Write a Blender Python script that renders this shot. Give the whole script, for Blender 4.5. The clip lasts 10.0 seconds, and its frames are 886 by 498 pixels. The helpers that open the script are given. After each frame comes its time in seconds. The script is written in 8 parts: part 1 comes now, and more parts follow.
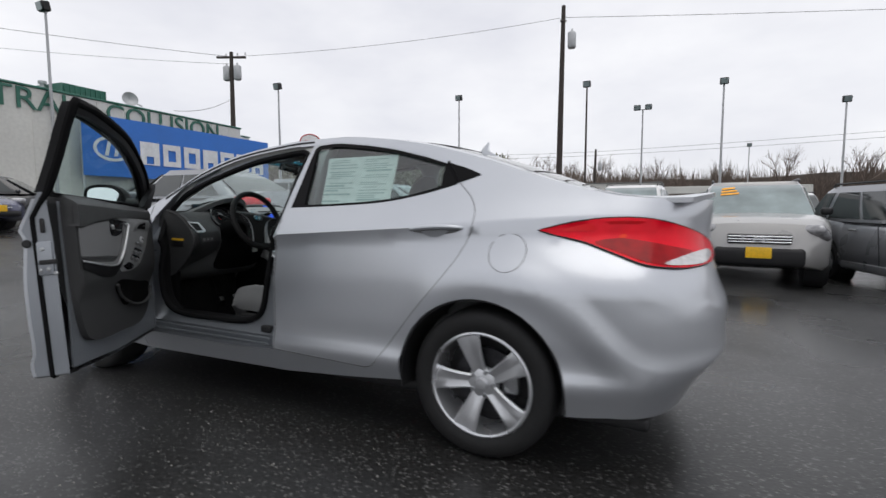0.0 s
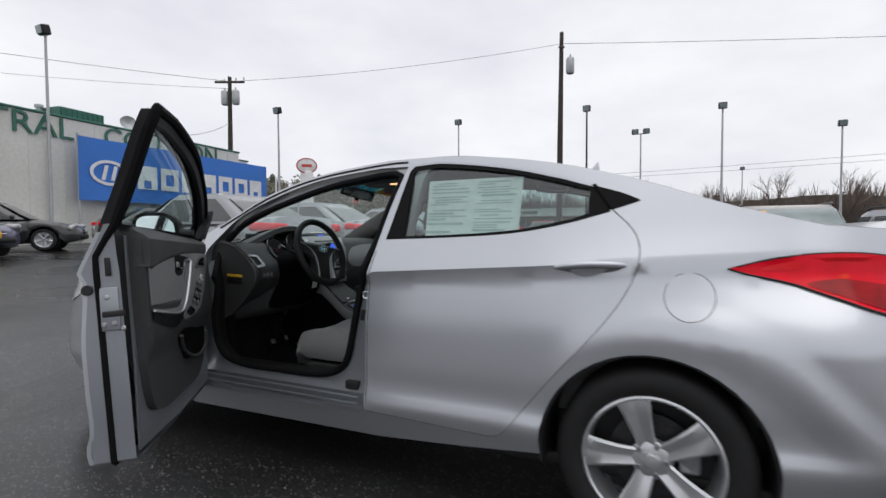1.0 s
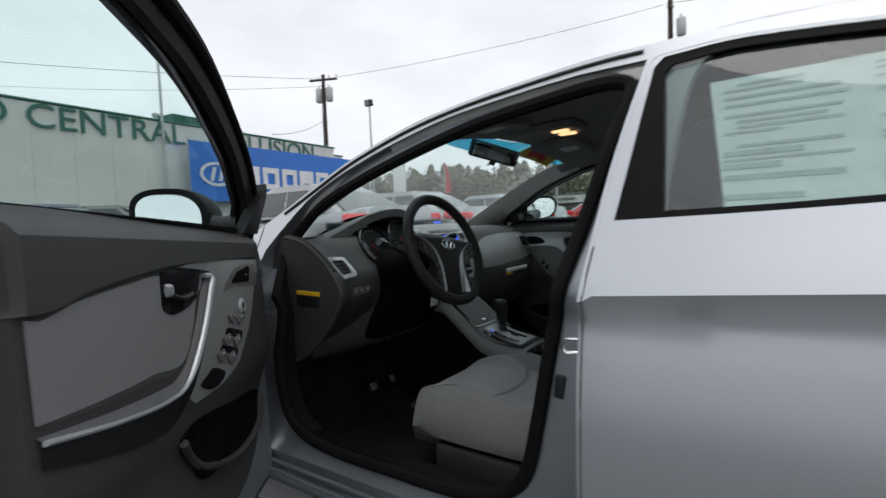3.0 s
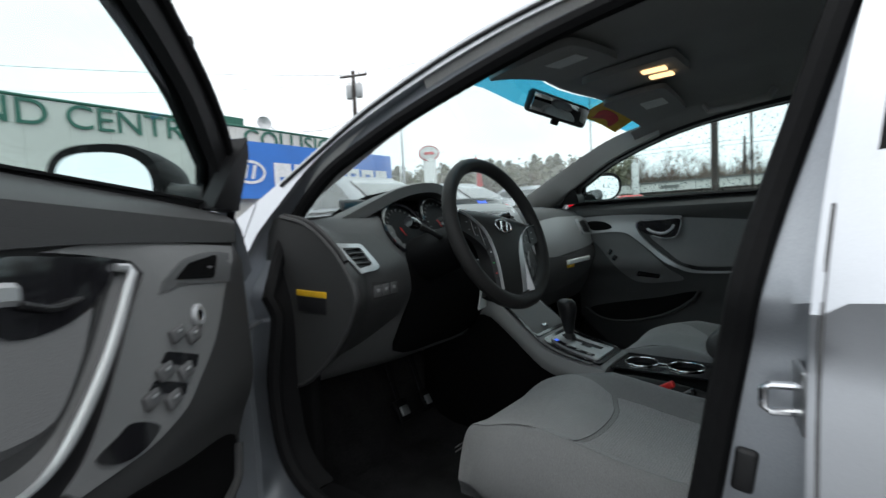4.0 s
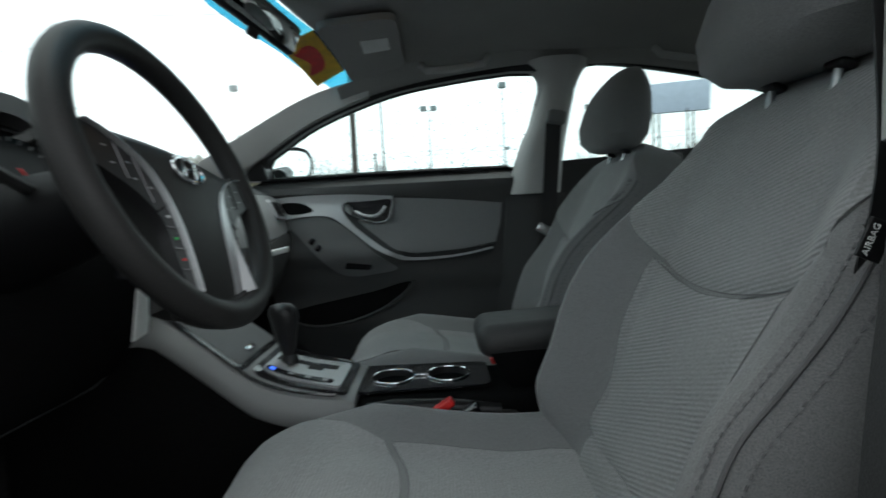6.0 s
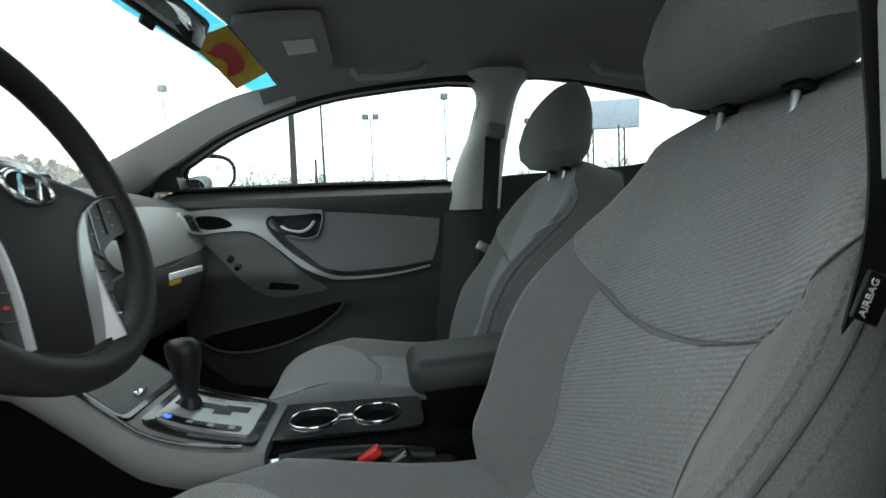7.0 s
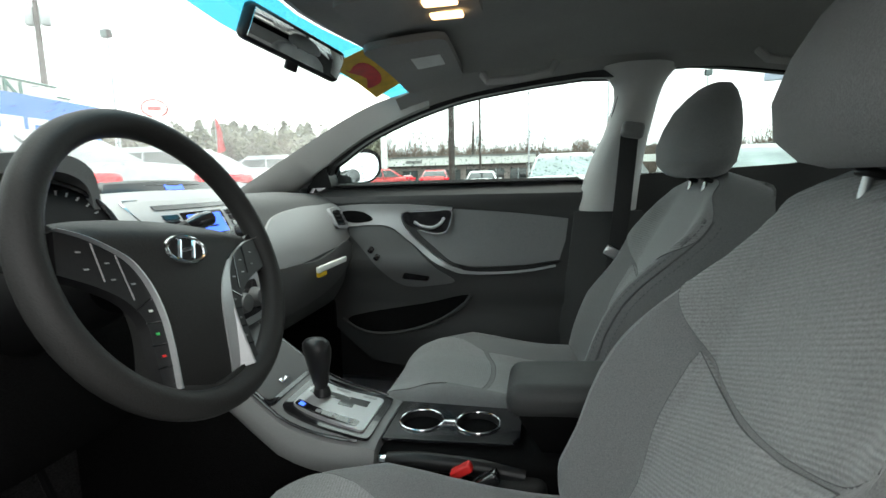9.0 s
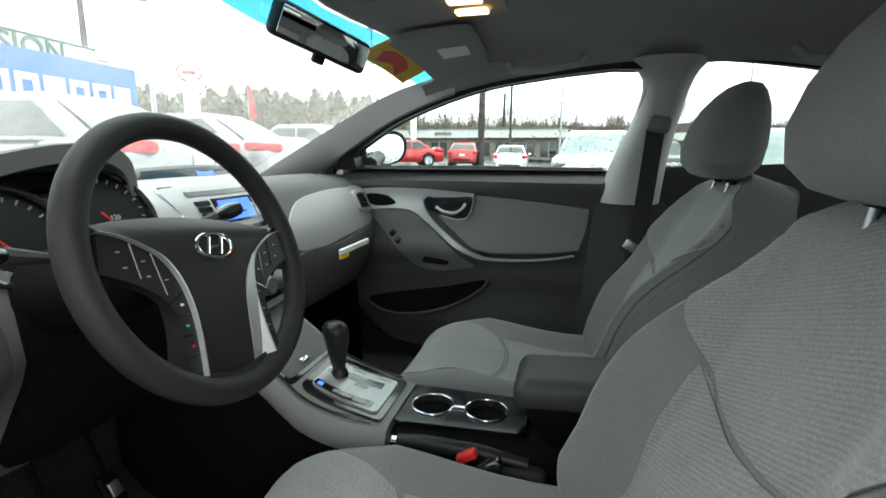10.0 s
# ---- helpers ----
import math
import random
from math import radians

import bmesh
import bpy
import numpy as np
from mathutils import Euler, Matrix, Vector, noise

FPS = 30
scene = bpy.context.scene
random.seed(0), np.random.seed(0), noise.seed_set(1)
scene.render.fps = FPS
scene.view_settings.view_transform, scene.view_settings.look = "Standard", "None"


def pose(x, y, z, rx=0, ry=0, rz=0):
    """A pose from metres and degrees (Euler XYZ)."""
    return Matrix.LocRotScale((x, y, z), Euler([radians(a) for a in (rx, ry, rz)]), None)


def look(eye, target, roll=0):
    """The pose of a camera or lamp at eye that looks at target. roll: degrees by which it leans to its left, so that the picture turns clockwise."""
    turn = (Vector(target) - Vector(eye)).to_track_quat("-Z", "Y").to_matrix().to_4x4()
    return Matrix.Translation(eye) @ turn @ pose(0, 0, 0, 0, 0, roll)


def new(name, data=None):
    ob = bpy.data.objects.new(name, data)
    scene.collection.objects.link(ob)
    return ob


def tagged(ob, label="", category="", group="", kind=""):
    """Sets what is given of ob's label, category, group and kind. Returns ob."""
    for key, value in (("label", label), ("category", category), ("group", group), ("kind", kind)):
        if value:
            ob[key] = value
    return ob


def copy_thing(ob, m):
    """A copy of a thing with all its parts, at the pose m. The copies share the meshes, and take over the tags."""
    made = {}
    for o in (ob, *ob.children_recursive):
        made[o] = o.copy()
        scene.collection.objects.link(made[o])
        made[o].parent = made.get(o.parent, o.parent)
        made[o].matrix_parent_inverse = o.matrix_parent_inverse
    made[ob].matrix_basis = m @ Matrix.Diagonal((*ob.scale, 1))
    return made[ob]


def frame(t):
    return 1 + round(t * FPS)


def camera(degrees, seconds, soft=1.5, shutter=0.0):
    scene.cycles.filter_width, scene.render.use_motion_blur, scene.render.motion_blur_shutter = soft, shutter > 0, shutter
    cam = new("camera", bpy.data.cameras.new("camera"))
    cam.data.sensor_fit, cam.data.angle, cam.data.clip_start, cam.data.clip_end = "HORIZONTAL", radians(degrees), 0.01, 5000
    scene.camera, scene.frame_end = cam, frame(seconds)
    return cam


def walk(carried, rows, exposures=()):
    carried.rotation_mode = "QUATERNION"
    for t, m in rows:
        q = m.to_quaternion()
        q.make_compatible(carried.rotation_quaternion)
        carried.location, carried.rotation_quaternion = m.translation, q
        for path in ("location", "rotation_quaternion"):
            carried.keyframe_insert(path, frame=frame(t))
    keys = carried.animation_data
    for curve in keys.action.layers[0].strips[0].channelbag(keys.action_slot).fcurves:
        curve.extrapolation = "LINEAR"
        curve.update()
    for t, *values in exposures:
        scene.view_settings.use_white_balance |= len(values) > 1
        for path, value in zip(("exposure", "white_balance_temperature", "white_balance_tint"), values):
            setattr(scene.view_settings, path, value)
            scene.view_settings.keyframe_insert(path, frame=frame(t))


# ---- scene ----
cam = camera(83.9, 10.0, shutter=0.5)
PATH = [
    (0, (2.084, -2.704, 1.055), (1.214, -0.911, 0.885), -0.1),
    (0.5, (1.725, -2.677, 1.064), (0.862, -0.879, 0.921), -0.7),
    (1, (1.403, -2.584, 1.09), (0.562, -0.77, 1.014), -0.3),
    (1.5, (1.146, -2.352, 1.097), (0.272, -0.555, 1.027), -0.8),
    (2, (0.916, -2.13, 1.091), (0.038, -0.334, 1.04), -1.5),
    (2.5, (0.707, -1.921, 1.085), (-0.251, -0.168, 0.997), -1.9),
    (2.7, (0.649, -1.841, 1.079), (-0.391, -0.136, 0.978), -2.1),
    (3.8, (0.364, -1.457, 1.017), (-0.946, 0.049, 0.904), -3.0),
    (4, (0.284, -1.404, 1.011), (-0.975, 0.146, 0.890), -3.2),
    (4.5, (0.144, -1.290, 0.989), (-0.840, 0.447, 0.867), -2.9),
    (5, (0.067, -1.172, 0.964), (-0.605, 0.707, 0.823), -3.3),
    (5.5, (0.005, -1.075, 0.939), (-0.375, 0.881, 0.776), -3.6),
    (6, (-0.043, -1.001, 0.925), (-0.043, 0.992, 0.755), -3.0),
    (6.2, (-0.053, -0.977, 0.926), (0.086, 1.011, 0.759), -2.6),
    (7.3, (0.005, -0.893, 0.961), (0.242, 1.088, 0.82), -2.3),
    (7.5, (0.018, -0.891, 0.974), (0.169, 1.097, 0.818), -1.9),
    (8, (0.04, -0.884, 1.002), (-0.038, 1.105, 0.8), -2.3),
    (8.5, (0.054, -0.894, 1.034), (-0.195, 1.076, 0.798), -2.4),
    (9, (0.073, -0.914, 1.063), (-0.306, 1.03, 0.784), -1.5),
    (9.5, (0.087, -0.927, 1.093), (-0.355, 1.001, 0.8), -1.1),
    (10, (0.096, -0.931, 1.109), (-0.381, 0.973, 0.722), 0.3),
]
EXPOSURES = [(0, .2, 6500, 10), (2.5, .25, 6500, 9), (3.8, .75, 6400, 6), (4.5, 1.1, 6350, 4), (5.0, 1.0, 6300, 3), (6.0, 1.35, 6450, 4), (7.5, 1.95, 6700, 4), (8.5, 2.05, 6850, 4), (10.0, 2.15, 6850, 4)]
walk(cam, [(t, look(eye, target, roll)) for t, eye, target, roll in PATH], EXPOSURES)

# ---------------- light ----------------
world = bpy.data.worlds.new("overcast_sky")
scene.world = world
world.use_nodes = True
wn, wl = world.node_tree.nodes, world.node_tree.links
wn.clear()
w_out = wn.new("ShaderNodeOutputWorld")
w_bg = wn.new("ShaderNodeBackground")
w_sky = wn.new("ShaderNodeTexSky")
w_sky.sky_type = "NISHITA"
w_sky.sun_disc = False
w_sky.sun_elevation = radians(75)
w_sky.sun_rotation = radians(150)
w_tc = wn.new("ShaderNodeTexCoord")
w_map = wn.new("ShaderNodeMapping")
w_map.inputs["Scale"].default_value = (1.1, 1.1, 2.6)
w_noise = wn.new("ShaderNodeTexNoise")
w_noise.inputs["Scale"].default_value = 2.0
w_noise.inputs["Detail"].default_value = 5
w_noise.inputs["Roughness"].default_value = 0.55
w_ramp = wn.new("ShaderNodeValToRGB")
w_ramp.color_ramp.elements[0].position = 0.30
w_ramp.color_ramp.elements[0].color = (6.9, 6.95, 7.5, 1)
w_ramp.color_ramp.elements[1].position = 0.70
w_ramp.color_ramp.elements[1].color = (9.0, 9.0, 9.2, 1)
w_mix = wn.new("ShaderNodeMixRGB")
w_mix.inputs[0].default_value = 0.93
wl.new(w_tc.outputs["Generated"], w_map.inputs[0])
wl.new(w_map.outputs[0], w_noise.inputs["Vector"])
wl.new(w_noise.outputs["Fac"], w_ramp.inputs[0])
wl.new(w_sky.outputs[0], w_mix.inputs[1])
wl.new(w_ramp.outputs[0], w_mix.inputs[2])
wl.new(w_mix.outputs[0], w_bg.inputs["Color"])
w_bg.inputs["Strength"].default_value = 0.1
wl.new(w_bg.outputs[0], w_out.inputs["Surface"])

sun_data = bpy.data.lights.new("sun", "SUN")
sun_data.energy = 0.7
sun_data.angle = radians(50)
sun_data.color = (1.0, 0.97, 0.93)
sun = new("sun", sun_data)
sun.matrix_world = look((0, 0, 20), (-2.5, 1.5, 6))

# ---------------- materials ----------------
MATS = {}


def material(name, base, rough=0.5, metal=0.0, vary=0.12, grain=40.0, bump=0.0, coarse=3.0, stain=0.1, coat=0.0,
             emit=None, power=0.0, sheen=0.0, spec=0.5, rough_vary=0.08):
    """A surface with two scales of variation in colour and gloss, and fine relief."""
    if name in MATS:
        return MATS[name]
    m = bpy.data.materials.new(name)
    m.use_nodes = True
    n, l = m.node_tree.nodes, m.node_tree.links
    b = n["Principled BSDF"]
    tc = n.new("ShaderNodeTexCoord")
    fine, big = n.new("ShaderNodeTexNoise"), n.new("ShaderNodeTexNoise")
    fine.inputs["Scale"].default_value, fine.inputs["Detail"].default_value = grain, 3
    big.inputs["Scale"].default_value, big.inputs["Detail"].default_value = coarse, 4
    for t in (fine, big):
        l.new(tc.outputs["Object"], t.inputs["Vector"])
    mixes = []
    for t, amount in ((fine, vary), (big, stain)):
        r = n.new("ShaderNodeMapRange")
        r.inputs["From Min"].default_value, r.inputs["From Max"].default_value = 0.3, 0.7
        r.inputs["To Min"].default_value, r.inputs["To Max"].default_value = 1 - amount, 1 + amount
        l.new(t.outputs["Fac"], r.inputs["Value"])
        mixes.append(r)
    mul = n.new("ShaderNodeMath")
    mul.operation = "MULTIPLY"
    l.new(mixes[0].outputs[0], mul.inputs[0])
    l.new(mixes[1].outputs[0], mul.inputs[1])
    col = n.new("ShaderNodeVectorMath")
    col.operation = "SCALE"
    col.inputs[0].default_value = base[:3]
    l.new(mul.outputs[0], col.inputs["Scale"])
    l.new(col.outputs[0], b.inputs["Base Color"])
    rr = n.new("ShaderNodeMapRange")
    rr.inputs["From Min"].default_value, rr.inputs["From Max"].default_value = 0.3, 0.7
    rr.inputs["To Min"].default_value, rr.inputs["To Max"].default_value = max(0.02, rough - rough_vary), min(1, rough + rough_vary)
    l.new(big.outputs["Fac"], rr.inputs["Value"])
    l.new(rr.outputs[0], b.inputs["Roughness"])
    b.inputs["Metallic"].default_value = metal
    b.inputs["Specular IOR Level"].default_value = spec
    b.inputs["Coat Weight"].default_value = coat
    b.inputs["Coat Roughness"].default_value = 0.04
    b.inputs["Sheen Weight"].default_value = sheen
    if bump:
        bp = n.new("ShaderNodeBump")
        bp.inputs["Strength"].default_value, bp.inputs["Distance"].default_value = bump, 0.002
        l.new(fine.outputs["Fac"], bp.inputs["Height"])
        l.new(bp.outputs[0], b.inputs["Normal"])
    if emit:
        b.inputs["Emission Color"].default_value = (*emit, 1)
        b.inputs["Emission Strength"].default_value = power
    MATS[name] = m
    return m


def glass(name, tint, gloss_rough=0.02, gloss=0.05, veil=0.0):
    """A thin pane: tinted see-through with mirror gloss that grows at grazing angles."""
    m = bpy.data.materials.new(name)
    m.use_nodes = True
    n, l = m.node_tree.nodes, m.node_tree.links
    n.remove(n["Principled BSDF"])
    out = n["Material Output"]
    tr, gl, fr, mx = (n.new("ShaderNodeBsdfTransparent"), n.new("ShaderNodeBsdfGlossy"), n.new("ShaderNodeLayerWeight"), n.new("ShaderNodeMixShader"))
    pw, rg = n.new("ShaderNodeMath"), n.new("ShaderNodeMapRange")
    pw.operation = "POWER"
    pw.inputs[1].default_value = 5
    rg.inputs["To Min"].default_value, rg.inputs["To Max"].default_value = gloss, 0.9
    l.new(fr.outputs["Facing"], pw.inputs[0])
    l.new(pw.outputs[0], rg.inputs["Value"])
    tr.inputs["Color"].default_value = (*tint, 1)
    gl.inputs["Roughness"].default_value = gloss_rough
    gl.inputs["Color"].default_value = (1, 1, 1, 1)
    l.new(rg.outputs[0], mx.inputs[0])
    l.new(tr.outputs[0], mx.inputs[1])
    l.new(gl.outputs[0], mx.inputs[2])
    last = mx
    if veil:
        # a film of rain that scatters a little of the daylight
        tl, film, blotch, amount = n.new("ShaderNodeBsdfTranslucent"), n.new("ShaderNodeMixShader"), n.new("ShaderNodeTexNoise"), n.new("ShaderNodeMapRange")
        tc = n.new("ShaderNodeTexCoord")
        l.new(tc.outputs["Object"], blotch.inputs["Vector"])
        blotch.inputs["Scale"].default_value, blotch.inputs["Detail"].default_value = 14.0, 5
        amount.inputs["To Min"].default_value, amount.inputs["To Max"].default_value = veil * .3, veil * 1.7
        l.new(blotch.outputs["Fac"], amount.inputs["Value"])
        l.new(amount.outputs[0], film.inputs[0])
        l.new(mx.outputs[0], film.inputs[1])
        l.new(tl.outputs[0], film.inputs[2])
        tl.inputs["Color"].default_value = (.9, .92, .92, 1)
        last = film
    l.new(last.outputs[0], out.inputs["Surface"])
    MATS[name] = m
    return m


def ribbed(name, base, scale, direction, strength=0.5, rough=0.9):
    """Woven seat cloth with fine parallel ribs."""
    m = material(name, base, rough=rough, vary=0.2, grain=350, stain=0.06, coarse=6, sheen=0.25, spec=0.2)
    n, l = m.node_tree.nodes, m.node_tree.links
    b = n["Principled BSDF"]
    tc, mp, wv, ns = n.new("ShaderNodeTexCoord"), n.new("ShaderNodeMapping"), n.new("ShaderNodeTexWave"), n.new("ShaderNodeBump")
    mp.inputs["Rotation"].default_value = direction
    wv.bands_direction = "Z"
    wv.inputs["Scale"].default_value = scale
    wv.inputs["Distortion"].default_value = 1.2
    wv.inputs["Detail"].default_value = 1.5
    wv.inputs["Detail Scale"].default_value = 0.6
    l.new(tc.outputs["Object"], mp.inputs[0])
    l.new(mp.outputs[0], wv.inputs["Vector"])
    ns.inputs["Strength"].default_value, ns.inputs["Distance"].default_value = strength, 0.004
    l.new(ns.outputs[0], b.inputs["Normal"])
    old = b.inputs["Base Color"].links[0].from_socket
    mm, rg = n.new("ShaderNodeVectorMath"), n.new("ShaderNodeMapRange")
    mm.operation = "SCALE"
    rg.inputs["To Min"].default_value, rg.inputs["To Max"].default_value = 0.86, 1.08
    patch, fade = n.new("ShaderNodeTexNoise"), n.new("ShaderNodeMapRange")
    patch.inputs["Scale"].default_value, patch.inputs["Detail"].default_value = 9.0, 2
    l.new(tc.outputs["Object"], patch.inputs["Vector"])
    fade.inputs["From Min"].default_value, fade.inputs["From Max"].default_value = 0.35, 0.6
    fade.inputs["To Min"].default_value, fade.inputs["To Max"].default_value = 0.12, .8
    l.new(patch.outputs["Fac"], fade.inputs["Value"])
    worn = n.new("ShaderNodeMath")
    worn.operation = "MULTIPLY_ADD"
    shift = n.new("ShaderNodeMath")
    shift.operation = "SUBTRACT"
    shift.inputs[1].default_value = 0.5
    l.new(wv.outputs["Fac"], shift.inputs[0])
    l.new(shift.outputs[0], worn.inputs[0])
    l.new(fade.outputs[0], worn.inputs[1])
    worn.inputs[2].default_value = 0.5
    l.new(worn.outputs[0], ns.inputs["Height"])
    l.new(worn.outputs[0], rg.inputs["Value"])
    l.new(old, mm.inputs[0])
    l.new(rg.outputs[0], mm.inputs["Scale"])
    l.new(mm.outputs[0], b.inputs["Base Color"])
    return m


PAINT = material("silver_metallic_paint", (0.53, 0.55, 0.582), rough=0.34, metal=0.70, vary=0.05, grain=900, coat=0.6, stain=0.02, rough_vary=0.02)
# Body silver darkened: the shade on the door edges is in the colour.
SHADED_JAMB = material("shaded_silver_jamb_paint", (0.3000, 0.3200, 0.3450), rough=0.34, metal=0.62, vary=0.06, grain=500, coat=0.6, stain=0.06)
BLACK_TRIM = material("black_satin_trim", (0.014, 0.014, 0.015), rough=0.4, vary=0.1, grain=200, spec=0.3)
# Matt black taken near zero: shade under the column is in it too.
BLACK_AND_SHADE = material("matt_black_and_shade", (0.005, 0.005, 0.0055), rough=0.55, vary=0.1, grain=200, spec=0.10)
SEAL_BLACK = material("black_door_seal", (0.006, 0.006, 0.0065), rough=0.75, vary=0.15, grain=150, bump=0.1, spec=0.12)
RUBBER = material("black_rubber_seal", (0.012, 0.012, 0.013), rough=0.6, vary=0.15, grain=150, bump=0.1)
TYRE = material("tyre_rubber", (0.0090, 0.0090, 0.0095), rough=0.72, vary=0.2, grain=90, stain=0.2, bump=0.25)
ALLOY = material("silver_alloy", (0.62, 0.63, 0.65), rough=0.32, metal=0.75, vary=0.04, grain=200, coat=0.4)
DARK_METAL = material("dark_brake_metal", (0.05, 0.05, 0.055), rough=0.5, metal=0.7, vary=0.2, grain=80)
CHROME = material("bright_chrome", (0.82, 0.83, 0.85), rough=0.12, metal=1.0, vary=0.03, stain=0.03)
STEEL = material("zinc_plated_steel", (0.42, 0.43, 0.44), rough=0.3, metal=0.9, vary=0.08)
PLASTIC = material("charcoal_dash_plastic", (0.0460, 0.0465, 0.0470), rough=0.6, vary=0.12, grain=700, bump=0.35, stain=0.06, spec=0.18)
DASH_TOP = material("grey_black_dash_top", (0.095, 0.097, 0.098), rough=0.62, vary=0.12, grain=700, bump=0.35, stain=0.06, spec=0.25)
GREY_PLASTIC = material("mid_grey_trim_plastic", (0.1740, 0.1764, 0.1776), rough=0.55, vary=0.1, grain=700, bump=0.35, stain=0.05)
SILVER_TRIM = material("satin_silver_trim", (0.50, 0.51, 0.52), rough=0.36, metal=0.6, vary=0.04, grain=300, stain=0.03)
GLOSS_BLACK = material("gloss_black_plastic", (0.012, 0.012, 0.014), rough=0.12, vary=0.1, coat=0.5)
LEATHERETTE = material("black_grained_leatherette", (0.021, 0.0207, 0.0205), rough=0.52, vary=0.15, grain=500, bump=0.2, spec=0.2)
# Carpet of the open floor, lighter than the copy with shade in it.
FLOOR_CARPET = material("lighter_black_floor_carpet", (0.022, 0.022, 0.0224), rough=0.97, vary=0.45, grain=300, bump=0.8, stain=0.3, coarse=9, spec=0.015)
# Near-zero black: the deep shade low in the cabin is in the colour.
SHADED_CARPET = material("shaded_black_carpet", (0.0065, 0.0065, 0.0067), rough=0.97, vary=0.35, grain=400, bump=0.6, spec=0.015)
CLOTH_DARK = material("dark_grey_bolster_cloth", (0.175, 0.177, 0.178), rough=0.92, vary=0.2, grain=600, stain=0.06, coarse=5, bump=0.4, sheen=0.25, spec=0.2)
CLOTH_RIB = ribbed("ribbed_grey_seat_cloth", (0.255, 0.258, 0.258), 58, (radians(20), 0, 0), .40)
CLOTH_RIB_CUSHION = ribbed("ribbed_grey_cushion_cloth", (0.265, 0.268, 0.268), 62, (0, radians(90), radians(8)), .25)
HEADLINER = material("grey_headliner_fabric", (0.33, 0.33, 0.32), rough=0.95, vary=0.12, grain=500, bump=0.3, spec=0.1)
PILLAR_TRIM = material("grey_pillar_trim", (0.4500, 0.4500, 0.4400), rough=0.7, vary=0.06, grain=500, bump=0.2)
SEAM = material("dark_seam_thread", (0.11, 0.11, 0.112), rough=0.8)
RED_LENS = material("red_lamp_lens", (0.8000, 0.0040, 0.0200), rough=0.22, vary=0.10, grain=14, coat=0.05, stain=0.06, spec=0.18)
BULB = material("orange_red_bulb_reflector", (0.85, 0.045, 0.012), rough=0.3, vary=0.2, grain=30, spec=0.2)
STACK_SILVER = material("pale_silver_plastic", (0.37, 0.375, 0.38), rough=0.42, metal=0.35, vary=0.03, grain=400, stain=0.03)
UPPER_VINYL = material("black_padded_vinyl", (0.0440, 0.0445, 0.0450), rough=0.5, vary=0.12, grain=600, bump=0.3, stain=0.05, spec=0.3)
# Darker than the dash top: doorway shade is mixed into the colour.
SHADED_DASH_SIDE = material("shaded_dash_side", (0.0440, 0.0445, 0.0450), rough=0.5, vary=0.12, grain=700, bump=0.3, stain=0.06, spec=0.3)
DARK_TRIM = material("dark_grey_arm_trim", (0.0854, 0.0866, 0.0878), rough=0.5, vary=0.1, grain=700, bump=0.3)
GREEN_MARK = material("green_call_mark", (0.05, 0.5, 0.12), rough=0.5)
CONSOLE_GREY = material("mid_grey_console", (0.185, 0.187, 0.188), rough=0.45, metal=0.1, vary=0.06, grain=500, stain=0.05)
LEAF_GREY = material("satin_grey_console", (0.30, 0.303, 0.303), rough=0.42, metal=0.2, vary=0.05, grain=500, stain=0.04)
HEAD_LENS = material("glassy_head_lamp_lens", (0.30, 0.30, 0.31), rough=0.12, metal=0.3, vary=0.4, grain=18, coat=1.0, stain=0.3)
CLEAR_LENS = material("clear_lamp_lens", (0.62, 0.60, 0.60), rough=0.15, vary=0.2, grain=60, coat=1.0)
LAMP_ON = material("warm_lit_lens", (0.9, 0.65, 0.4), rough=0.4, emit=(1.0, 0.62, 0.30), power=1.1)
SCREEN_BLUE = material("lit_blue_display", (0.01, 0.02, 0.1), rough=0.2, emit=(0.05, 0.14, 0.9), power=0.7)
DOOR_CLOTH = material("dark_grey_door_cloth", (0.1680, 0.1702, 0.1714), rough=0.85, vary=0.15, grain=500, bump=0.3, stain=0.06)
DARK_RED_LENS = material("dark_red_lamp_lens", (0.33, 0.001, 0.004), rough=0.2, vary=0.25, grain=22, coat=0.05, spec=0.2)
# Paler red that paints a reflection onto the lens.
LENS_HIGHLIGHT = material("pale_red_lens_highlight", (0.78, 0.018, 0.026), rough=0.2, vary=0.12, grain=10, coat=0.1, spec=0.3)
RED_PLASTIC = material("red_buckle_button", (0.65, 0.02, 0.02), rough=0.4)
YELLOW = material("yellow_label", (0.75, 0.45, 0.02), rough=0.5)
PAPER = material("white_paper", (0.74, 0.76, 0.74), rough=0.7, vary=0.06, grain=30)
INK = material("grey_green_print", (0.44, 0.51, 0.50), rough=0.7)
WHITE = material("white_print", (0.8, 0.8, 0.8), rough=0.6, vary=0.03)
GLASS = glass("clear_green_tinted_glass", (0.76, 0.90, 0.88))
WET_GLASS = glass("rain_filmed_windscreen_glass", (0.80, 0.92, 0.90), veil=.10)
GLASS_REAR = glass("rear_side_tinted_glass", (0.64, 0.77, 0.75), gloss=0.10)
GLASS_DARK = glass("dark_tinted_glass", (0.50, 0.56, 0.55))
SHADE_BAND = glass("blue_sun_band_glass", (0.06, 0.36, 0.52))
DROP = glass("water_drop", (0.52, 0.56, 0.56), 0.05, 0.22)
MIRROR_GLASS = material("mirror_glass", (0.85, 0.87, 0.88), rough=0.03, metal=1.0, vary=0.02, stain=0.05, rough_vary=0.01)

# ---------------- mesh helpers ----------------


def finish(me, mat, sharp=38):
    me.materials.append(mat)
    me.polygons.foreach_set("use_smooth", [True] * len(me.polygons))
    me.set_sharp_from_angle(angle=radians(sharp))
    me.update()
    return me


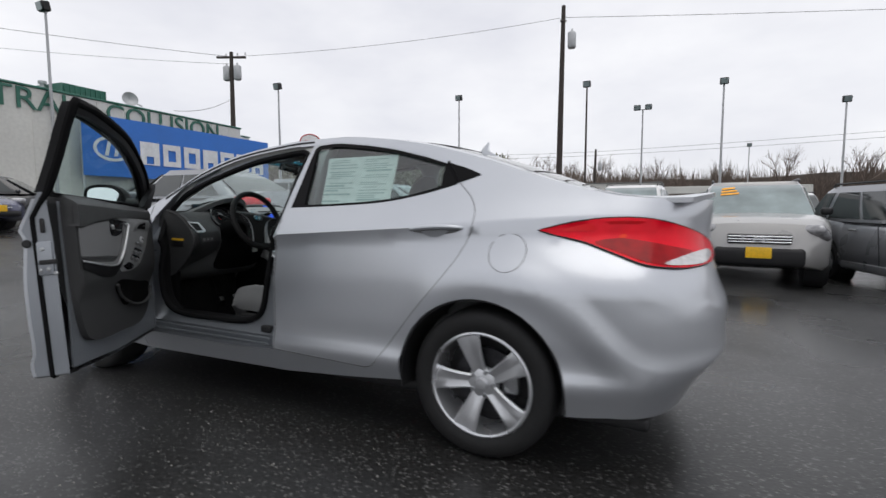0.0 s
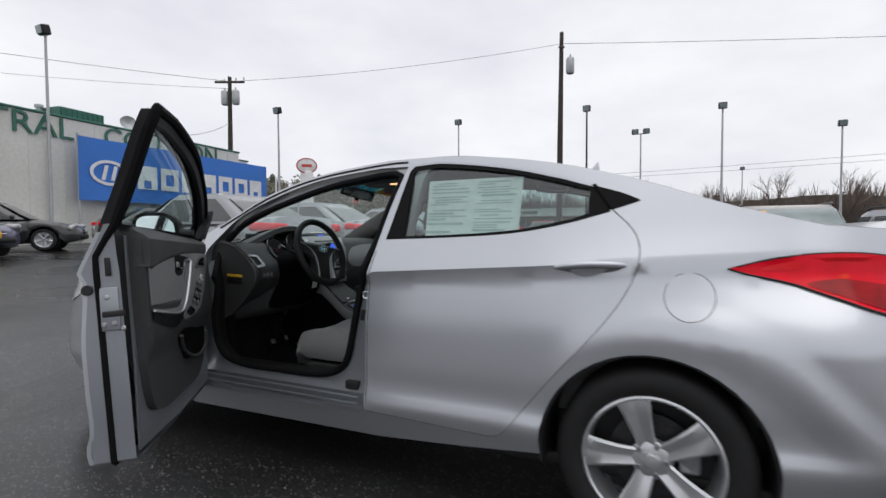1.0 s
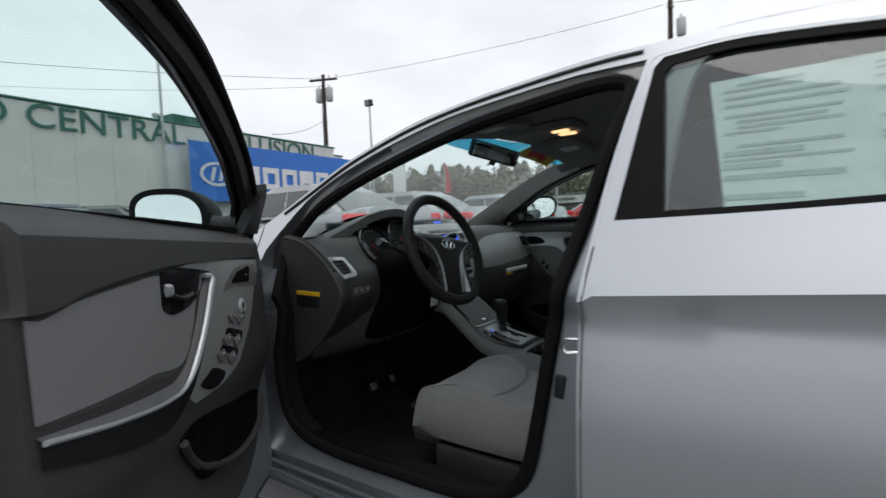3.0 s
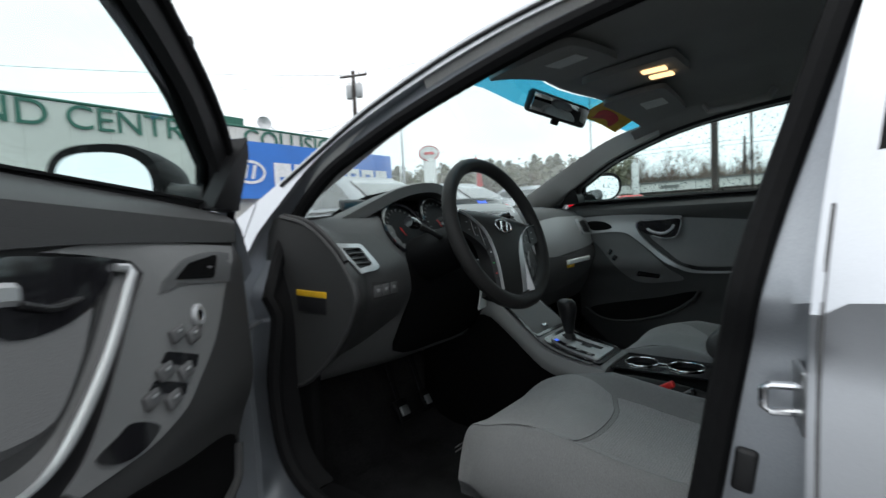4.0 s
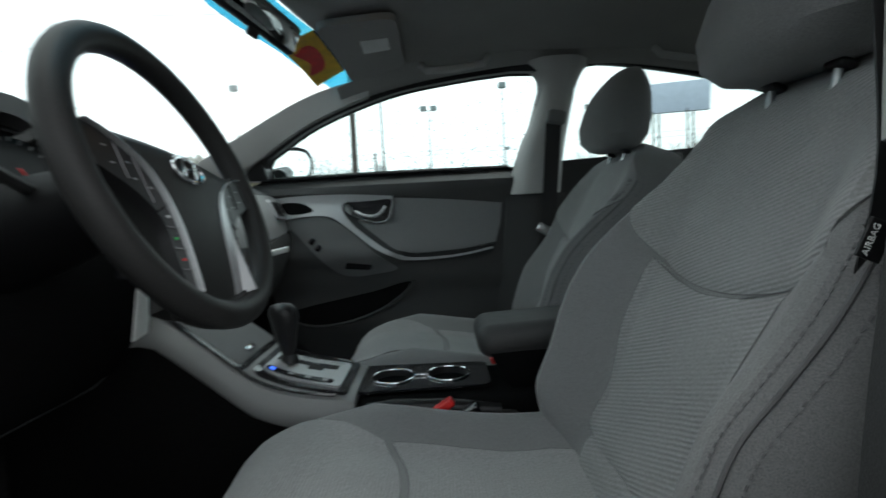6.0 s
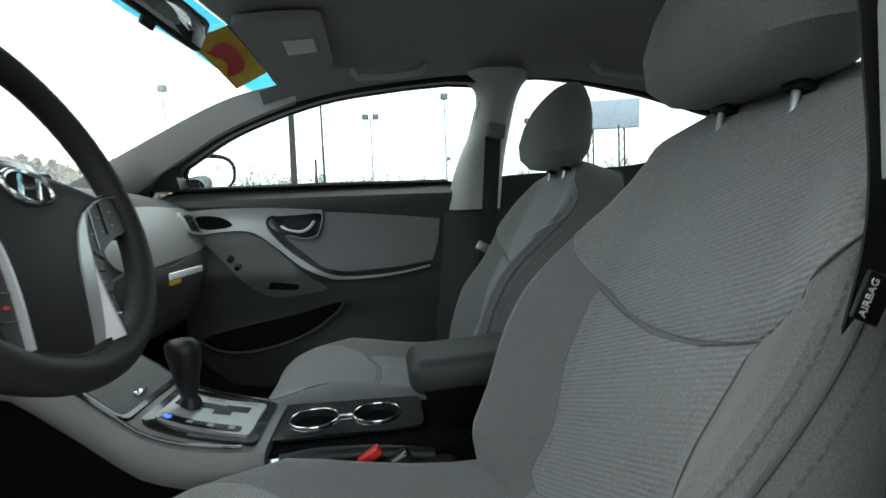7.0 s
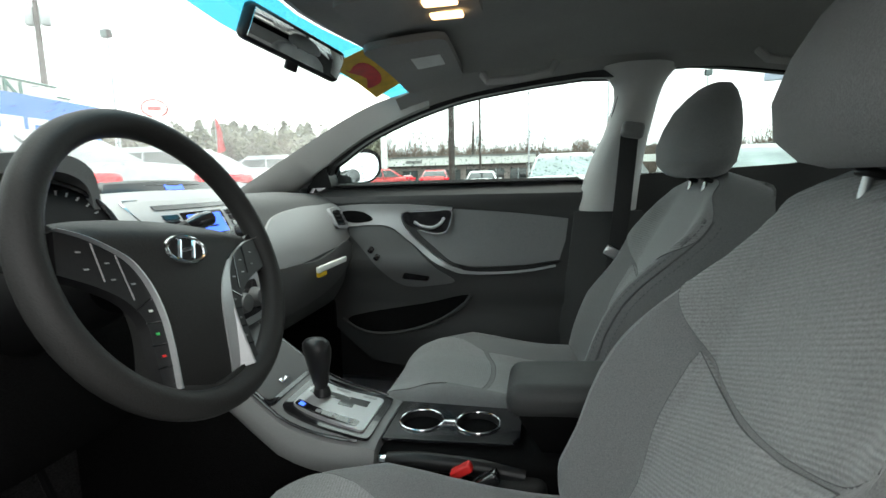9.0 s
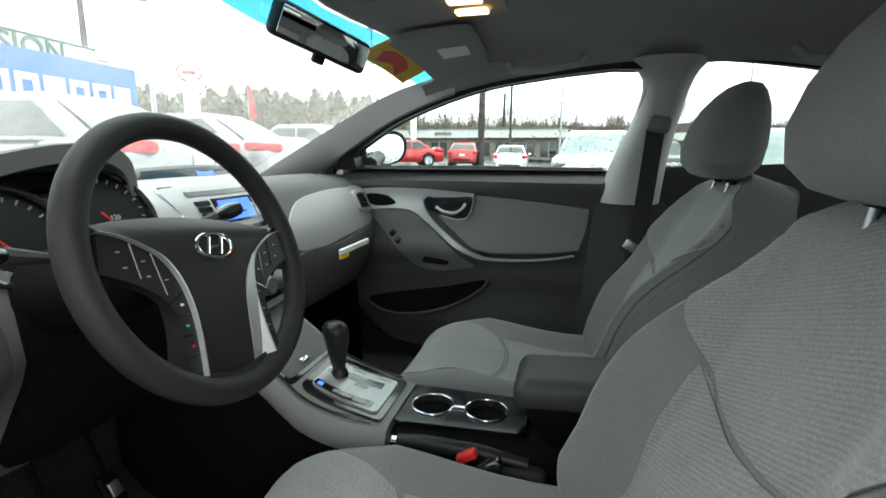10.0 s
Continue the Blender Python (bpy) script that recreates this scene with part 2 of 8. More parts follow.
def part(name, bm, mat, parent=None, label="", sharp=38, category="", group="", kind="", fix=True):
    """Links a bmesh as one mesh object, under a thing or a part."""
    if fix:
        bmesh.ops.recalc_face_normals(bm, faces=bm.faces)
    me = bpy.data.meshes.new(name)
    bm.to_mesh(me)
    bm.free()
    ob = new(name, finish(me, mat, sharp))
    if parent is not None:
        ob.parent = parent
    return tagged(ob, label, category, group, kind)


def thing(name, label, category, group="", at=(0, 0, 0), turn=0.0):
    ob = new(name)
    ob.empty_display_size = 0.2
    ob.matrix_basis = pose(*at, 0, 0, turn)
    return tagged(ob, label, category, group)


def curve_at(pts, x):
    """Smooth monotone curve through (x, value) pairs."""
    if x <= pts[0][0]:
        return pts[0][1]
    if x >= pts[-1][0]:
        return pts[-1][1]
    n, i = len(pts), 0
    while x > pts[i + 1][0]:
        i += 1

    def slope(k):
        if k == 0 or k == n - 1:
            j = 0 if k == 0 else n - 2
            return (pts[j + 1][1] - pts[j][1]) / (pts[j + 1][0] - pts[j][0])
        d0 = (pts[k][1] - pts[k - 1][1]) / (pts[k][0] - pts[k - 1][0])
        d1 = (pts[k + 1][1] - pts[k][1]) / (pts[k + 1][0] - pts[k][0])
        return 0.0 if d0 * d1 <= 0 else 2 * d0 * d1 / (d0 + d1)

    h = pts[i + 1][0] - pts[i][0]
    t = (x - pts[i][0]) / h
    return ((1 + 2 * t) * (1 - t) ** 2 * pts[i][1] + t * (1 - t) ** 2 * h * slope(i)
            + t * t * (3 - 2 * t) * pts[i + 1][1] + t * t * (t - 1) * h * slope(i + 1))


def ease(a, b, x):
    t = min(1, max(0, (x - a) / (b - a)))
    return t * t * (3 - 2 * t)


def spline(pts, per=6, closed=False):
    """Centripetal-like smooth line through the points, of any dimension."""
    p = [np.array(q, float) for q in pts]
    n = len(p)
    out = []
    for i in range(n if closed else n - 1):
        a, b = p[i], p[(i + 1) % n]
        za = p[i - 1] if closed or i else a
        zb = p[(i + 2) % n] if closed or i < n - 2 else b
        la = np.linalg.norm(b - a)
        ta = (b - za) / max(1e-6, np.linalg.norm(b - a) + np.linalg.norm(a - za)) * la
        tb = (zb - a) / max(1e-6, np.linalg.norm(zb - b) + np.linalg.norm(b - a)) * la
        for k in range(per):
            t = k / per
            out.append((1 + 2 * t) * (1 - t) ** 2 * a + t * (1 - t) ** 2 * ta + t * t * (3 - 2 * t) * b + t * t * (t - 1) * tb)
    if not closed:
        out.append(p[-1])
    return [tuple(float(v) for v in q) for q in out]


def rounded(pts, r, per=4):
    """A closed flat outline with its corners rounded by r."""
    out = []
    n = len(pts)
    for i in range(n):
        a, b, c = (np.array(pts[j % n], float) for j in (i - 1, i, i + 1))
        ra = min(r, np.linalg.norm(a - b) / 2.1, np.linalg.norm(c - b) / 2.1)
        s, e = b + (a - b) / np.linalg.norm(a - b) * ra, b + (c - b) / np.linalg.norm(c - b) * ra
        for k in range(per + 1):
            t = k / per
            out.append(tuple((1 - t) ** 2 * s + 2 * t * (1 - t) * b + t * t * e))
    return out


def inside(poly, q):
    poly = np.array(poly)
    x, y = q[:, 0][:, None], q[:, 1][:, None]
    x0, y0 = poly[:, 0], poly[:, 1]
    x1, y1 = np.roll(x0, -1), np.roll(y0, -1)
    cross = ((y0 > y) != (y1 > y)) & (x < (x1 - x0) * (y - y0) / np.where(y1 == y0, 1e-12, y1 - y0) + x0)
    return cross.sum(1) % 2 == 1


def near_line(poly, q, d):
    poly = np.array(poly)
    a, b = poly, np.roll(poly, -1, 0)
    ab = b - a
    t = np.clip(((q[:, None] - a) * ab).sum(-1) / np.maximum((ab ** 2).sum(-1), 1e-12), 0, 1)
    return (np.linalg.norm(q[:, None] - (a + t[..., None] * ab), axis=-1)).min(1) < d


def densify(poly, step):
    out = []
    for i, p in enumerate(poly):
        q = poly[(i + 1) % len(poly)]
        k = max(1, int(math.hypot(q[0] - p[0], q[1] - p[1]) / step))
        out += [(p[0] + (q[0] - p[0]) * j / k, p[1] + (q[1] - p[1]) * j / k) for j in range(k)]
    return out


def sheet(outline, surf, step=0.03, thick=0.0, holes=(), back=None, lines=()):
    """A flat outline laid on a curved surface: surf(u, v) gives the place; thick goes along back (a function or a vector)."""
    from mathutils.geometry import delaunay_2d_cdt
    loops = [densify(outline, step)] + [densify(h, step) for h in holes]
    lo, hi = np.min(loops[0], 0), np.max(loops[0], 0)
    gx, gy = np.meshgrid(np.arange(lo[0] + step * 0.37, hi[0], step), np.arange(lo[1] + step * 0.41, hi[1], step))
    q = np.stack([gx.ravel(), gy.ravel()], 1)
    if len(q):
        keep = inside(loops[0], q)
        for h in loops[1:]:
            keep &= ~inside(h, q)
        q = q[keep]
    if len(q):
        for lp in loops:
            q = q[~near_line(lp, q, step * 0.45)] if len(q) else q
    for ln in lines:
        ln = np.array(ln)
        on = inside(loops[0], ln)
        for h in loops[1:]:
            on &= ~inside(h, ln)
        for lp in loops:
            on &= ~near_line(lp, ln, 0.004)
        ln = ln[on]
        if len(ln) and len(q):
            far = np.abs(q[:, None] - ln).max(-1).min(1) > 0.014
            q = np.concatenate([q[far], ln])
    verts, edges = [], []
    for lp in loops:
        k = len(verts)
        verts += [Vector(p) for p in lp]
        edges += [(k + i, k + (i + 1) % len(lp)) for i in range(len(lp))]
    verts += [Vector((float(p[0]), float(p[1]))) for p in q]
    vo, eo, fo, *_ = delaunay_2d_cdt(verts, edges, [], 0, 1e-6)
    va = np.array([(v[0], v[1]) for v in vo])
    cent = np.array([va[list(f)].mean(0) for f in fo])
    keep = inside(loops[0], cent)
    for h in loops[1:]:
        keep &= ~inside(h, cent)
    bm = bmesh.new()
    front = [bm.verts.new(surf(float(v[0]), float(v[1]))) for v in va]
    faces = [f for f, k in zip(fo, keep) if k]
    for f in faces:
        try:
            bm.faces.new([front[i] for i in f])
        except ValueError:
            pass
    if thick:
        bv = []
        for v, f in zip(va, front):
            d = Vector(back(float(v[0]), float(v[1])) if callable(back) else back)
            bv.append(bm.verts.new(f.co + d * thick))
        count = {}
        for f in faces:
            for i in range(3):
                e = (f[i], f[(i + 1) % 3])
                count[tuple(sorted(e))] = count.get(tuple(sorted(e)), []) + [e]
            try:
                bm.faces.new([bv[i] for i in reversed(f)])
            except ValueError:
                pass
        for k, es in count.items():
            if len(es) == 1:
                a, b = es[0]
                bm.faces.new([front[b], front[a], bv[a], bv[b]])
    loose = [v for v in bm.verts if not v.link_faces]
    for v in loose:
        bm.verts.remove(v)
    return bm


def loft(rings, closed=True, caps=True, bm=None):
    """Skin over rings of equally many points."""
    bm = bm or bmesh.new()
    vs = [[bm.verts.new(p) for p in r] for r in rings]
    n = len(rings[0])
    for a, b in zip(vs, vs[1:]):
        for i in range(n if closed else n - 1):
            j = (i + 1) % n
            bm.faces.new([a[i], a[j], b[j], b[i]])
    if caps and closed:
        bm.faces.new(list(reversed(vs[0])))
        bm.faces.new(vs[-1])
    return bm


def tube(path, radius, sides=8, closed=False, flat=1.0, bm=None, caps=True, wide=1.0):
    """A round (or flattened) bar along a line; radius may be a list."""
    pts = [Vector(p) for p in path]
    n = len(pts)
    rings = []
    up = Vector((0, 0, 1))
    for i, p in enumerate(pts):
        t = (pts[(i + 1) % n] - pts[i - 1]) if closed else pts[min(i + 1, n - 1)] - pts[max(i - 1, 0)]
        t.normalize()
        if i == 0:
            up = Vector((0, 0, 1)) if abs(t.z) < 0.9 else Vector((1, 0, 0))
        side = t.cross(up).normalized()
        up = side.cross(t).normalized()
        r = radius[i] if isinstance(radius, (list, tuple)) else radius
        rings.append([p + side * (math.cos(a) * r * wide) + up * (math.sin(a) * r * flat) for a in (2 * math.pi * k / sides for k in range(sides))])
    if closed:
        rings.append(rings[0])
        bm = bm or bmesh.new()
        vs = [[bm.verts.new(q) for q in r] for r in rings[:-1]]
        for i in range(n):
            a, b = vs[i], vs[(i + 1) % n]
            for k in range(sides):
                j = (k + 1) % sides
                bm.faces.new([a[k], a[j], b[j], b[k]])
        return bm
    return loft(rings, True, caps, bm)


def lathe(profile, sides=40, m=None, bm=None, caps=False):
    """Turn a profile of (radius, height) round z."""
    bm = bm or bmesh.new()
    m = m or Matrix()
    vs = []
    for k in range(sides):
        a = 2 * math.pi * k / sides
        vs.append([bm.verts.new(m @ Vector((r * math.cos(a), r * math.sin(a), h))) for r, h in profile])
    for k in range(sides):
        a, b = vs[k], vs[(k + 1) % sides]
        for i in range(len(profile) - 1):
            bm.faces.new([a[i], b[i], b[i + 1], a[i + 1]])
    if caps:
        bm.faces.new([v[0] for v in reversed(vs)])
        bm.faces.new([v[-1] for v in vs])
    return bm


def block(size, m=None, bevel=0.01, seg=3, bm=None):
    """A box with rounded edges, centred, at the pose m."""
    tmp = bmesh.new()
    bmesh.ops.create_cube(tmp, size=1, matrix=Matrix.Diagonal((*size, 1)))
    if bevel:
        bmesh.ops.bevel(tmp, geom=list(tmp.edges), offset=min(bevel, min(size) * 0.45), segments=seg, profile=0.5, affect="EDGES")
    if m is not None:
        bmesh.ops.transform(tmp, matrix=m, verts=tmp.verts)
    if bm is None:
        return tmp
    me = bpy.data.meshes.new("tmp")
    tmp.to_mesh(me)
    tmp.free()
    bm.from_mesh(me)
    bpy.data.meshes.remove(me)
    return bm


def slab(outline, thick, m=None, bevel=0.0):
    """A flat outline given thickness along z, at the pose m."""
    bm = sheet(outline, lambda u, v: (u, v, 0.0), step=0.5, thick=thick, back=(0, 0, 1))
    if m is not None:
        bmesh.ops.transform(bm, matrix=m, verts=bm.verts)
    return bm


def ring_band(outer, inner, surf, back, thick, step=0.03):
    return sheet(outer, surf, step, thick, [inner], back)


def flip(bm):
    """Mirror to the car's other side."""
    bmesh.ops.transform(bm, matrix=Matrix.Diagonal((1, -1, 1, 1)), verts=bm.verts)
    bmesh.ops.reverse_faces(bm, faces=bm.faces)
    return bm

# ---------------- the silver sedan: body shape ----------------
# The car's nose points to -x, its driver's side to -y; the middle of the wheelbase is the origin.
PROFILE = [(.12, .78), (.2, .838), (.3, .872), (.36, .891), (.385, .893), (.395, .8915), (.43, .880), (.47, .878), (.55, .881), (.7, .880), (.84, .868), (.905, .861),
           (.937, .871), (.945, .8745), (.952, .872), (.97, .862), (1.0, .845), (1.055, .815), (1.2, .745), (1.35, .675), (1.45, .62)]
REAR_X = [(.15, 2.10), (.25, 2.15), (.38, 2.21), (.47, 2.275), (.62, 2.28), (.72, 2.25), (.85, 2.215), (.95, 2.205), (1.05, 2.215), (1.09, 2.21)]
FRONT_X = [(.15, -2.08), (.25, -2.16), (.45, -2.235), (.6, -2.22), (.75, -2.14), (.85, -1.98)]
RAIL = [(-1.3, .80), (-1.1, .915), (-.97, .99), (-.88, 1.04), (-.74, 1.113), (-.63, 1.175), (-.45, 1.27), (-.2, 1.352), (0, 1.385), (.3, 1.410), (.5, 1.410), (.8, 1.38),
        (1.0, 1.345), (1.3, 1.265), (1.6, 1.165), (1.8, 1.115), (2.0, 1.09), (2.2, 1.085), (2.5, 1.08)]
SPINE = [(-1.14, .965), (-.9, 1.11), (-.7, 1.235), (-.5, 1.34), (-.38, 1.39), (-.1, 1.425), (.3, 1.437), (.6, 1.43), (.9, 1.395),
         (1.2, 1.325), (1.5, 1.225), (1.75, 1.135), (1.9, 1.11), (2.1, 1.105), (2.25, 1.11)]
FENDER = [(-2.05, .74), (-1.9, .80), (-1.6, .88), (-1.3, .925), (-1.0, .965), (-.8, 1.0)]
HOOD = [(-2.15, .76), (-2.0, .84), (-1.8, .905), (-1.4, .965), (-1.06, .985)]
TURN_REAR, TURN_FRONT = 1.75, -1.7


def half(x, z):
    """Half the body's width."""
    zz = z - (.06 * (x - .6) - .0135) * ease(.5, .9, z)
    w = ease(.72, 1.0, z)
    y = curve_at(PROFILE, zz)
    if x > .75:
        y -= .15 * (x - .75) ** 2 * w
    if x > 1.5:
        y -= .22 * (x - 1.5) ** 2 * (1 - w)
    if x < -1.3:
        y -= .12 * (x + 1.3) ** 2
    if x < -.5:
        d = math.hypot(x + 1.35, z - .32)
        y += .009 * math.exp(-((d - .405) / .06) ** 2) * ease(.2, .4, z)
    return y


# creases of the rear quarter, as (along the side, height): the flare over the wheel that runs on into the bumper, and the bumper's ledge
FLARE = np.array(spline([(.985, .50), (1.045, .600), (1.140, .695), (1.245, .755), (1.362, .781), (1.550, .755), (1.720, .662), (1.870, .547), (1.975, .475), (2.09, .440), (2.25, .428), (2.45, .430), (2.90, .445)], 5))
LEDGE = np.array(spline([(1.62, .932), (1.75, .915), (1.92, .858), (2.04, .785), (2.16, .716), (2.29, .676), (2.48, .640), (2.90, .600)], 5))


def beside(line, u, z):
    """Signed distance from a crease, positive above it."""
    d = np.hypot(line[:, 0] - u, line[:, 1] - z)
    i = min(max(1, int(d.argmin())), len(line) - 2)
    t = line[i + 1] - line[i - 1]
    t = t / np.hypot(*t)
    return float((z - line[i][1]) * t[0] - (u - line[i][0]) * t[1])


def swell(u, z):
    """How far the rear quarter's creases lift the skin."""
    if u < .95 or z > 1.0:
        return 0.0
    s = beside(FLARE, u, z)
    k = ease(.97, 1.12, u)
    lift = .014 * k * max(0, 1 - s / .085) ** 1.25 if s > 0 else k * (.014 - .009 * min(1, -s / .10) - .013 * ease(0, .20, -s) * ease(1.62, 1.95, u))
    if u > 1.62:
        s = beside(LEDGE, u, z)
        lift += .004 * ease(1.66, 2.0, u) * (max(0, 1 - s / .11) ** 1.25 if s > 0 else max(0, 1 + s / .075) ** 1.25)
    return lift


def shell(u, z, off=0.0):
    """Driver's side of the body: u runs along the side and round both ends; off: how far outside the skin."""
    off += swell(u, z)
    if TURN_FRONT <= u <= TURN_REAR:
        return (u, -half(u, z) - off, z)
    if u > TURN_REAR:
        a, b, f, s, x0 = curve_at(REAR_X, z) - TURN_REAR, half(TURN_REAR, z), min(1, (u - TURN_REAR) / 1.1) * math.pi / 2, 1, TURN_REAR
    else:
        a, b, f, s, x0 = TURN_FRONT - curve_at(FRONT_X, z), half(TURN_FRONT, z), min(1, (TURN_FRONT - u) / 1.1) * math.pi / 2, -1, TURN_FRONT
    c, si = math.cos(f), math.sin(f)
    r = 1 / ((abs(c) ** 2.6 + abs(si) ** 2.6) ** (1 / 2.6))
    xx = (a + off) * r * si
    bend = (half(x0, z) - half(x0 - s * .02, z)) / .02
    return (x0 + s * xx, -((b + off) * r * c + bend * xx * math.exp(-xx / .18) * c), z)


def rail_half(x):
    return half(x, curve_at(RAIL, x))


def top(x, y, off=0.0):
    """Windscreen, roof, rear glass and boot lid."""
    zc, zr, h = curve_at(SPINE, x), curve_at(RAIL, x), rail_half(x)
    return (x, y, zc - (zc - zr) * min(1.3, abs(y) / h) ** 2.4 + off)


def inward(u, z):
    if u > TURN_REAR:
        f = min(1, (u - TURN_REAR) / 1.1) * math.pi / 2
        return (-math.sin(f), math.cos(f), 0)
    if u < TURN_FRONT:
        f = min(1, (TURN_FRONT - u) / 1.1) * math.pi / 2
        return (math.sin(f), math.cos(f), 0)
    return (0, 1, 0)


def arch(cx, a0, a1, r=0.365, n=22):
    return [(cx + r * math.cos(radians(a0 + (a1 - a0) * k / n)), .32 + r * math.sin(radians(a0 + (a1 - a0) * k / n))) for k in range(n + 1)]


FOLDS = [[(u, z + o) for u, z in line.tolist()] for line in (FLARE, LEDGE) for o in (-.03, -.012, -.004, .003, .012, .03)]
CREASE = FOLDS + [[(u, .9315 + .06 * (min(u, 1.75) - .6) + o) for u in np.arange(-2.0, 2.7, .022)] for o in (-.04, -.009, 0, .008, .026)]


def skin(outline, mat, name, parent, step=.03, thick=.012, holes=(), off=0.0, label="", mirror=False):
    bm = sheet(outline, lambda u, z: shell(u, z, off), step, thick, holes, inward, CREASE)
    return part(name, flip(bm) if mirror else bm, mat, parent, label)


car = thing("sedan_car", "silver four-door sedan parked with its driver's door open", "car")

# outlines on the side, as (along the car, height)
APERTURE = spline([(-.722, 1.045), (-.618, 1.152), (-.434, 1.245), (-.179, 1.326), (.039, 1.359), (.20, 1.374)], 6) + [(.338, 1.374)] + \
    spline([(.337, 1.362), (.290, 1.146), (.262, .91), (.256, .62), (.250, .345)], 5) + \
    spline([(.240, .338), (-.2, .325), (-.72, .330)], 4) + spline([(-.765, .36), (-.787, .60), (-.783, .88), (-.757, 1.0)], 4)
SEAL = spline([(-.682, 1.052), (-.60, 1.124), (-.48, 1.176), (-.35, 1.222), (-.10, 1.294), (.12, 1.33), (.265, 1.342), (.312, 1.320), (.277, 1.19), (.217, .98), (.186, .82), (.156, .65),
               (.112, .51), (.01, .452), (-.25, .44), (-.54, .448), (-.645, .50), (-.682, .64), (-.680, .82), (-.714, .94), (-.716, 1.0)], 6, True)
REAR_DOOR = spline([(.258, .345), (.264, .62), (.270, .91), (.298, 1.146), (.347, 1.365)], 5) + spline([(.36, 1.378), (.512, 1.382), (.817, 1.338), (1.032, 1.287), (1.145, 1.252)], 5) + \
    spline([(1.16, 1.235), (1.21, 1.165), (1.285, 1.085), (1.308, 1.012), (1.282, .907), (1.203, .779), (1.024, .568), (.86, .36)], 6) + [(.835, .338), (.80, .327)]
SURROUND = spline([(.310, 1.052), (.6, 1.061), (.871, 1.078), (1.06, 1.112), (1.205, 1.152)], 5) + spline([(1.205, 1.162), (1.15, 1.244)], 3) + \
    spline([(1.032, 1.281), (.817, 1.333), (.512, 1.376), (.372, 1.372)], 5) + [(.355, 1.352)]
PANE = spline([(.392, 1.066), (.6, 1.072), (.871, 1.090), (1.06, 1.126), (1.128, 1.147)], 5) + [(1.130, 1.238)] + \
    spline([(1.032, 1.265), (.817, 1.317), (.512, 1.358), (.39, 1.352)], 5) + [(.374, 1.335)]
TRIANGLE = [(1.212, 1.160), (1.303, 1.191)] + spline([(1.298, 1.197), (1.24, 1.222), (1.158, 1.248)], 3)
FRONT_PANE = spline([(-.655, 1.05), (-.2, 1.052), (.225, 1.052)], 4) + [(.243, 1.06), (.305, 1.318), (.292, 1.337)] + \
    spline([(.20, 1.340), (.03, 1.324), (-.19, 1.29), (-.44, 1.208), (-.61, 1.115)], 5)
TAIL = spline([(1.569, .962), (1.721, 1.0), (1.918, 1.014), (2.1, 1.008), (2.3, .972), (2.5, .922), (2.63, .872)], 5) + \
    spline([(2.62, .845), (2.5, .828), (2.3, .824), (2.193, .828), (2.061, .842), (1.917, .877), (1.722, .924), (1.60, .95)], 5)[:-1]
SIDE = [(-.80, .215), (.3, .230), (.70, .262)] + arch(1.345, 180, 0)[0:0] + [(.985, .292)] + arch(1.345, 178, -11) + \
    [(1.95, .262), (2.4, .245), (2.85, .25), (2.85, 1.083), (2.4, 1.083), (2.1, 1.088)] + \
    [(x, curve_at(RAIL, x)) for x in (1.9, 1.75, 1.6, 1.45, 1.3, 1.15, 1.0, .9, .8, .65, .5, .4, .3, .15, 0, -.1, -.2, -.33, -.45, -.54, -.63, -.7, -.74)] + [(-.806, curve_at(RAIL, -.806)), (-.806, .9), (-.806, .6)]
WING = [(-2.8, .25), (-2.3, .225), (-1.85, .23)] + arch(-1.35, 195, -14) + [(-.806, .216), (-.813, .6), (-.813, .9)] + [(x, curve_at(RAIL, x)) for x in (-.813, -.86, -.92, -.97)] + \
    [(x, curve_at(FENDER, x) - .002) for x in (-1.06, -1.12, -1.25, -1.4, -1.55, -1.7)] + [(-1.95, .83), (-2.25, .79), (-2.8, .77)]

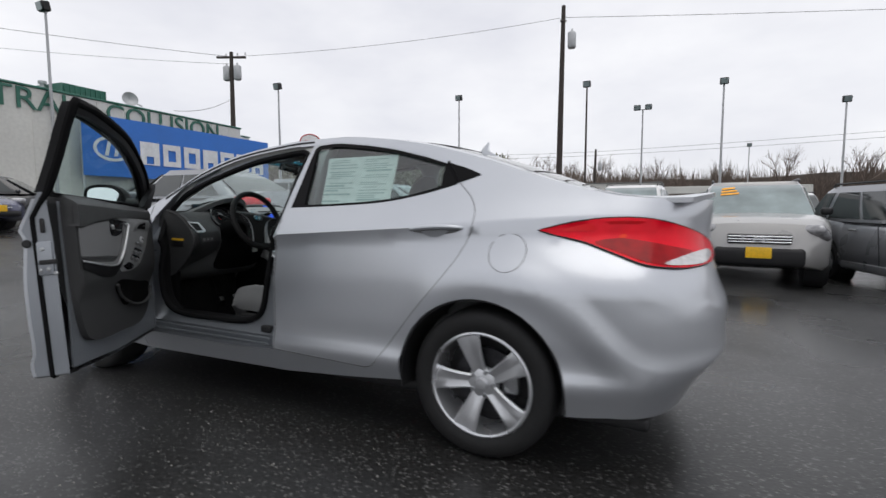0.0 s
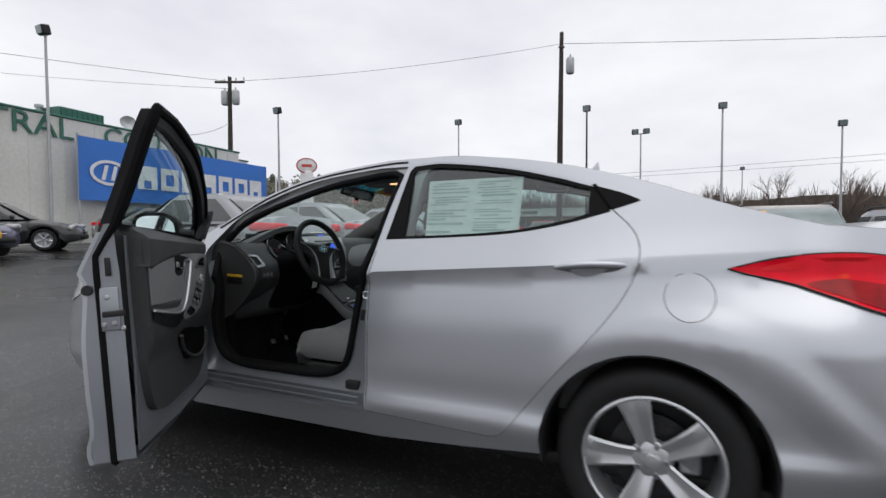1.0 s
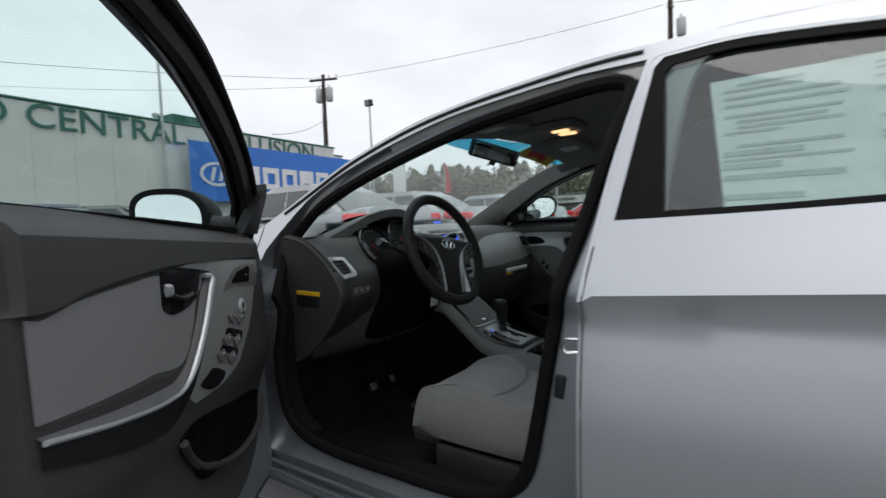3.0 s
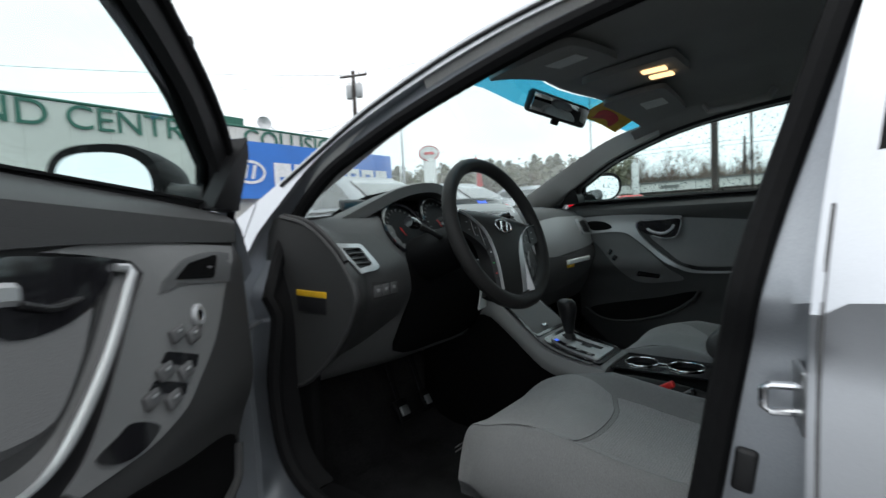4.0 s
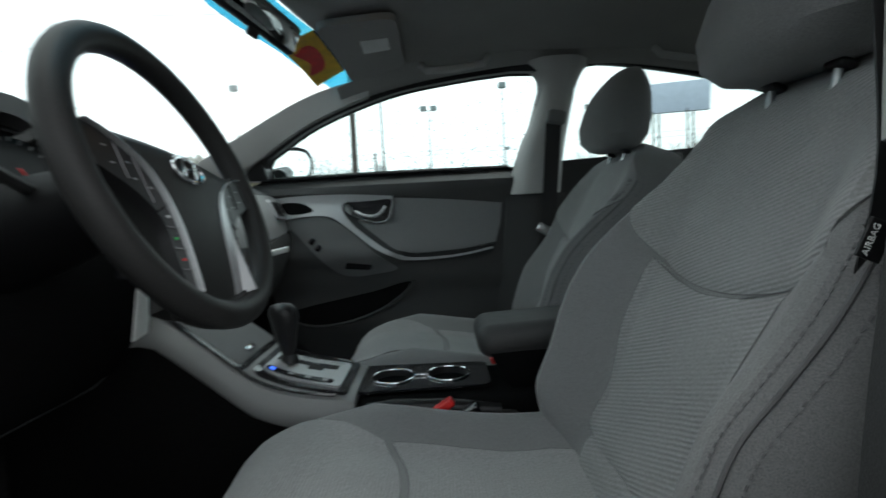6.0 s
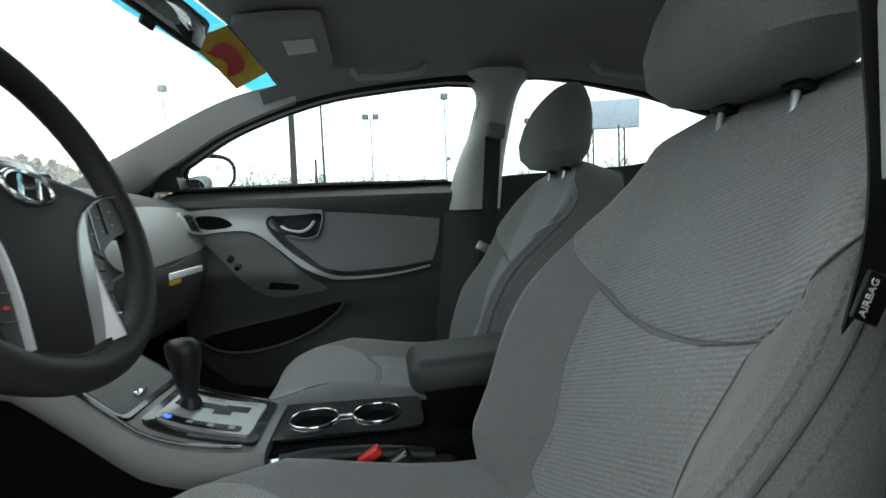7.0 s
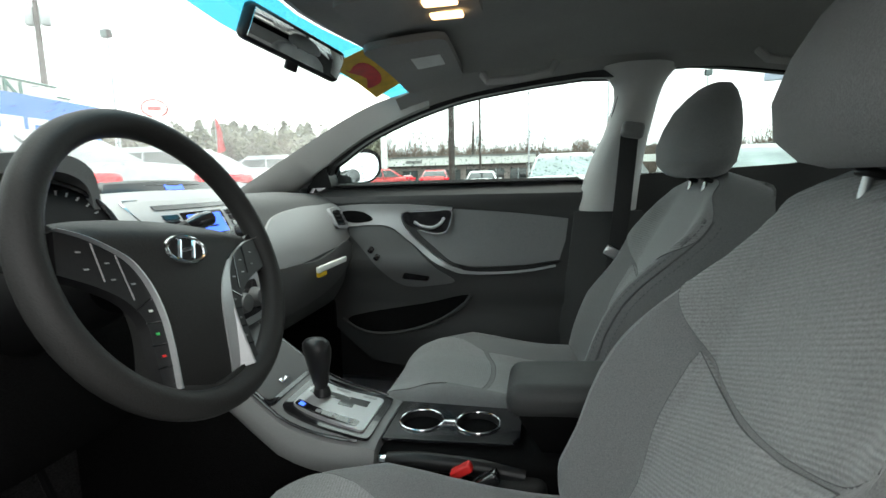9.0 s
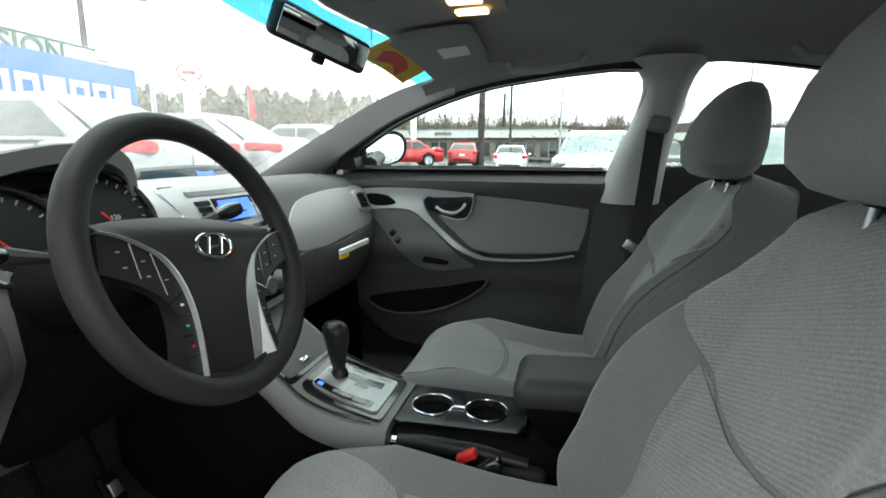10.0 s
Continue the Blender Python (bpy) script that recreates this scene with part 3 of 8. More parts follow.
for mirror in (False, True):
    skin(SIDE, PAINT, "body_side", car, .022, .012, [APERTURE, REAR_DOOR], mirror=mirror)
    skin(WING, PAINT, "front_wing", car, .04, .012, mirror=mirror)
    # rear door with its window
    rd = skin(REAR_DOOR, PAINT, "rear_door", car, .028, .03, [SURROUND], off=-.001, mirror=mirror)
    skin(SURROUND, BLACK_AND_SHADE, "window_surround", rd, .025, .03, [PANE], off=-.003, label="black window surround", mirror=mirror)
    pane = skin(PANE, GLASS_REAR, "window_pane", rd, .05, 0, off=-.014, label="tinted rear side window", mirror=mirror)
    pane.visible_shadow = False
    if not mirror:
        stk = skin([(.454, 1.30), (.872, 1.302), (.88, 1.076), (.486, 1.066)], PAPER, "window_sticker", pane, .08, .0006, off=-.020, label="white price sheet behind the glass")
        rp = random.Random(4)
        for u0, u1 in ((.478, .655), (.685, .852)):
            z = 1.288
            while z > 1.085:
                hgt = rp.choice((.004, .004, .005, .009))
                if rp.random() < .88:
                    ua = u0 + .04 * (1.288 - z) * .7 + rp.choice((0, 0, .02))
                    ub = u1 - rp.choice((0, .01, .03, .06, .09))
                    skin([(ua, z - hgt), (ub, z - hgt), (ub, z), (ua, z)], INK, "print_bar", stk, .1, .0004, off=-.0185)
                z -= hgt + rp.choice((.005, .006, .010))
    skin(TRIANGLE, BLACK_AND_SHADE, "quarter_trim", car, .03, .01, off=.002, label="black quarter panel trim", mirror=mirror)
    link = tube([shell(u, z, -.003) for u, z in spline([(1.142, 1.254), (1.16, 1.235), (1.212, 1.162)], 4)], .008, 6)
    part("quarter_seal", flip(link) if mirror else link, BLACK_AND_SHADE, rd)
    # dark edges round the gaps
    gap = tube([shell(u, z, -.0015) for u, z in REAR_DOOR[42:] + [q for q in REAR_DOOR[:21] if q[1] < 1.05]], .0024, 6)
    part("door_gap_seal", flip(gap) if mirror else gap, SEAM, rd)
    # door handle: a bar along the crease over a slot, with a lip below for the fingers; a grey sheet on the skin gives
    # the slot's dark reflection
    bar = tube([shell(u, z, o) for u, z, o in spline([(1.032, .957, -.002), (1.07, .965, .010), (1.15, .972, .018), (1.23, .972, .014), (1.266, .968, -.002)], 5)],
               [.004] + [.009] * 4 + [.0105] * 11 + [.009] * 4 + [.004], 10, flat=1.0)
    part("door_handle", flip(bar) if mirror else bar, PAINT, rd, "silver door handle")
    for name, line, off_, mat in (("handle_slot_shade", spline([(1.036, .957), (1.08, .966), (1.15, .971), (1.22, .971), (1.262, .966), (1.235, .950), (1.19, .942), (1.11, .940), (1.065, .946)], 4, True), .002, GREY_PLASTIC),
                                  ("handle_lip", spline([(1.088, .952), (1.15, .957), (1.205, .956), (1.185, .940), (1.150, .928), (1.118, .929), (1.098, .938)], 4, True), .0045, PAINT)):
        cup = sheet(line, lambda u, z: shell(u, z, off_), .012, .003, (), inward)
        part(name, flip(cup) if mirror else cup, mat, rd)
    # tail lamp
    lens = skin(TAIL, RED_LENS, "tail_lamp", car, .022, .012, off=.008, label="red wraparound tail lamp", mirror=mirror)
    skin(spline([(2.16, .845), (2.30, .836), (2.46, .84), (2.52, .865), (2.46, .885), (2.30, .875)], 4, True), CLEAR_LENS, "reversing_lens", lens, .02, .004, off=.013, label="clear reversing lens", mirror=mirror)
    skin(spline([(1.80, .918), (1.92, .935), (2.06, .925), (2.20, .905), (2.33, .880), (2.26, .846), (2.19, .838), (2.07, .852), (1.93, .886)], 4, True), DARK_RED_LENS, "lower_chamber", lens, .02, .003, off=.0105, label="darker red lower lamp chamber", mirror=mirror)
    # Pale strip laid on the lens for the pink reflection along its top.
    skin(spline([(1.66, .962), (1.74, .986), (1.90, 1.000), (2.06, .997), (2.00, .978), (1.86, .972), (1.74, .960)], 4, True), LENS_HIGHLIGHT, "upper_highlight", lens, .02, .002, off=.0105, label="paler red highlight painted across the lamp top", mirror=mirror)
    for u0, z0 in ((1.945, .944),):
        skin(spline([(u0 - .020, z0 - .004), (u0, z0 + .007), (u0 + .020, z0 + .003), (u0 + .012, z0 - .007)], 4, True), BULB, "bulb_reflector", lens, .02, .003, off=.0125, mirror=mirror)
    rim_line = tube([shell(u, z, .006) for u, z in TAIL], .0032, 6, True)
    part("lamp_gasket", flip(rim_line) if mirror else rim_line, RUBBER, lens)
    # window weather strips and wheel wells
    drip = tube([shell(x, curve_at(RAIL, x) - .016, .001) for x in np.linspace(-.72, .33, 40)], .005, 6)
    part("drip_rail", flip(drip) if mirror else drip, RUBBER, car)
    for cx in (1.345, -1.35):
        well = lathe([(.372, -.70), (.372, -.84), (.362, -.872), (.355, -.872), (.350, -.60), (.05, -.58)], 40, Matrix.Translation((cx, 0, .32)) @ pose(0, 0, 0, 90, 0, 0) @ Matrix.Diagonal((1, 1, -1, 1)))
        bmesh.ops.transform(well, matrix=Matrix.Identity(4), verts=well.verts)
        low = [v for v in well.verts if v.co.z < .24]
        bmesh.ops.delete(well, geom=low, context="VERTS")
        part("wheel_well", flip(well) if mirror else well, RUBBER, car)
    # fuel flap on the driver's side, body coloured
    if not mirror:
        flap = sheet([(1.458 + .073 * math.cos(a), .872 + .073 * math.sin(a)) for a in np.linspace(0, 2 * math.pi, 41)[:-1]], lambda u, z: shell(u, z, .0015), .03, .004, (), inward)
        part("fuel_flap", flap, PAINT, car)
        gap = tube([shell(1.458 + .075 * math.cos(a), .872 + .075 * math.sin(a), -.0014) for a in np.linspace(0, 2 * math.pi, 41)[:-1]], .0022, 6, True)
        part("fuel_flap_gap", gap, SEAM, car)

# roof, pillars, boot lid, bonnet
REAR_GLASS = spline([(1.02, 0), (1.00, .30), (.95, .52)], 5)[:-1] + spline([(.955, .545), (1.2, .565), (1.5, .585), (1.66, .585)], 5) + spline([(1.70, .55), (1.74, .3), (1.755, 0), (1.74, -.3), (1.70, -.55)], 4) + \
    spline([(1.66, -.585), (1.5, -.585), (1.2, -.565), (.955, -.545)], 5) + spline([(.95, -.52), (1.00, -.30)], 4)
xs = [-.2, -.1, 0, .15, .3, .45, .6, .8, 1.0, 1.2, 1.4, 1.6, 1.76]
ROOF = spline([(-.235, -rail_half(-.2) + .01), (-.315, -.35), (-.37, 0), (-.315, .35), (-.235, rail_half(-.2) - .01)], 4) + [(x, rail_half(x)) for x in xs] + [(x, -rail_half(x)) for x in reversed(xs)]
part("roof", sheet(ROOF, lambda x, y: top(x, y), .04, .012, [REAR_GLASS], (0, 0, -1)), PAINT, car)
rg = part("rear_window", sheet(REAR_GLASS, lambda x, y: top(x, y, -.006), .06, 0), GLASS_DARK, car, "dark tinted rear window")
rg.visible_shadow = False
part("rear_window_seal", tube([top(x, y, -.005) for x, y in REAR_GLASS], .006, 6, True), RUBBER, car)
LID = [(1.772, -rail_half(1.77)), (1.772, rail_half(1.77))] + [(x, rail_half(x)) for x in (1.9, 2.0, 2.06)] + spline([(2.12, .60), (2.19, .40), (2.215, 0), (2.19, -.40), (2.12, -.60)], 4) + [(x, -rail_half(x)) for x in (2.06, 2.0, 1.9)]
part("boot_lid", sheet(LID, lambda x, y: top(x, y, .012 * ease(2.0, 2.2, x)), .04, .02, (), (0, 0, -1)), PAINT, car)
part("boot_gap", tube([top(1.766, y, -.004) for y in np.linspace(-.60, .60, 20)], .004, 6), RUBBER, car)
fin = loft([[(1.0 + .17 * (1 - s) * k + .07 * s, .014 * (1 - s) * w, top(1.02, 0)[2] - .012 - .045 * (k) + .075 * s * (1 - .2 * k)) for k, w in ((0, 0), (.3, 1), (1, 1), (1, -1), (.3, -1))] for s in (0, .5, .95)])
part("roof_antenna", fin, PAINT, car, "silver shark-fin aerial")
WIND_EDGE = [(x, rail_half(x) - .045) for x in (-.95, -.85, -.7, -.55, -.4, -.3, -.26)]
WINDSCREEN = spline([(-1.12, 0), (-1.08, .35), (-1.0, .62)], 5)[:-1] + WIND_EDGE + spline([(-.30, .40), (-.372, 0), (-.30, -.40)], 4) + \
    [(x, -y) for x, y in reversed(WIND_EDGE)] + spline([(-1.0, -.62), (-1.08, -.35), (-1.12, 0)], 5)[:-1]
ws = part("windscreen", sheet(WINDSCREEN, lambda x, y: top(x, y, -.004), .06, 0), WET_GLASS, car, "wet clear windscreen")
ws.visible_shadow = False
BAND = [(x, rail_half(x) - .05) for x in (-.36, -.3, -.262)] + spline([(-.305, .40), (-.376, 0), (-.305, -.40)], 4) + [(x, -(rail_half(x) - .05)) for x in (-.262, -.3, -.36)] + spline([(-.42, -.42), (-.475, 0), (-.42, .42)], 4)
bd = part("sun_band", sheet(BAND, lambda x, y: top(x, y, -.012), .06, 0), SHADE_BAND, ws, "blue sun band along the windscreen top")
bd.visible_shadow = False
st_ = part("price_sticker", sheet([(-.43, .27), (-.335, .25), (-.31, .50), (-.40, .54)], lambda x, y: top(x, y, -.018), .05, .001, (), (0, 0, 1)), YELLOW, ws, "yellow sticker with a red figure")
part("sticker_figure", sheet(spline([(-.41, .33), (-.36, .32), (-.345, .40), (-.36, .46), (-.40, .47), (-.385, .41)], 4, True), lambda x, y: top(x, y, -.0195), .05, .001, (), (0, 0, 1)), RED_PLASTIC, st_)
part("sticker_edge", sheet([(-.335, .25), (-.318, .245), (-.295, .50), (-.31, .50)], lambda x, y: top(x, y, -.018), .05, .001, (), (0, 0, 1)), GLOSS_BLACK, st_)
for s in (1, -1):
    pil = [(x, s * rail_half(x)) for x in (-.99, -.88, -.79, -.7, -.6, -.45, -.3, -.2)] + [(x, s * (rail_half(x) - .05)) for x in (-.235, -.3, -.45, -.6, -.7, -.8, -.9, -.98)]
    part("windscreen_pillar", sheet(pil, lambda x, y: top(x, y, .001), .04, .012, (), (0, 0, -1)), PAINT, car)
BONNET = [(x, half(x, curve_at(FENDER, x)) - .004) for x in (-1.0, -1.2, -1.5, -1.7)] + spline([(-1.92, .70), (-2.08, .40), (-2.13, 0), (-2.08, -.40), (-1.92, -.70)], 4) + \
    [(x, -half(x, curve_at(FENDER, x)) + .004) for x in (-1.7, -1.5, -1.2, -1.0)] + spline([(-1.0, -.66), (-1.1, -.3), (-1.13, 0), (-1.1, .3), (-1.0, .66)], 4)


def bonnet(x, y):
    zc, zf, h = curve_at(HOOD, x), curve_at(FENDER, x), half(max(x, -1.7), curve_at(FENDER, x))
    return (x, y, zc - (zc - zf) * min(1.2, abs(y) / h) ** 2.2)


part("bonnet", sheet(BONNET, bonnet, .05, .012, (), (0, 0, -1)), PAINT, car)
part("cowl_panel", sheet(spline([(-1.15, 0), (-1.11, .35), (-1.0, .66), (-.95, .74)], 4) + spline([(-.88, .70), (-.95, .60), (-1.03, .35), (-1.06, 0), (-1.03, -.35), (-.95, -.60), (-.88, -.70)], 4) + spline([(-.95, -.74), (-1.0, -.66), (-1.11, -.35)], 4),
                         lambda x, y: (x, y, .952), .06, .03, (), (0, 0, -1)), RUBBER, car)
for s in (-1, 1):
    hl = sheet(spline([(-1.75, .76), (-1.95, .80), (-2.25, .76), (-2.45, .68), (-2.3, .64), (-2.0, .67)], 4, True), lambda u, z: shell(u, z, .006), .04, .01, (), inward)
    part("head_lamp", hl if s < 0 else flip(hl), CLEAR_LENS, car, "clear swept-back head lamp")
grille = sheet(rounded([(-2.8, .33), (-2.5, .35), (-2.45, .50), (-2.8, .54)], .03), lambda u, z: shell(u, z, .005), .05, .01, (), inward)
part("grille", grille, BLACK_TRIM, car)
part("underbody", block((4.0, 1.45, .06), pose(0, 0, .215), .02), RUBBER, car)
part("rear_under_panel", block((.6, 1.3, .2), pose(1.72, 0, .40), .05), RUBBER, car)


# ---------------- wheels ----------------
def wheel(cx, side, parent, thing_m=None):
    """Tyre and five-spoke alloy rim, facing outwards on the given side (-1: driver's)."""
    m = Matrix.Translation((cx, side * .745, .316)) @ pose(0, 0, 0, 90 if side < 0 else -90, 0, 0)
    # local z points outwards
    ty = lathe([(.205, -.09), (.26, -.10), (.300, -.097), (.314, -.08), (.316, -.03), (.316, .03), (.314, .08), (.303, .098), (.285, .106), (.25, .108), (.228, .098), (.215, .09)], 56, m)
    hub = part("wheel", ty, TYRE, parent, "black tyre on a five-spoke alloy wheel")
    bm = lathe([(.222, .085), (.224, .101), (.217, .105), (.210, .100), (.202, .06), (.196, -.05), (.19, -.07)], 56, m)
    part("rim", bm, ALLOY, hub)
    for k in range(5):
        a = radians(72 * k + 34)
        ca, sa = math.cos(a), math.sin(a)

        def at(r, w, h):
            return m @ Vector((r * ca - w * sa, r * sa + w * ca, h))
        rings = []
        for r, w, h in ((.035, .030, .070), (.06, .032, .077), (.10, .036, .088), (.15, .044, .097), (.19, .052, .101), (.214, .058, .099)):
            rings.append([at(r, -w, h - .006), at(r, -w * .78, h), at(r, -w * .12, h - .007), at(r, w * .12, h - .007), at(r, w * .78, h), at(r, w, h - .006), at(r, w * .8, h - .032), at(r, -w * .8, h - .032)])
        part("spoke", loft(rings), ALLOY, hub)
        part("wheel_nut", lathe([(.0, .088), (.008, .088), (.0095, .08), (.0095, .07)], 10, m @ Matrix.Translation((.050 * math.cos(a + .63), .050 * math.sin(a + .63), -.005))), STEEL, hub)
    part("hub_cap", lathe([(.0, .092), (.022, .090), (.027, .084), (.032, .07)], 24, m), ALLOY, hub)
    part("hub_face", lathe([(.0, .078), (.045, .076), (.066, .068), (.07, .05)], 24, m), ALLOY, hub)
    part("brake_disc", lathe([(.0, .02), (.14, .02), (.14, .0), (.0, .0)], 32, m), DARK_METAL, hub)
    part("caliper", block((.07, .12, .05), m @ Matrix.Translation((.115, .02, .03)), .015), STEEL, hub)
    part("wheel_back", lathe([(.0, -.03), (.196, -.03)], 24, m), RUBBER, hub)
    return hub


for cx in (1.35, -1.35):
    for sd in (-1, 1):
        wheel(cx, sd, car)
# ---------------- door openings ----------------
def depth_in(z):
    return .062 - .038 * ease(1.0, 1.25, z)


def strip(line, off_a, off_b, closed=True, mirror=False, steps=2):
    rows = []
    for k in range(steps + 1):
        t = k / steps
        rows.append([shell(u, z, (1 - t) * off_a(z) + t * off_b(z)) for u, z in line])
    bm = loft(rows, closed=closed, caps=False)
    return flip(bm) if mirror else bm


AP = densify(APERTURE, .03)
SE = densify(SEAL, .03)
jamb = part("door_jamb", sheet(APERTURE, lambda u, z: shell(u, z, -depth_in(z) + .02 * math.exp(-((z - .40) / .03) ** 2)), .03, .006, [SEAL], (0, 1, 0)), SHADED_JAMB, car, "silver painted door jamb")
part("jamb_edge", strip(AP, lambda z: -.004, lambda z: -depth_in(z)), SHADED_JAMB, jamb)
part("door_seal", tube([shell(u, z, -depth_in(z) + .006) for u, z in SE], .016, 8, True), SEAL_BLACK, jamb, "black rubber door seal")
part("opening_trim", strip(SE, lambda z: -depth_in(z), lambda z: -depth_in(z) - .016), SEAL_BLACK, jamb)
fore = [(u, z) for u, z in SE if u < -.56 and z < 1.03]
k0 = max(range(len(fore)), key=lambda i: math.dist(fore[i], fore[i - 1]))
fore = fore[k0:] + fore[:k0]
part("opening_finisher", strip(fore, lambda z: -depth_in(z) - .014, lambda z: -depth_in(z) - .055, closed=False), SEAL_BLACK, jamb)
st = tube([(.253, -.835, .832), (.229, -.842, .832), (.223, -.842, .828), (.223, -.842, .810), (.229, -.842, .806), (.253, -.835, .806)], .0042, 8)
part("door_striker", st, CHROME, jamb, "bright steel door striker")
part("striker_plate", block((.006, .050, .062), pose(.252, -.826, .819, 0, 0, 12), .002), STEEL, jamb)
part("jamb_plug", block((.022, .012, .048), Matrix.Translation((.202, -.815, .727)) @ pose(0, 0, 0, 0, 8, 0), .005), RUBBER, jamb)
part("sill_block", block((.065, .03, .035), Matrix.Translation(shell(.16, .425, -.045)), .006), RUBBER, jamb)
part("sill_plate", block((.72, .05, .006), pose(-.22, -.79, .452), .002), BLACK_AND_SHADE, jamb, "black scuffed sill plate")
for zz, o in ((.39, -.012), (.365, -.004)):
    part("sill_rib", tube([shell(x, zz, o) for x in np.linspace(-.72, .215, 24)], .005, 6), SHADED_JAMB, jamb)

# ---------------- front doors ----------------
DOOR_SWING = pose(-.84, -.863, .7) @ pose(0, 0, 0, 0, 0, -50.8) @ pose(0, 0, 0, 0, -3.0, 0) @ pose(0, 0, -.15, 3.8, 0, 0) @ pose(.84, .863, -.55)
TRIM = spline([(-.66, .55), (-.695, .75), (-.70, .95), (-.675, 1.045)], 4) + spline([(-.66, 1.058), (-.2, 1.062), (.20, 1.06)], 3) + spline([(.222, 1.04), (.21, .85), (.19, .62), (.13, .46), (0, .405), (-.3, .395), (-.52, .42)], 5)


def trim_y(x, z):
    """How far out the lining of a front door lies."""
    y = .712 - .012 * math.exp(-((z - 1.00) / .03) ** 2) + .05 * ease(1.015, 1.05, z)
    y -= .022 * math.exp(-((z - .775 - .03 * ease(-.3, .1, x)) / .04) ** 2) * (1 - .85 * ease(-.30, -.05, x))
    y += .016 * ease(.70, .62, z)
    y -= .018 * math.exp(-((z - .52) / .06) ** 2) * ease(-.68, -.45, x) * (1 - ease(.0, .2, x))
    y -= .020 * math.exp(-((x + .48) / .14) ** 2) * math.exp(-((z - .86) / .09) ** 2)
    return y


def trim_at(x, z, off=0.0):
    return (x, -(trim_y(x, z) - off), z)


def driver_y(x, z):
    """The same for the driver's door, whose arm rest reaches further back."""
    y = .712 - .014 * ease(-.30, -.40, x) * ease(.64, .74, z) * (1 - ease(.93, .97, z))
    y += .022 * ease(.70, .60, z) + .045 * ease(1.005, 1.05, z)
    return y + .052 * ease(.180, .196, x)


def driver_at(x, z, off=0.0):
    return (x, -(driver_y(x, z) - off), z)


DRIVER_TRIM = spline([(-.655, 1.03), (-.2, 1.046), (.17, 1.05)], 4) + spline([(.192, 1.03), (.194, .90), (.192, .75), (.180, .60), (.140, .47), (.05, .432), (-.2, .425), (-.45, .43), (-.58, .50), (-.64, .65), (-.650, .80), (-.652, .97)], 5)
LEDGE_IN = [(.172, .795), (.06, .790), (-.033, .789), (-.081, .790), (-.132, .784), (-.183, .791), (-.229, .844), (-.277, .926)]
LEDGE_RIM = [(.172, .775), (.06, .756), (-.016, .746), (-.075, .741), (-.140, .745), (-.187, .772), (-.252, .839), (-.312, .927)]
LEDGE_LOW = [(.172, .745), (.06, .715), (-.03, .695), (-.117, .694), (-.178, .718), (-.216, .742), (-.270, .808), (-.342, .926)]



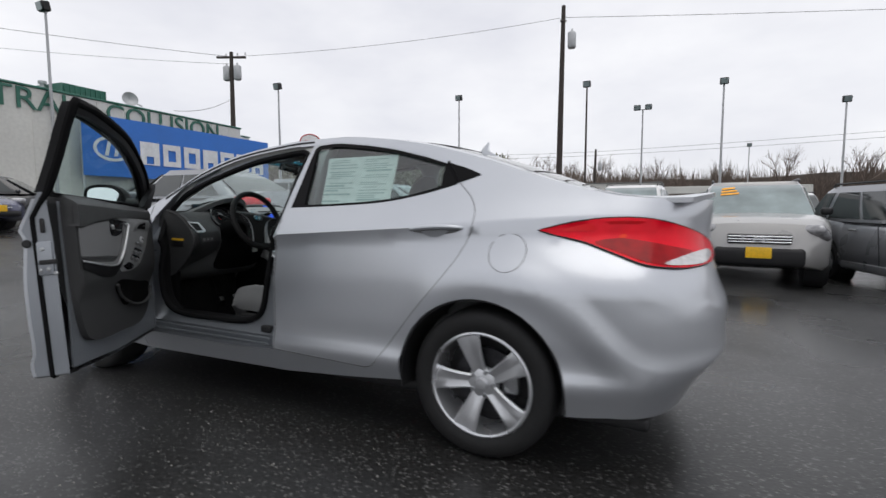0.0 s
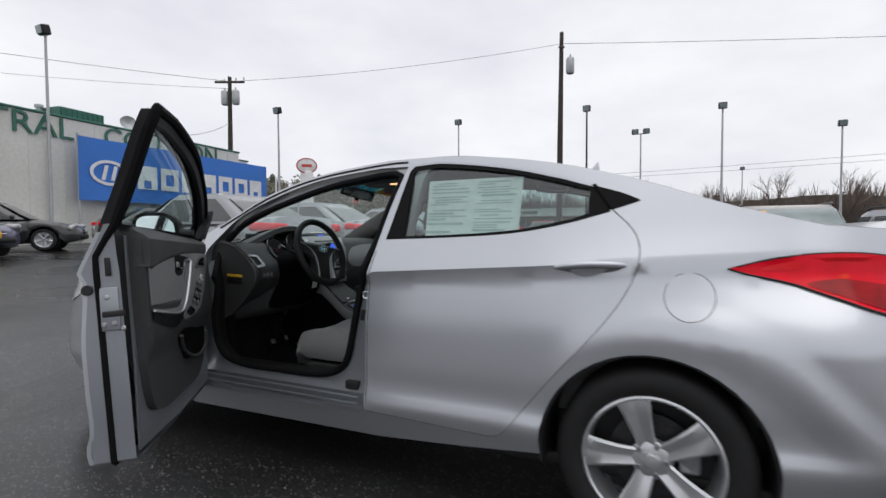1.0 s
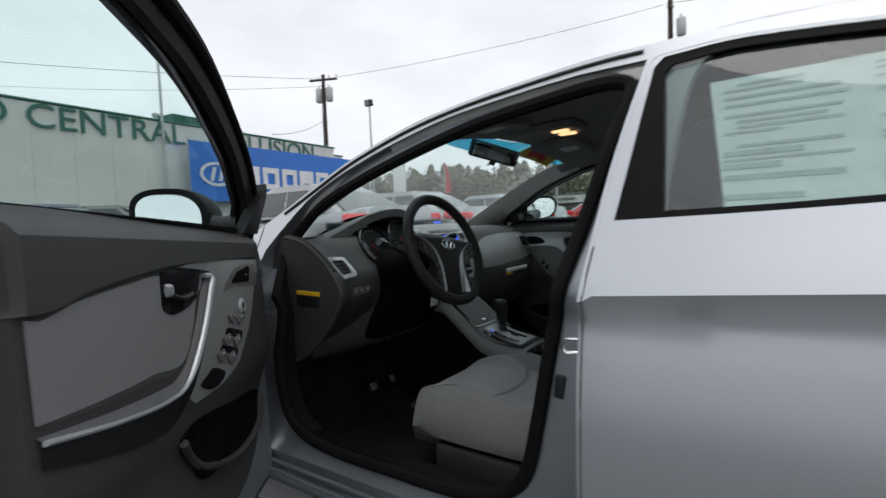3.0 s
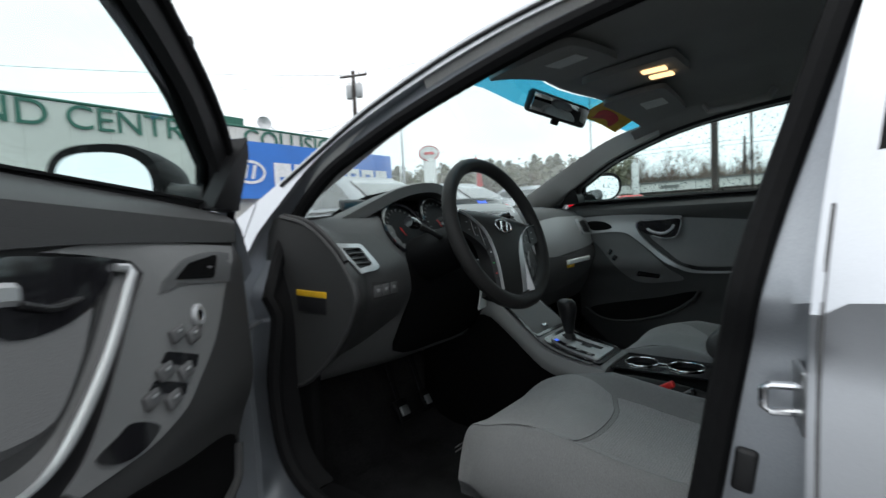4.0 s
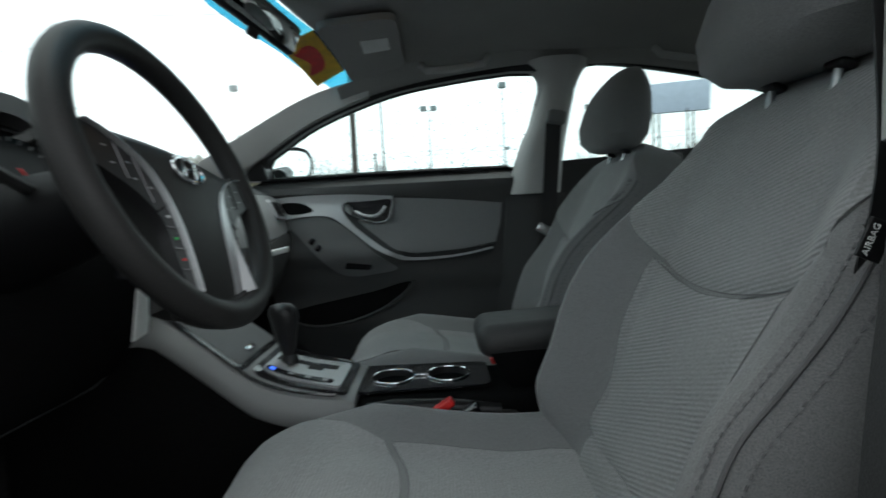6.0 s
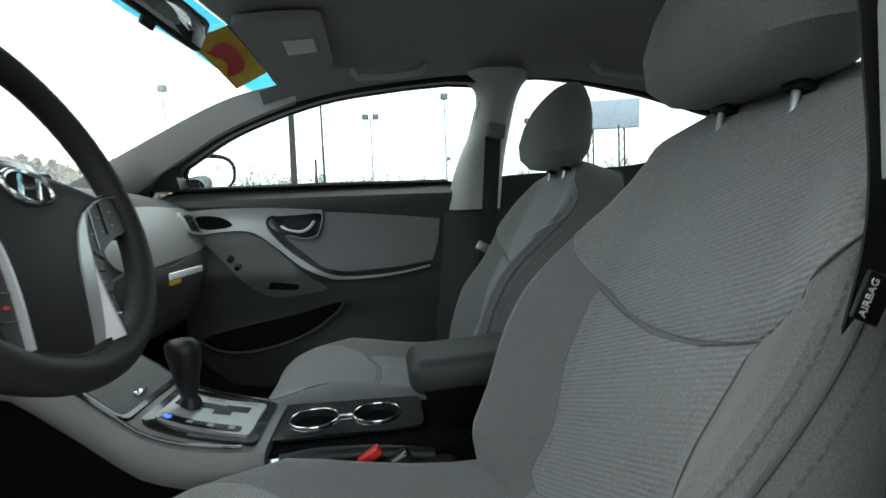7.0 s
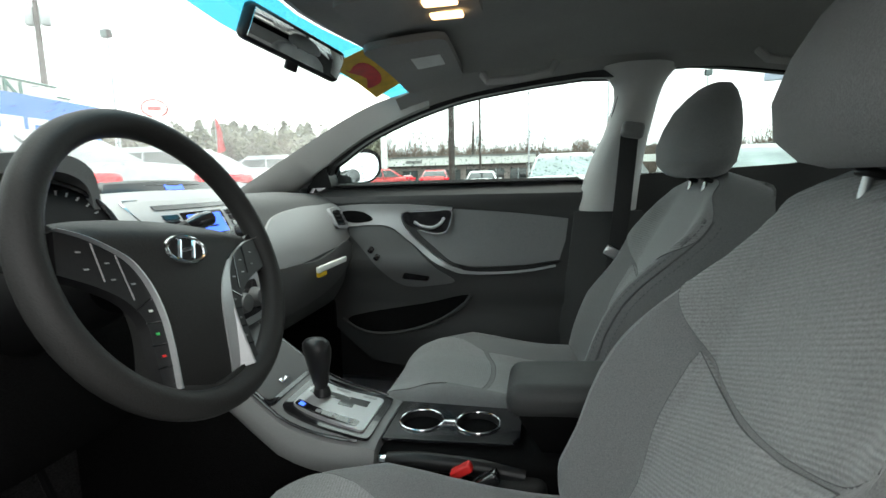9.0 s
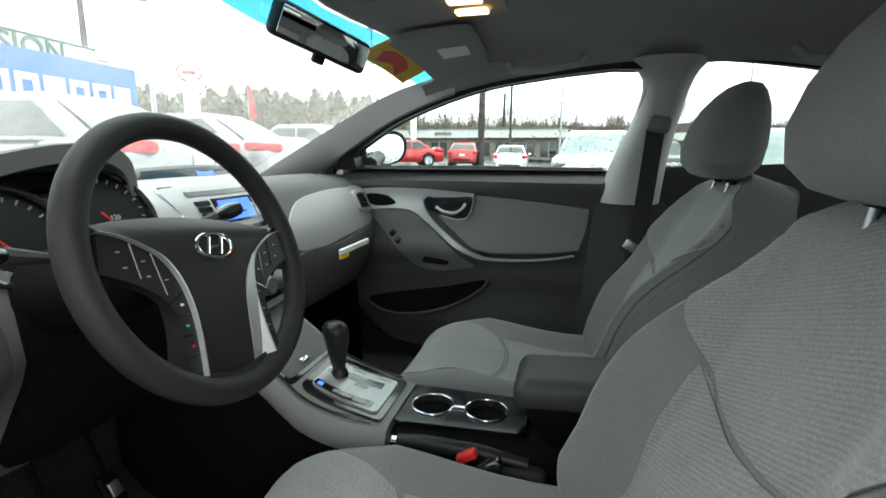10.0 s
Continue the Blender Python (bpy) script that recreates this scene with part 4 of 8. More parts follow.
def driver_lining(door):
    """Inner trim of the driver's door: padded top, cloth insert, arm rest with its bright rim, switch panel and pocket."""
    def on(outline, mat, name, off, thick=.004, step=.022, label="", holes=(), parent=None):
        return part(name, sheet(outline, lambda x, z: driver_at(x, z, off), step, thick, holes, (0, -1, 0)), mat, parent or door, label)

    part("door_trim", sheet(DRIVER_TRIM, lambda x, z: driver_at(x, z), .016, .045, (), (0, -1, 0)), PLASTIC, door, "charcoal moulded door trim", sharp=50)
    on(spline([(.191, .918), (.160, .917), (.120, .921), (.085, .932), (-.108, .957), (-.305, .966), (-.645, .969)], 5) + spline([(-.655, 1.0), (-.650, 1.028), (-.2, 1.044), (.165, 1.048), (.188, 1.03)], 4),
       UPPER_VINYL, "upper_trim", .010, .012, .014, "black padded upper door trim")
    on(spline([(.172, .912), (.150, .909), (.086, .924), (-.10, .946)], 5) + spline([(-.122, .946), (-.121, .919), (-.121, .888), (-.143, .878), (-.183, .877), (-.226, .885), (-.252, .893)], 3) + spline(list(reversed(LEDGE_IN[:-1])), 4),
       DOOR_CLOTH, "trim_insert", .004, .004, label="grey cloth door insert")
    # sweep with the switches, from the top of the trim down to the pull
    sweep = spline([(-.19, .957), (-.258, .965), (-.403, .968), (-.634, .962)], 4) + spline([(-.600, .935), (-.559, .892), (-.50, .812), (-.418, .749), (-.386, .730), (-.326, .707), (-.265, .704), (-.196, .704)], 5) + spline(LEDGE_LOW[4:], 4) + spline([(-.325, .944), (-.25, .953)], 3)
    panel = on(sweep, GREY_PLASTIC, "switch_panel", .006, .008, label="grey arm rest panel with switches")
    # Hollow round the tweeter: its shade laid on as a darker flat sheet.
    on(spline([(-.572, .897), (-.49, .901), (-.417, .904), (-.362, .896)], 4) + spline([(-.372, .913), (-.41, .934), (-.47, .947), (-.545, .952), (-.595, .948)], 4), DARK_TRIM, "tweeter_shade", .0078, .003, parent=panel)
    # arm rest: a ledge, its bright rim and the dark side below
    a_, r_, l_ = spline(LEDGE_IN, 6), spline(LEDGE_RIM, 6), spline(LEDGE_LOW, 6)
    n = len(r_)
    rise = [.008 + .006 * ease(0, .12, k / n) for k in range(n)]
    part("arm_ledge", loft([[driver_at(*a_[k], .003) for k in range(n)], [driver_at(a_[k][0] * .5 + r_[k][0] * .5, a_[k][1] * .5 + r_[k][1] * .5, -.004) for k in range(n)], [driver_at(*r_[k], rise[k]) for k in range(n)]], closed=False, caps=False), DARK_TRIM, door)
    part("arm_side", loft([[driver_at(*r_[k], rise[k] - .001) for k in range(n)], [driver_at(r_[k][0] * .6 + l_[k][0] * .4, r_[k][1] * .6 + l_[k][1] * .4, rise[k] * .9) for k in range(n)], [driver_at(*l_[k], .004) for k in range(n)]], closed=False, caps=False), BLACK_TRIM, door)
    part("silver_strip", tube([driver_at(*r_[k], rise[k] + .001) for k in range(n)] + [driver_at(-.308, .935, .012), driver_at(-.292, .937, .009)], [.0038 + .0032 * ease(.5, .75, k / n) for k in range(n)] + [.006, .005], 8), SILVER_TRIM, door, "satin silver arm rest rim")
    # latch lever in its black recess
    rec = on(spline([(-.130, .950), (-.22, .951), (-.316, .945), (-.295, .930), (-.262, .906), (-.226, .886), (-.183, .877), (-.143, .877), (-.125, .888), (-.123, .92)], 4, True), GLOSS_BLACK, "handle_recess", .006, .003, label="black handle recess")
    part("inner_handle", loft([[driver_at(x, z + dz, o) for dz, o in ((-.011, .009), (-.006, .013), (.006, .013), (.011, .009), (.0, .007))] for x, z in ((-.126, .919), (-.138, .919), (-.150, .918))]), SILVER_TRIM, rec, "silver inner door handle")
    part("handle_lever", tube([driver_at(x, z, .011) for x, z in spline([(-.150, .908), (-.190, .900), (-.228, .906)], 4)], [.004] * 8 + [.002], 8), BLACK_TRIM, rec)
    on(rounded([(-.396, .913), (-.440, .935), (-.541, .947), (-.512, .908)], .008), SHADED_CARPET, "tweeter_grille", .0092, .003, label="dark tweeter grille")
    at = Vector(driver_at(-.446, .855, .007))
    kn = part("mirror_knob", lathe([(0, .004), (.007, .004), (.009, .006), (.014, .006), (.0175, .003), (.018, .0)], 28, Matrix.Translation(at) @ pose(0, 0, 0, -90, 0, 0)), SILVER_TRIM, panel, "round silver mirror control knob")
    part("knob_mark", lathe([(0, .0046), (.0065, .0046), (.0085, .0052), (.0085, .004)], 16, Matrix.Translation(at) @ pose(0, 0, 0, -90, 0, 0)), GLOSS_BLACK, kn)
    for well in ([(-.362, .818), (-.435, .797), (-.424, .780), (-.350, .805)], [(-.337, .786), (-.396, .765), (-.386, .750), (-.325, .775)]):
        on(rounded(well, .004), GLOSS_BLACK, "switch_well", .008, .003, parent=panel)
    for x, z in ((-.384, .838), (-.424, .829), (-.354, .793), (-.393, .783), (-.327, .765), (-.362, .753)):
        m = Matrix.Translation(driver_at(x, z, .009)) @ pose(0, 0, 0, 8, 13, 0)
        sw_ = part("window_switch", block((.032, .009, .020), m, .004), DARK_TRIM, panel)
        part("switch_mark", block((.010, .002, .003), m @ Matrix.Translation((0, .0052, .003)), .0005), SILVER_TRIM, sw_)
    on(spline([(-.289, .748), (-.335, .727), (-.312, .711), (-.262, .711), (-.223, .730), (-.261, .742)], 4, True), GLOSS_BLACK, "pull_cup", .0085, .003, parent=panel)
    # Flat sheet on the trim; near-black stands for the shade inside the pocket.
    on(spline([(-.154, .647), (-.206, .668), (-.424, .642), (-.60, .616), (-.575, .538), (-.415, .520), (-.240, .570)], 5, True), SHADED_CARPET, "door_pocket", .005, label="map pocket, near-black for the shade inside")
    part("pocket_lip", tube([driver_at(x, z, .010) for x, z in spline([(-.154, .647), (-.235, .572), (-.415, .522), (-.575, .540), (-.60, .60)], 5)], .008, 8), PLASTIC, door)
    part("speaker_grille", lathe([(0, .004), (.045, .006), (.058, .012), (.062, 0)], 28, Matrix.Translation(driver_at(-.27, .60, .003)) @ pose(0, 0, 0, -90, 0, 0)), SHADED_CARPET, door)


def passenger_lining(door, f, on, tr):
    """Inner trim of the passenger's door."""
    part("door_trim", f(sheet(TRIM, lambda x, z: trim_at(x, z), .02, .03, (), (0, -1, 0))), PLASTIC, door, "charcoal moulded door trim")
    on(spline([(-.70, .995), (-.69, 1.03), (-.66, 1.046)], 3) + spline([(-.2, 1.048), (.205, 1.046), (.214, .99), (.195, .928), (.169, .933), (-.014, .955), (-.198, .974), (-.477, .991), (-.62, .992)], 5), UPPER_VINYL, "upper_trim", .008, .008, .016, label="black padded upper door trim")
    on(spline([(-.208, .966), (-.014, .951), (.168, .930)], 4) + spline([(.160, .86), (.140, .796)], 3) + spline([(.035, .779), (-.13, .772), (-.20, .785), (-.245, .815), (-.33, .895), (-.27, .880), (-.222, .90)], 4), DOOR_CLOTH, "trim_insert", .005, label="grey cloth door insert")
    on(spline([(.142, .792), (.035, .779), (-.13, .770), (-.19, .783)], 4) + spline([(-.172, .757), (-.06, .752), (.05, .762), (.128, .778)], 4), BLACK_TRIM, "arm_ledge", .012, .006)
    # Darker than the driver's panel: this side's shade is in the colour.
    on(spline([(-.590, .908), (-.50, .916), (-.440, .910), (-.39, .885), (-.319, .818), (-.255, .760), (-.205, .720), (-.27, .706), (-.364, .700), (-.42, .722), (-.482, .788), (-.545, .860)], 4, True), DARK_TRIM, "switch_panel", .008, label="arm rest panel with switches, darkened for its shade")
    silver = spline([(-.660, .960), (-.639, .976), (-.525, .986), (-.384, .985), (-.30, .980), (-.206, .972)], 3) + spline([(-.210, .963), (-.342, .962), (-.376, .954), (-.380, .935), (-.366, .905), (-.326, .858), (-.245, .795), (-.172, .761), (-.06, .756), (.05, .766), (.128, .782)], 5) + \
        spline([(.130, .775), (.05, .759), (-.06, .748), (-.175, .749), (-.215, .763), (-.283, .800), (-.363, .868), (-.41, .905), (-.45, .916), (-.52, .915), (-.60, .908), (-.66, .912)], 5)
    on(silver, STACK_SILVER, "silver_strip", .017, .016, .012, "satin silver trim strip")
    on(spline([(-.588, .962), (-.515, .961), (-.478, .936), (-.505, .926), (-.570, .928)], 4, True), SHADED_CARPET, "tweeter_grille", .0185, .003, label="dark tweeter grille")
    rec = on(spline([(-.376, .945), (-.352, .959), (-.27, .961), (-.210, .961), (-.214, .920), (-.228, .892), (-.265, .884), (-.318, .897), (-.362, .920)], 4, True), GLOSS_BLACK, "handle_recess", .0185, .006)
    part("recess_rim", f(tube([tr(x, z, .018) for x, z in spline([(-.352, .959), (-.27, .961), (-.210, .961), (-.214, .920), (-.228, .892), (-.265, .884), (-.318, .897)], 4)], .002, 6)), STACK_SILVER, rec)
    part("inner_handle", f(tube([tr(x, z, o) for x, z, o in spline([(-.335, .925, .020), (-.312, .912, .027), (-.272, .906, .029), (-.245, .920, .024), (-.233, .938, .020)], 4)], .0055, 8, wide=.7)), SILVER_TRIM, rec, "silver inner door handle")
    # Pocket mouth as a flat sheet, its inner shade given by the black.
    on(spline([(-.60, .575), (-.52, .600), (-.456, .612), (-.30, .640), (-.160, .672), (-.178, .636), (-.256, .587), (-.364, .549), (-.481, .533), (-.570, .543)], 5, True), SHADED_CARPET, "door_pocket", .006, label="map pocket, near-black for the shade inside")
    part("pocket_lip", f(tube([tr(x, z, .012) for x, z in spline([(-.62, .575), (-.557, .540), (-.481, .529), (-.364, .545), (-.256, .584), (-.175, .640), (-.150, .675)], 5)], .006, 8)), PLASTIC, door)
    on(rounded([(-.388, .728), (-.376, .752), (-.288, .738), (-.297, .720)], .008), GLOSS_BLACK, "pull_cup", .0095)
    for x, z in ((-.489, .831), (-.468, .806)):
        part("window_switch", f(block((.018, .012, .024), Matrix.Translation(tr(x, z, .012)) @ pose(0, 0, 0, 0, 40, 0), .005)), GLOSS_BLACK, door)


def front_door(mirror):
    f = (lambda bm: flip(bm)) if mirror else (lambda bm: bm)
    lower = [(u, z) for u, z in densify(APERTURE, .02) if z < 1.043]
    k0 = max(range(len(lower)), key=lambda i: math.hypot(lower[i][0] - lower[i - 1][0], lower[i][1] - lower[i - 1][1]))
    lower = lower[k0:] + lower[:k0]
    door = part("front_door", f(sheet(lower, lambda u, z: shell(u, z, -.001), .028, .012, (), (0, 1, 0))), PAINT, car,
                "closed silver front passenger door" if mirror else "open silver driver's door")
    upper_ = [(u, z) for u, z in densify(APERTURE, .02) if z >= 1.043]
    k1 = max(range(len(upper_)), key=lambda i: math.hypot(upper_[i][0] - upper_[i - 1][0], upper_[i][1] - upper_[i - 1][1]))
    upper_ = upper_[k1:] + upper_[:k1]
    part("frame_skin", f(sheet(upper_, lambda u, z: shell(u, z, -.001), .028, .010, [FRONT_PANE], (0, 1, 0))), BLACK_TRIM, door, "black outer window frame")

    def tr(x, z, off=0.0):
        return trim_at(x, z, off)

    def on(outline, mat, name, off, thick=.004, step=.025, label="", holes=()):
        return part(name, f(sheet(outline, lambda x, z: tr(x, z, off), step, thick, holes, (0, -1, 0))), mat, door, label)

    # window frame, pane and seals
    part("window_frame", f(sheet(upper_, lambda u, z: shell(u, z, -.036 if mirror else -.026), .03, .03 if mirror else .018, [FRONT_PANE], (0, 1, 0))), BLACK_TRIM, door, "black inner window frame")
    part("outer_frame_edge", f(strip(upper_, lambda z: -.010, lambda z: -.066 if mirror else -.046, closed=False)), BLACK_TRIM, door)
    pn = part("window_pane", f(sheet(FRONT_PANE, lambda u, z: shell(u, z, -.022), .06, 0)), GLASS, door, "rain-spotted front side window", fix=False)
    pn.visible_shadow = False
    part("frame_seal", f(tube([shell(u, z, -.052 + .012 * ease(1.0, 1.1, z) if mirror else min(-.030, .822 - half(.2, z)) * (1 - ease(.98, 1.06, z)) - .044 * ease(.98, 1.06, z)) for u, z in AP], .008 if mirror else [.009 + .007 * ease(-.4, .0, u) * ease(1.0, 1.1, z) for u, z in AP], 8, True)), SEAL_BLACK, door, "black door seal")
    part("belt_seal", f(tube([shell(x, 1.046, -.030) for x in np.linspace(-.66, .24, 20)], .009, 6)), RUBBER, door)
    # inner metal edge
    low = [(u, z) for u, z in AP if z < 1.06]
    k = max(range(len(low)), key=lambda i: math.hypot(low[i][0] - low[i - 1][0], low[i][1] - low[i - 1][1]))
    low = low[k:] + low[:k]
    part("door_edge", f(strip(low, lambda z: -.012, lambda z: -.118 if mirror else .762 - half(.2, z), closed=False, steps=3)), SHADED_JAMB, door, "silver painted door edge")
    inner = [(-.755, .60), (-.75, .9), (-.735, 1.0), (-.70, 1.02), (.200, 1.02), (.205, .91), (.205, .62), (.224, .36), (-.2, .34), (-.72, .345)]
    part("inner_skin", f(sheet(inner, lambda u, z: (u, -.758, z), .06, .006, (), (0, -1, 0))), RUBBER if mirror else SHADED_JAMB, door)
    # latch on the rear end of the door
    part("latch", f(block((.008, .052, .13), pose(.262, -.795, .80), .004)), SHADED_JAMB, door, "silver latch plate")
    part("latch_slot", f(block((.010, .014, .055), pose(.2665, -.79, .925), .003)), RUBBER, door)
    part("latch_mouth", f(block((.012, .060, .018), pose(.264, -.785, .785), .004)), RUBBER, door)
    for y, z in ((-.80, .835), (-.812, .755), (-.785, .757), (-.762, .74)):
        part("latch_bolt", f(lathe([(0, .004), (.005, .004), (.007, .002), (.008, 0)], 10, pose(.266, y, z, 0, 90, 0))), STEEL, door)
    part("edge_plug", f(lathe([(0, .003), (.014, .003), (.016, 0)], 14, pose(.264, -.850, .86, 0, 90, 0))), RUBBER, door)
    part("outer_keyhole", f(block((.02, .012, .03), Matrix.Translation(shell(.12, .955, .004)), .005)), GLOSS_BLACK, door)
    bar = tube([shell(u, z, o) for u, z, o in spline([(-.05, .922, -.004), (-.01, .930, .016), (.07, .940, .03), (.15, .938, .024), (.185, .935, -.004)], 5)],
               [.006] + [.012] * 4 + [.0135] * 11 + [.012] * 4 + [.006], 10)
    part("door_handle", f(bar), PAINT, door)
    # inner trim
    if not mirror:
        driver_lining(door)
    else:
        passenger_lining(door, f, on, tr)
    # mirror on its black sail
    part("mirror_sail", f(sheet([(-.70, 1.045), (-.628, 1.045), (-.632, 1.118), (-.665, 1.10)] if mirror else [(-.705, 1.035), (-.598, 1.035), (-.640, 1.165), (-.672, 1.135)], lambda u, z: shell(u, z, -.005 if mirror else -.038), .05, .07 if mirror else .030, (), (0, 1, 0))), BLACK_TRIM, door)
    rings = []
    for t, s in ((-.10, .35), (-.085, .68), (-.05, .92), (0, 1.0), (.048, 1.0), (.066, .96)):
        rings.append([(-.648 + t + .02 * math.cos(a), -.985 - .092 * s * (abs(math.cos(a)) ** .75) * math.copysign(1, math.cos(a)), 1.122 + (.072 * s) * (abs(math.sin(a)) ** .8) * math.copysign(1, math.sin(a)) + .01 * math.cos(a))
                      for a in np.linspace(0, 2 * math.pi, 33)[:-1]])
    toe = Matrix.Translation((-.695, -.95, 0)) @ Matrix.Rotation(radians(24 if mirror else 0), 4, "Z") @ Matrix.Diagonal((1.08, 1.2, 1, 1)) @ Matrix.Translation((.64, .95, 0)) if mirror else Matrix.Translation((.005, .095, -.022))
    case = loft(rings)
    case.transform(toe)
    hs = part("mirror_housing", f(case), BLACK_AND_SHADE, door, "black door mirror housing")
    gl = sheet([(-.985 + .074 * (abs(math.cos(a)) ** .75) * math.copysign(1, math.cos(a)), 1.118 + .057 * (abs(math.sin(a)) ** .8) * math.copysign(1, math.sin(a)) - .01 * math.cos(a)) for a in np.linspace(0, 2 * math.pi, 33)[:-1]],
               lambda y, z: (-.5795 - .227 * (y + .985), y, z), .2, .004, (), (-1, 0, 0))
    gl.transform(toe)
    part("mirror_glass", f(gl), MIRROR_GLASS, hs, "rain-spotted mirror glass")
    part("mirror_arm", f(tube([(-.62, -.80, 1.06), (-.63, -.86, 1.07), (-.64, -.94, 1.085)] if mirror else [(-.640, -.745, 1.058), (-.632, -.785, 1.062), (-.630, -.83, 1.075)], [.03, .028, .03], 10)), BLACK_TRIM, hs)
    return door


left_door = front_door(False)
left_door.matrix_basis = DOOR_SWING
part("door_check_strap", tube([(-.76, -.80, .80), (-.68, -.90, .80), (-.62, -.96, .80)], .012, 6, flat=.4), STEEL, car)
right_door = front_door(True)
rr_ = random.Random(8)


def drop(bm, c, n, e, r, stretch):
    """A flat-bottomed drop: centre, outward normal, long axis, size."""
    f_ = n.cross(e).normalized()
    ring = [bm.verts.new(c + e * (r * stretch * math.cos(a)) + f_ * (r * math.sin(a))) for a in (k * math.pi / 3 for k in range(6))]
    tip = bm.verts.new(c + n * r * .6)
    for k in range(6):
        bm.faces.new([ring[k], ring[(k + 1) % 6], tip])


drops = bmesh.new()
for _ in range(2600):
    u, z = rr_.uniform(-.64, .28), 1.055 + .28 * rr_.random() ** 1.9
    if inside(FRONT_PANE, np.array([(u, z)]))[0]:
        p = shell(u, z, -.0205)
        drop(drops, Vector((p[0], -p[1], p[2])), Vector((0, 1, .35)).normalized(), Vector((1, 0, 0)) if rr_.random() < .6 else Vector((0, -.3, 1)).normalized(), rr_.choice((.0008, .0011, .0014, .0018, .0026)), rr_.uniform(1, 1.8))
part("raindrop", drops, DROP, right_door, "rain drops on the window", kind="stuff", fix=False)
drops = bmesh.new()
for _ in range(1500):
    x, y = rr_.uniform(-1.08, -.70), rr_.uniform(-.25, .55)
    if rr_.random() < .25 + .75 * ease(-.80, -1.0, x):
        p, q = Vector(top(x, y, .0)), Vector(top(x + .01, y + .012, .0))
        drop(drops, p, Vector((-.5, 0, .85)), (q - p).normalized(), rr_.choice((.0008, .0012, .0016, .002)), rr_.uniform(1, 7))
part("raindrop", drops, DROP, ws, "rain streaks on the windscreen", kind="stuff", fix=False)
# inner trims of the rear doors
RTRIM = [(.27, .45), (.27, 1.0), (.30, 1.06), (1.16, 1.10), (1.24, 1.02), (1.22, .9), (.95, .6), (.80, .45)]
for mirror in (True, False):
    bm = sheet(RTRIM, lambda x, z: (x, -.755 + .02 * math.exp(-((z - 1.05) / .04) ** 2) + .12 * ease(.8, 1.3, x), z), .05, .02, (), (0, -1, 0))
    part("rear_door_trim", flip(bm) if mirror else bm, PLASTIC, car, "charcoal rear door trim")

# ---------------- cabin linings ----------------
hx = [-.24, -.15, 0, .15, .3, .5, .7, .9, 1.05]
LINER = [(x, rail_half(x) - .035) for x in hx] + [(x, -(rail_half(x) - .035)) for x in reversed(hx)] + spline([(-.30, -.42), (-.36, 0), (-.30, .42)], 4)
part("headliner", sheet(LINER, lambda x, y: top(x, y, -.028 + .013 * ease(-.26, -.36, x) - .012 * (abs(y) / .6) ** 4), .05, .01, (), (0, 0, 1)), HEADLINER, car, "grey fabric headliner")
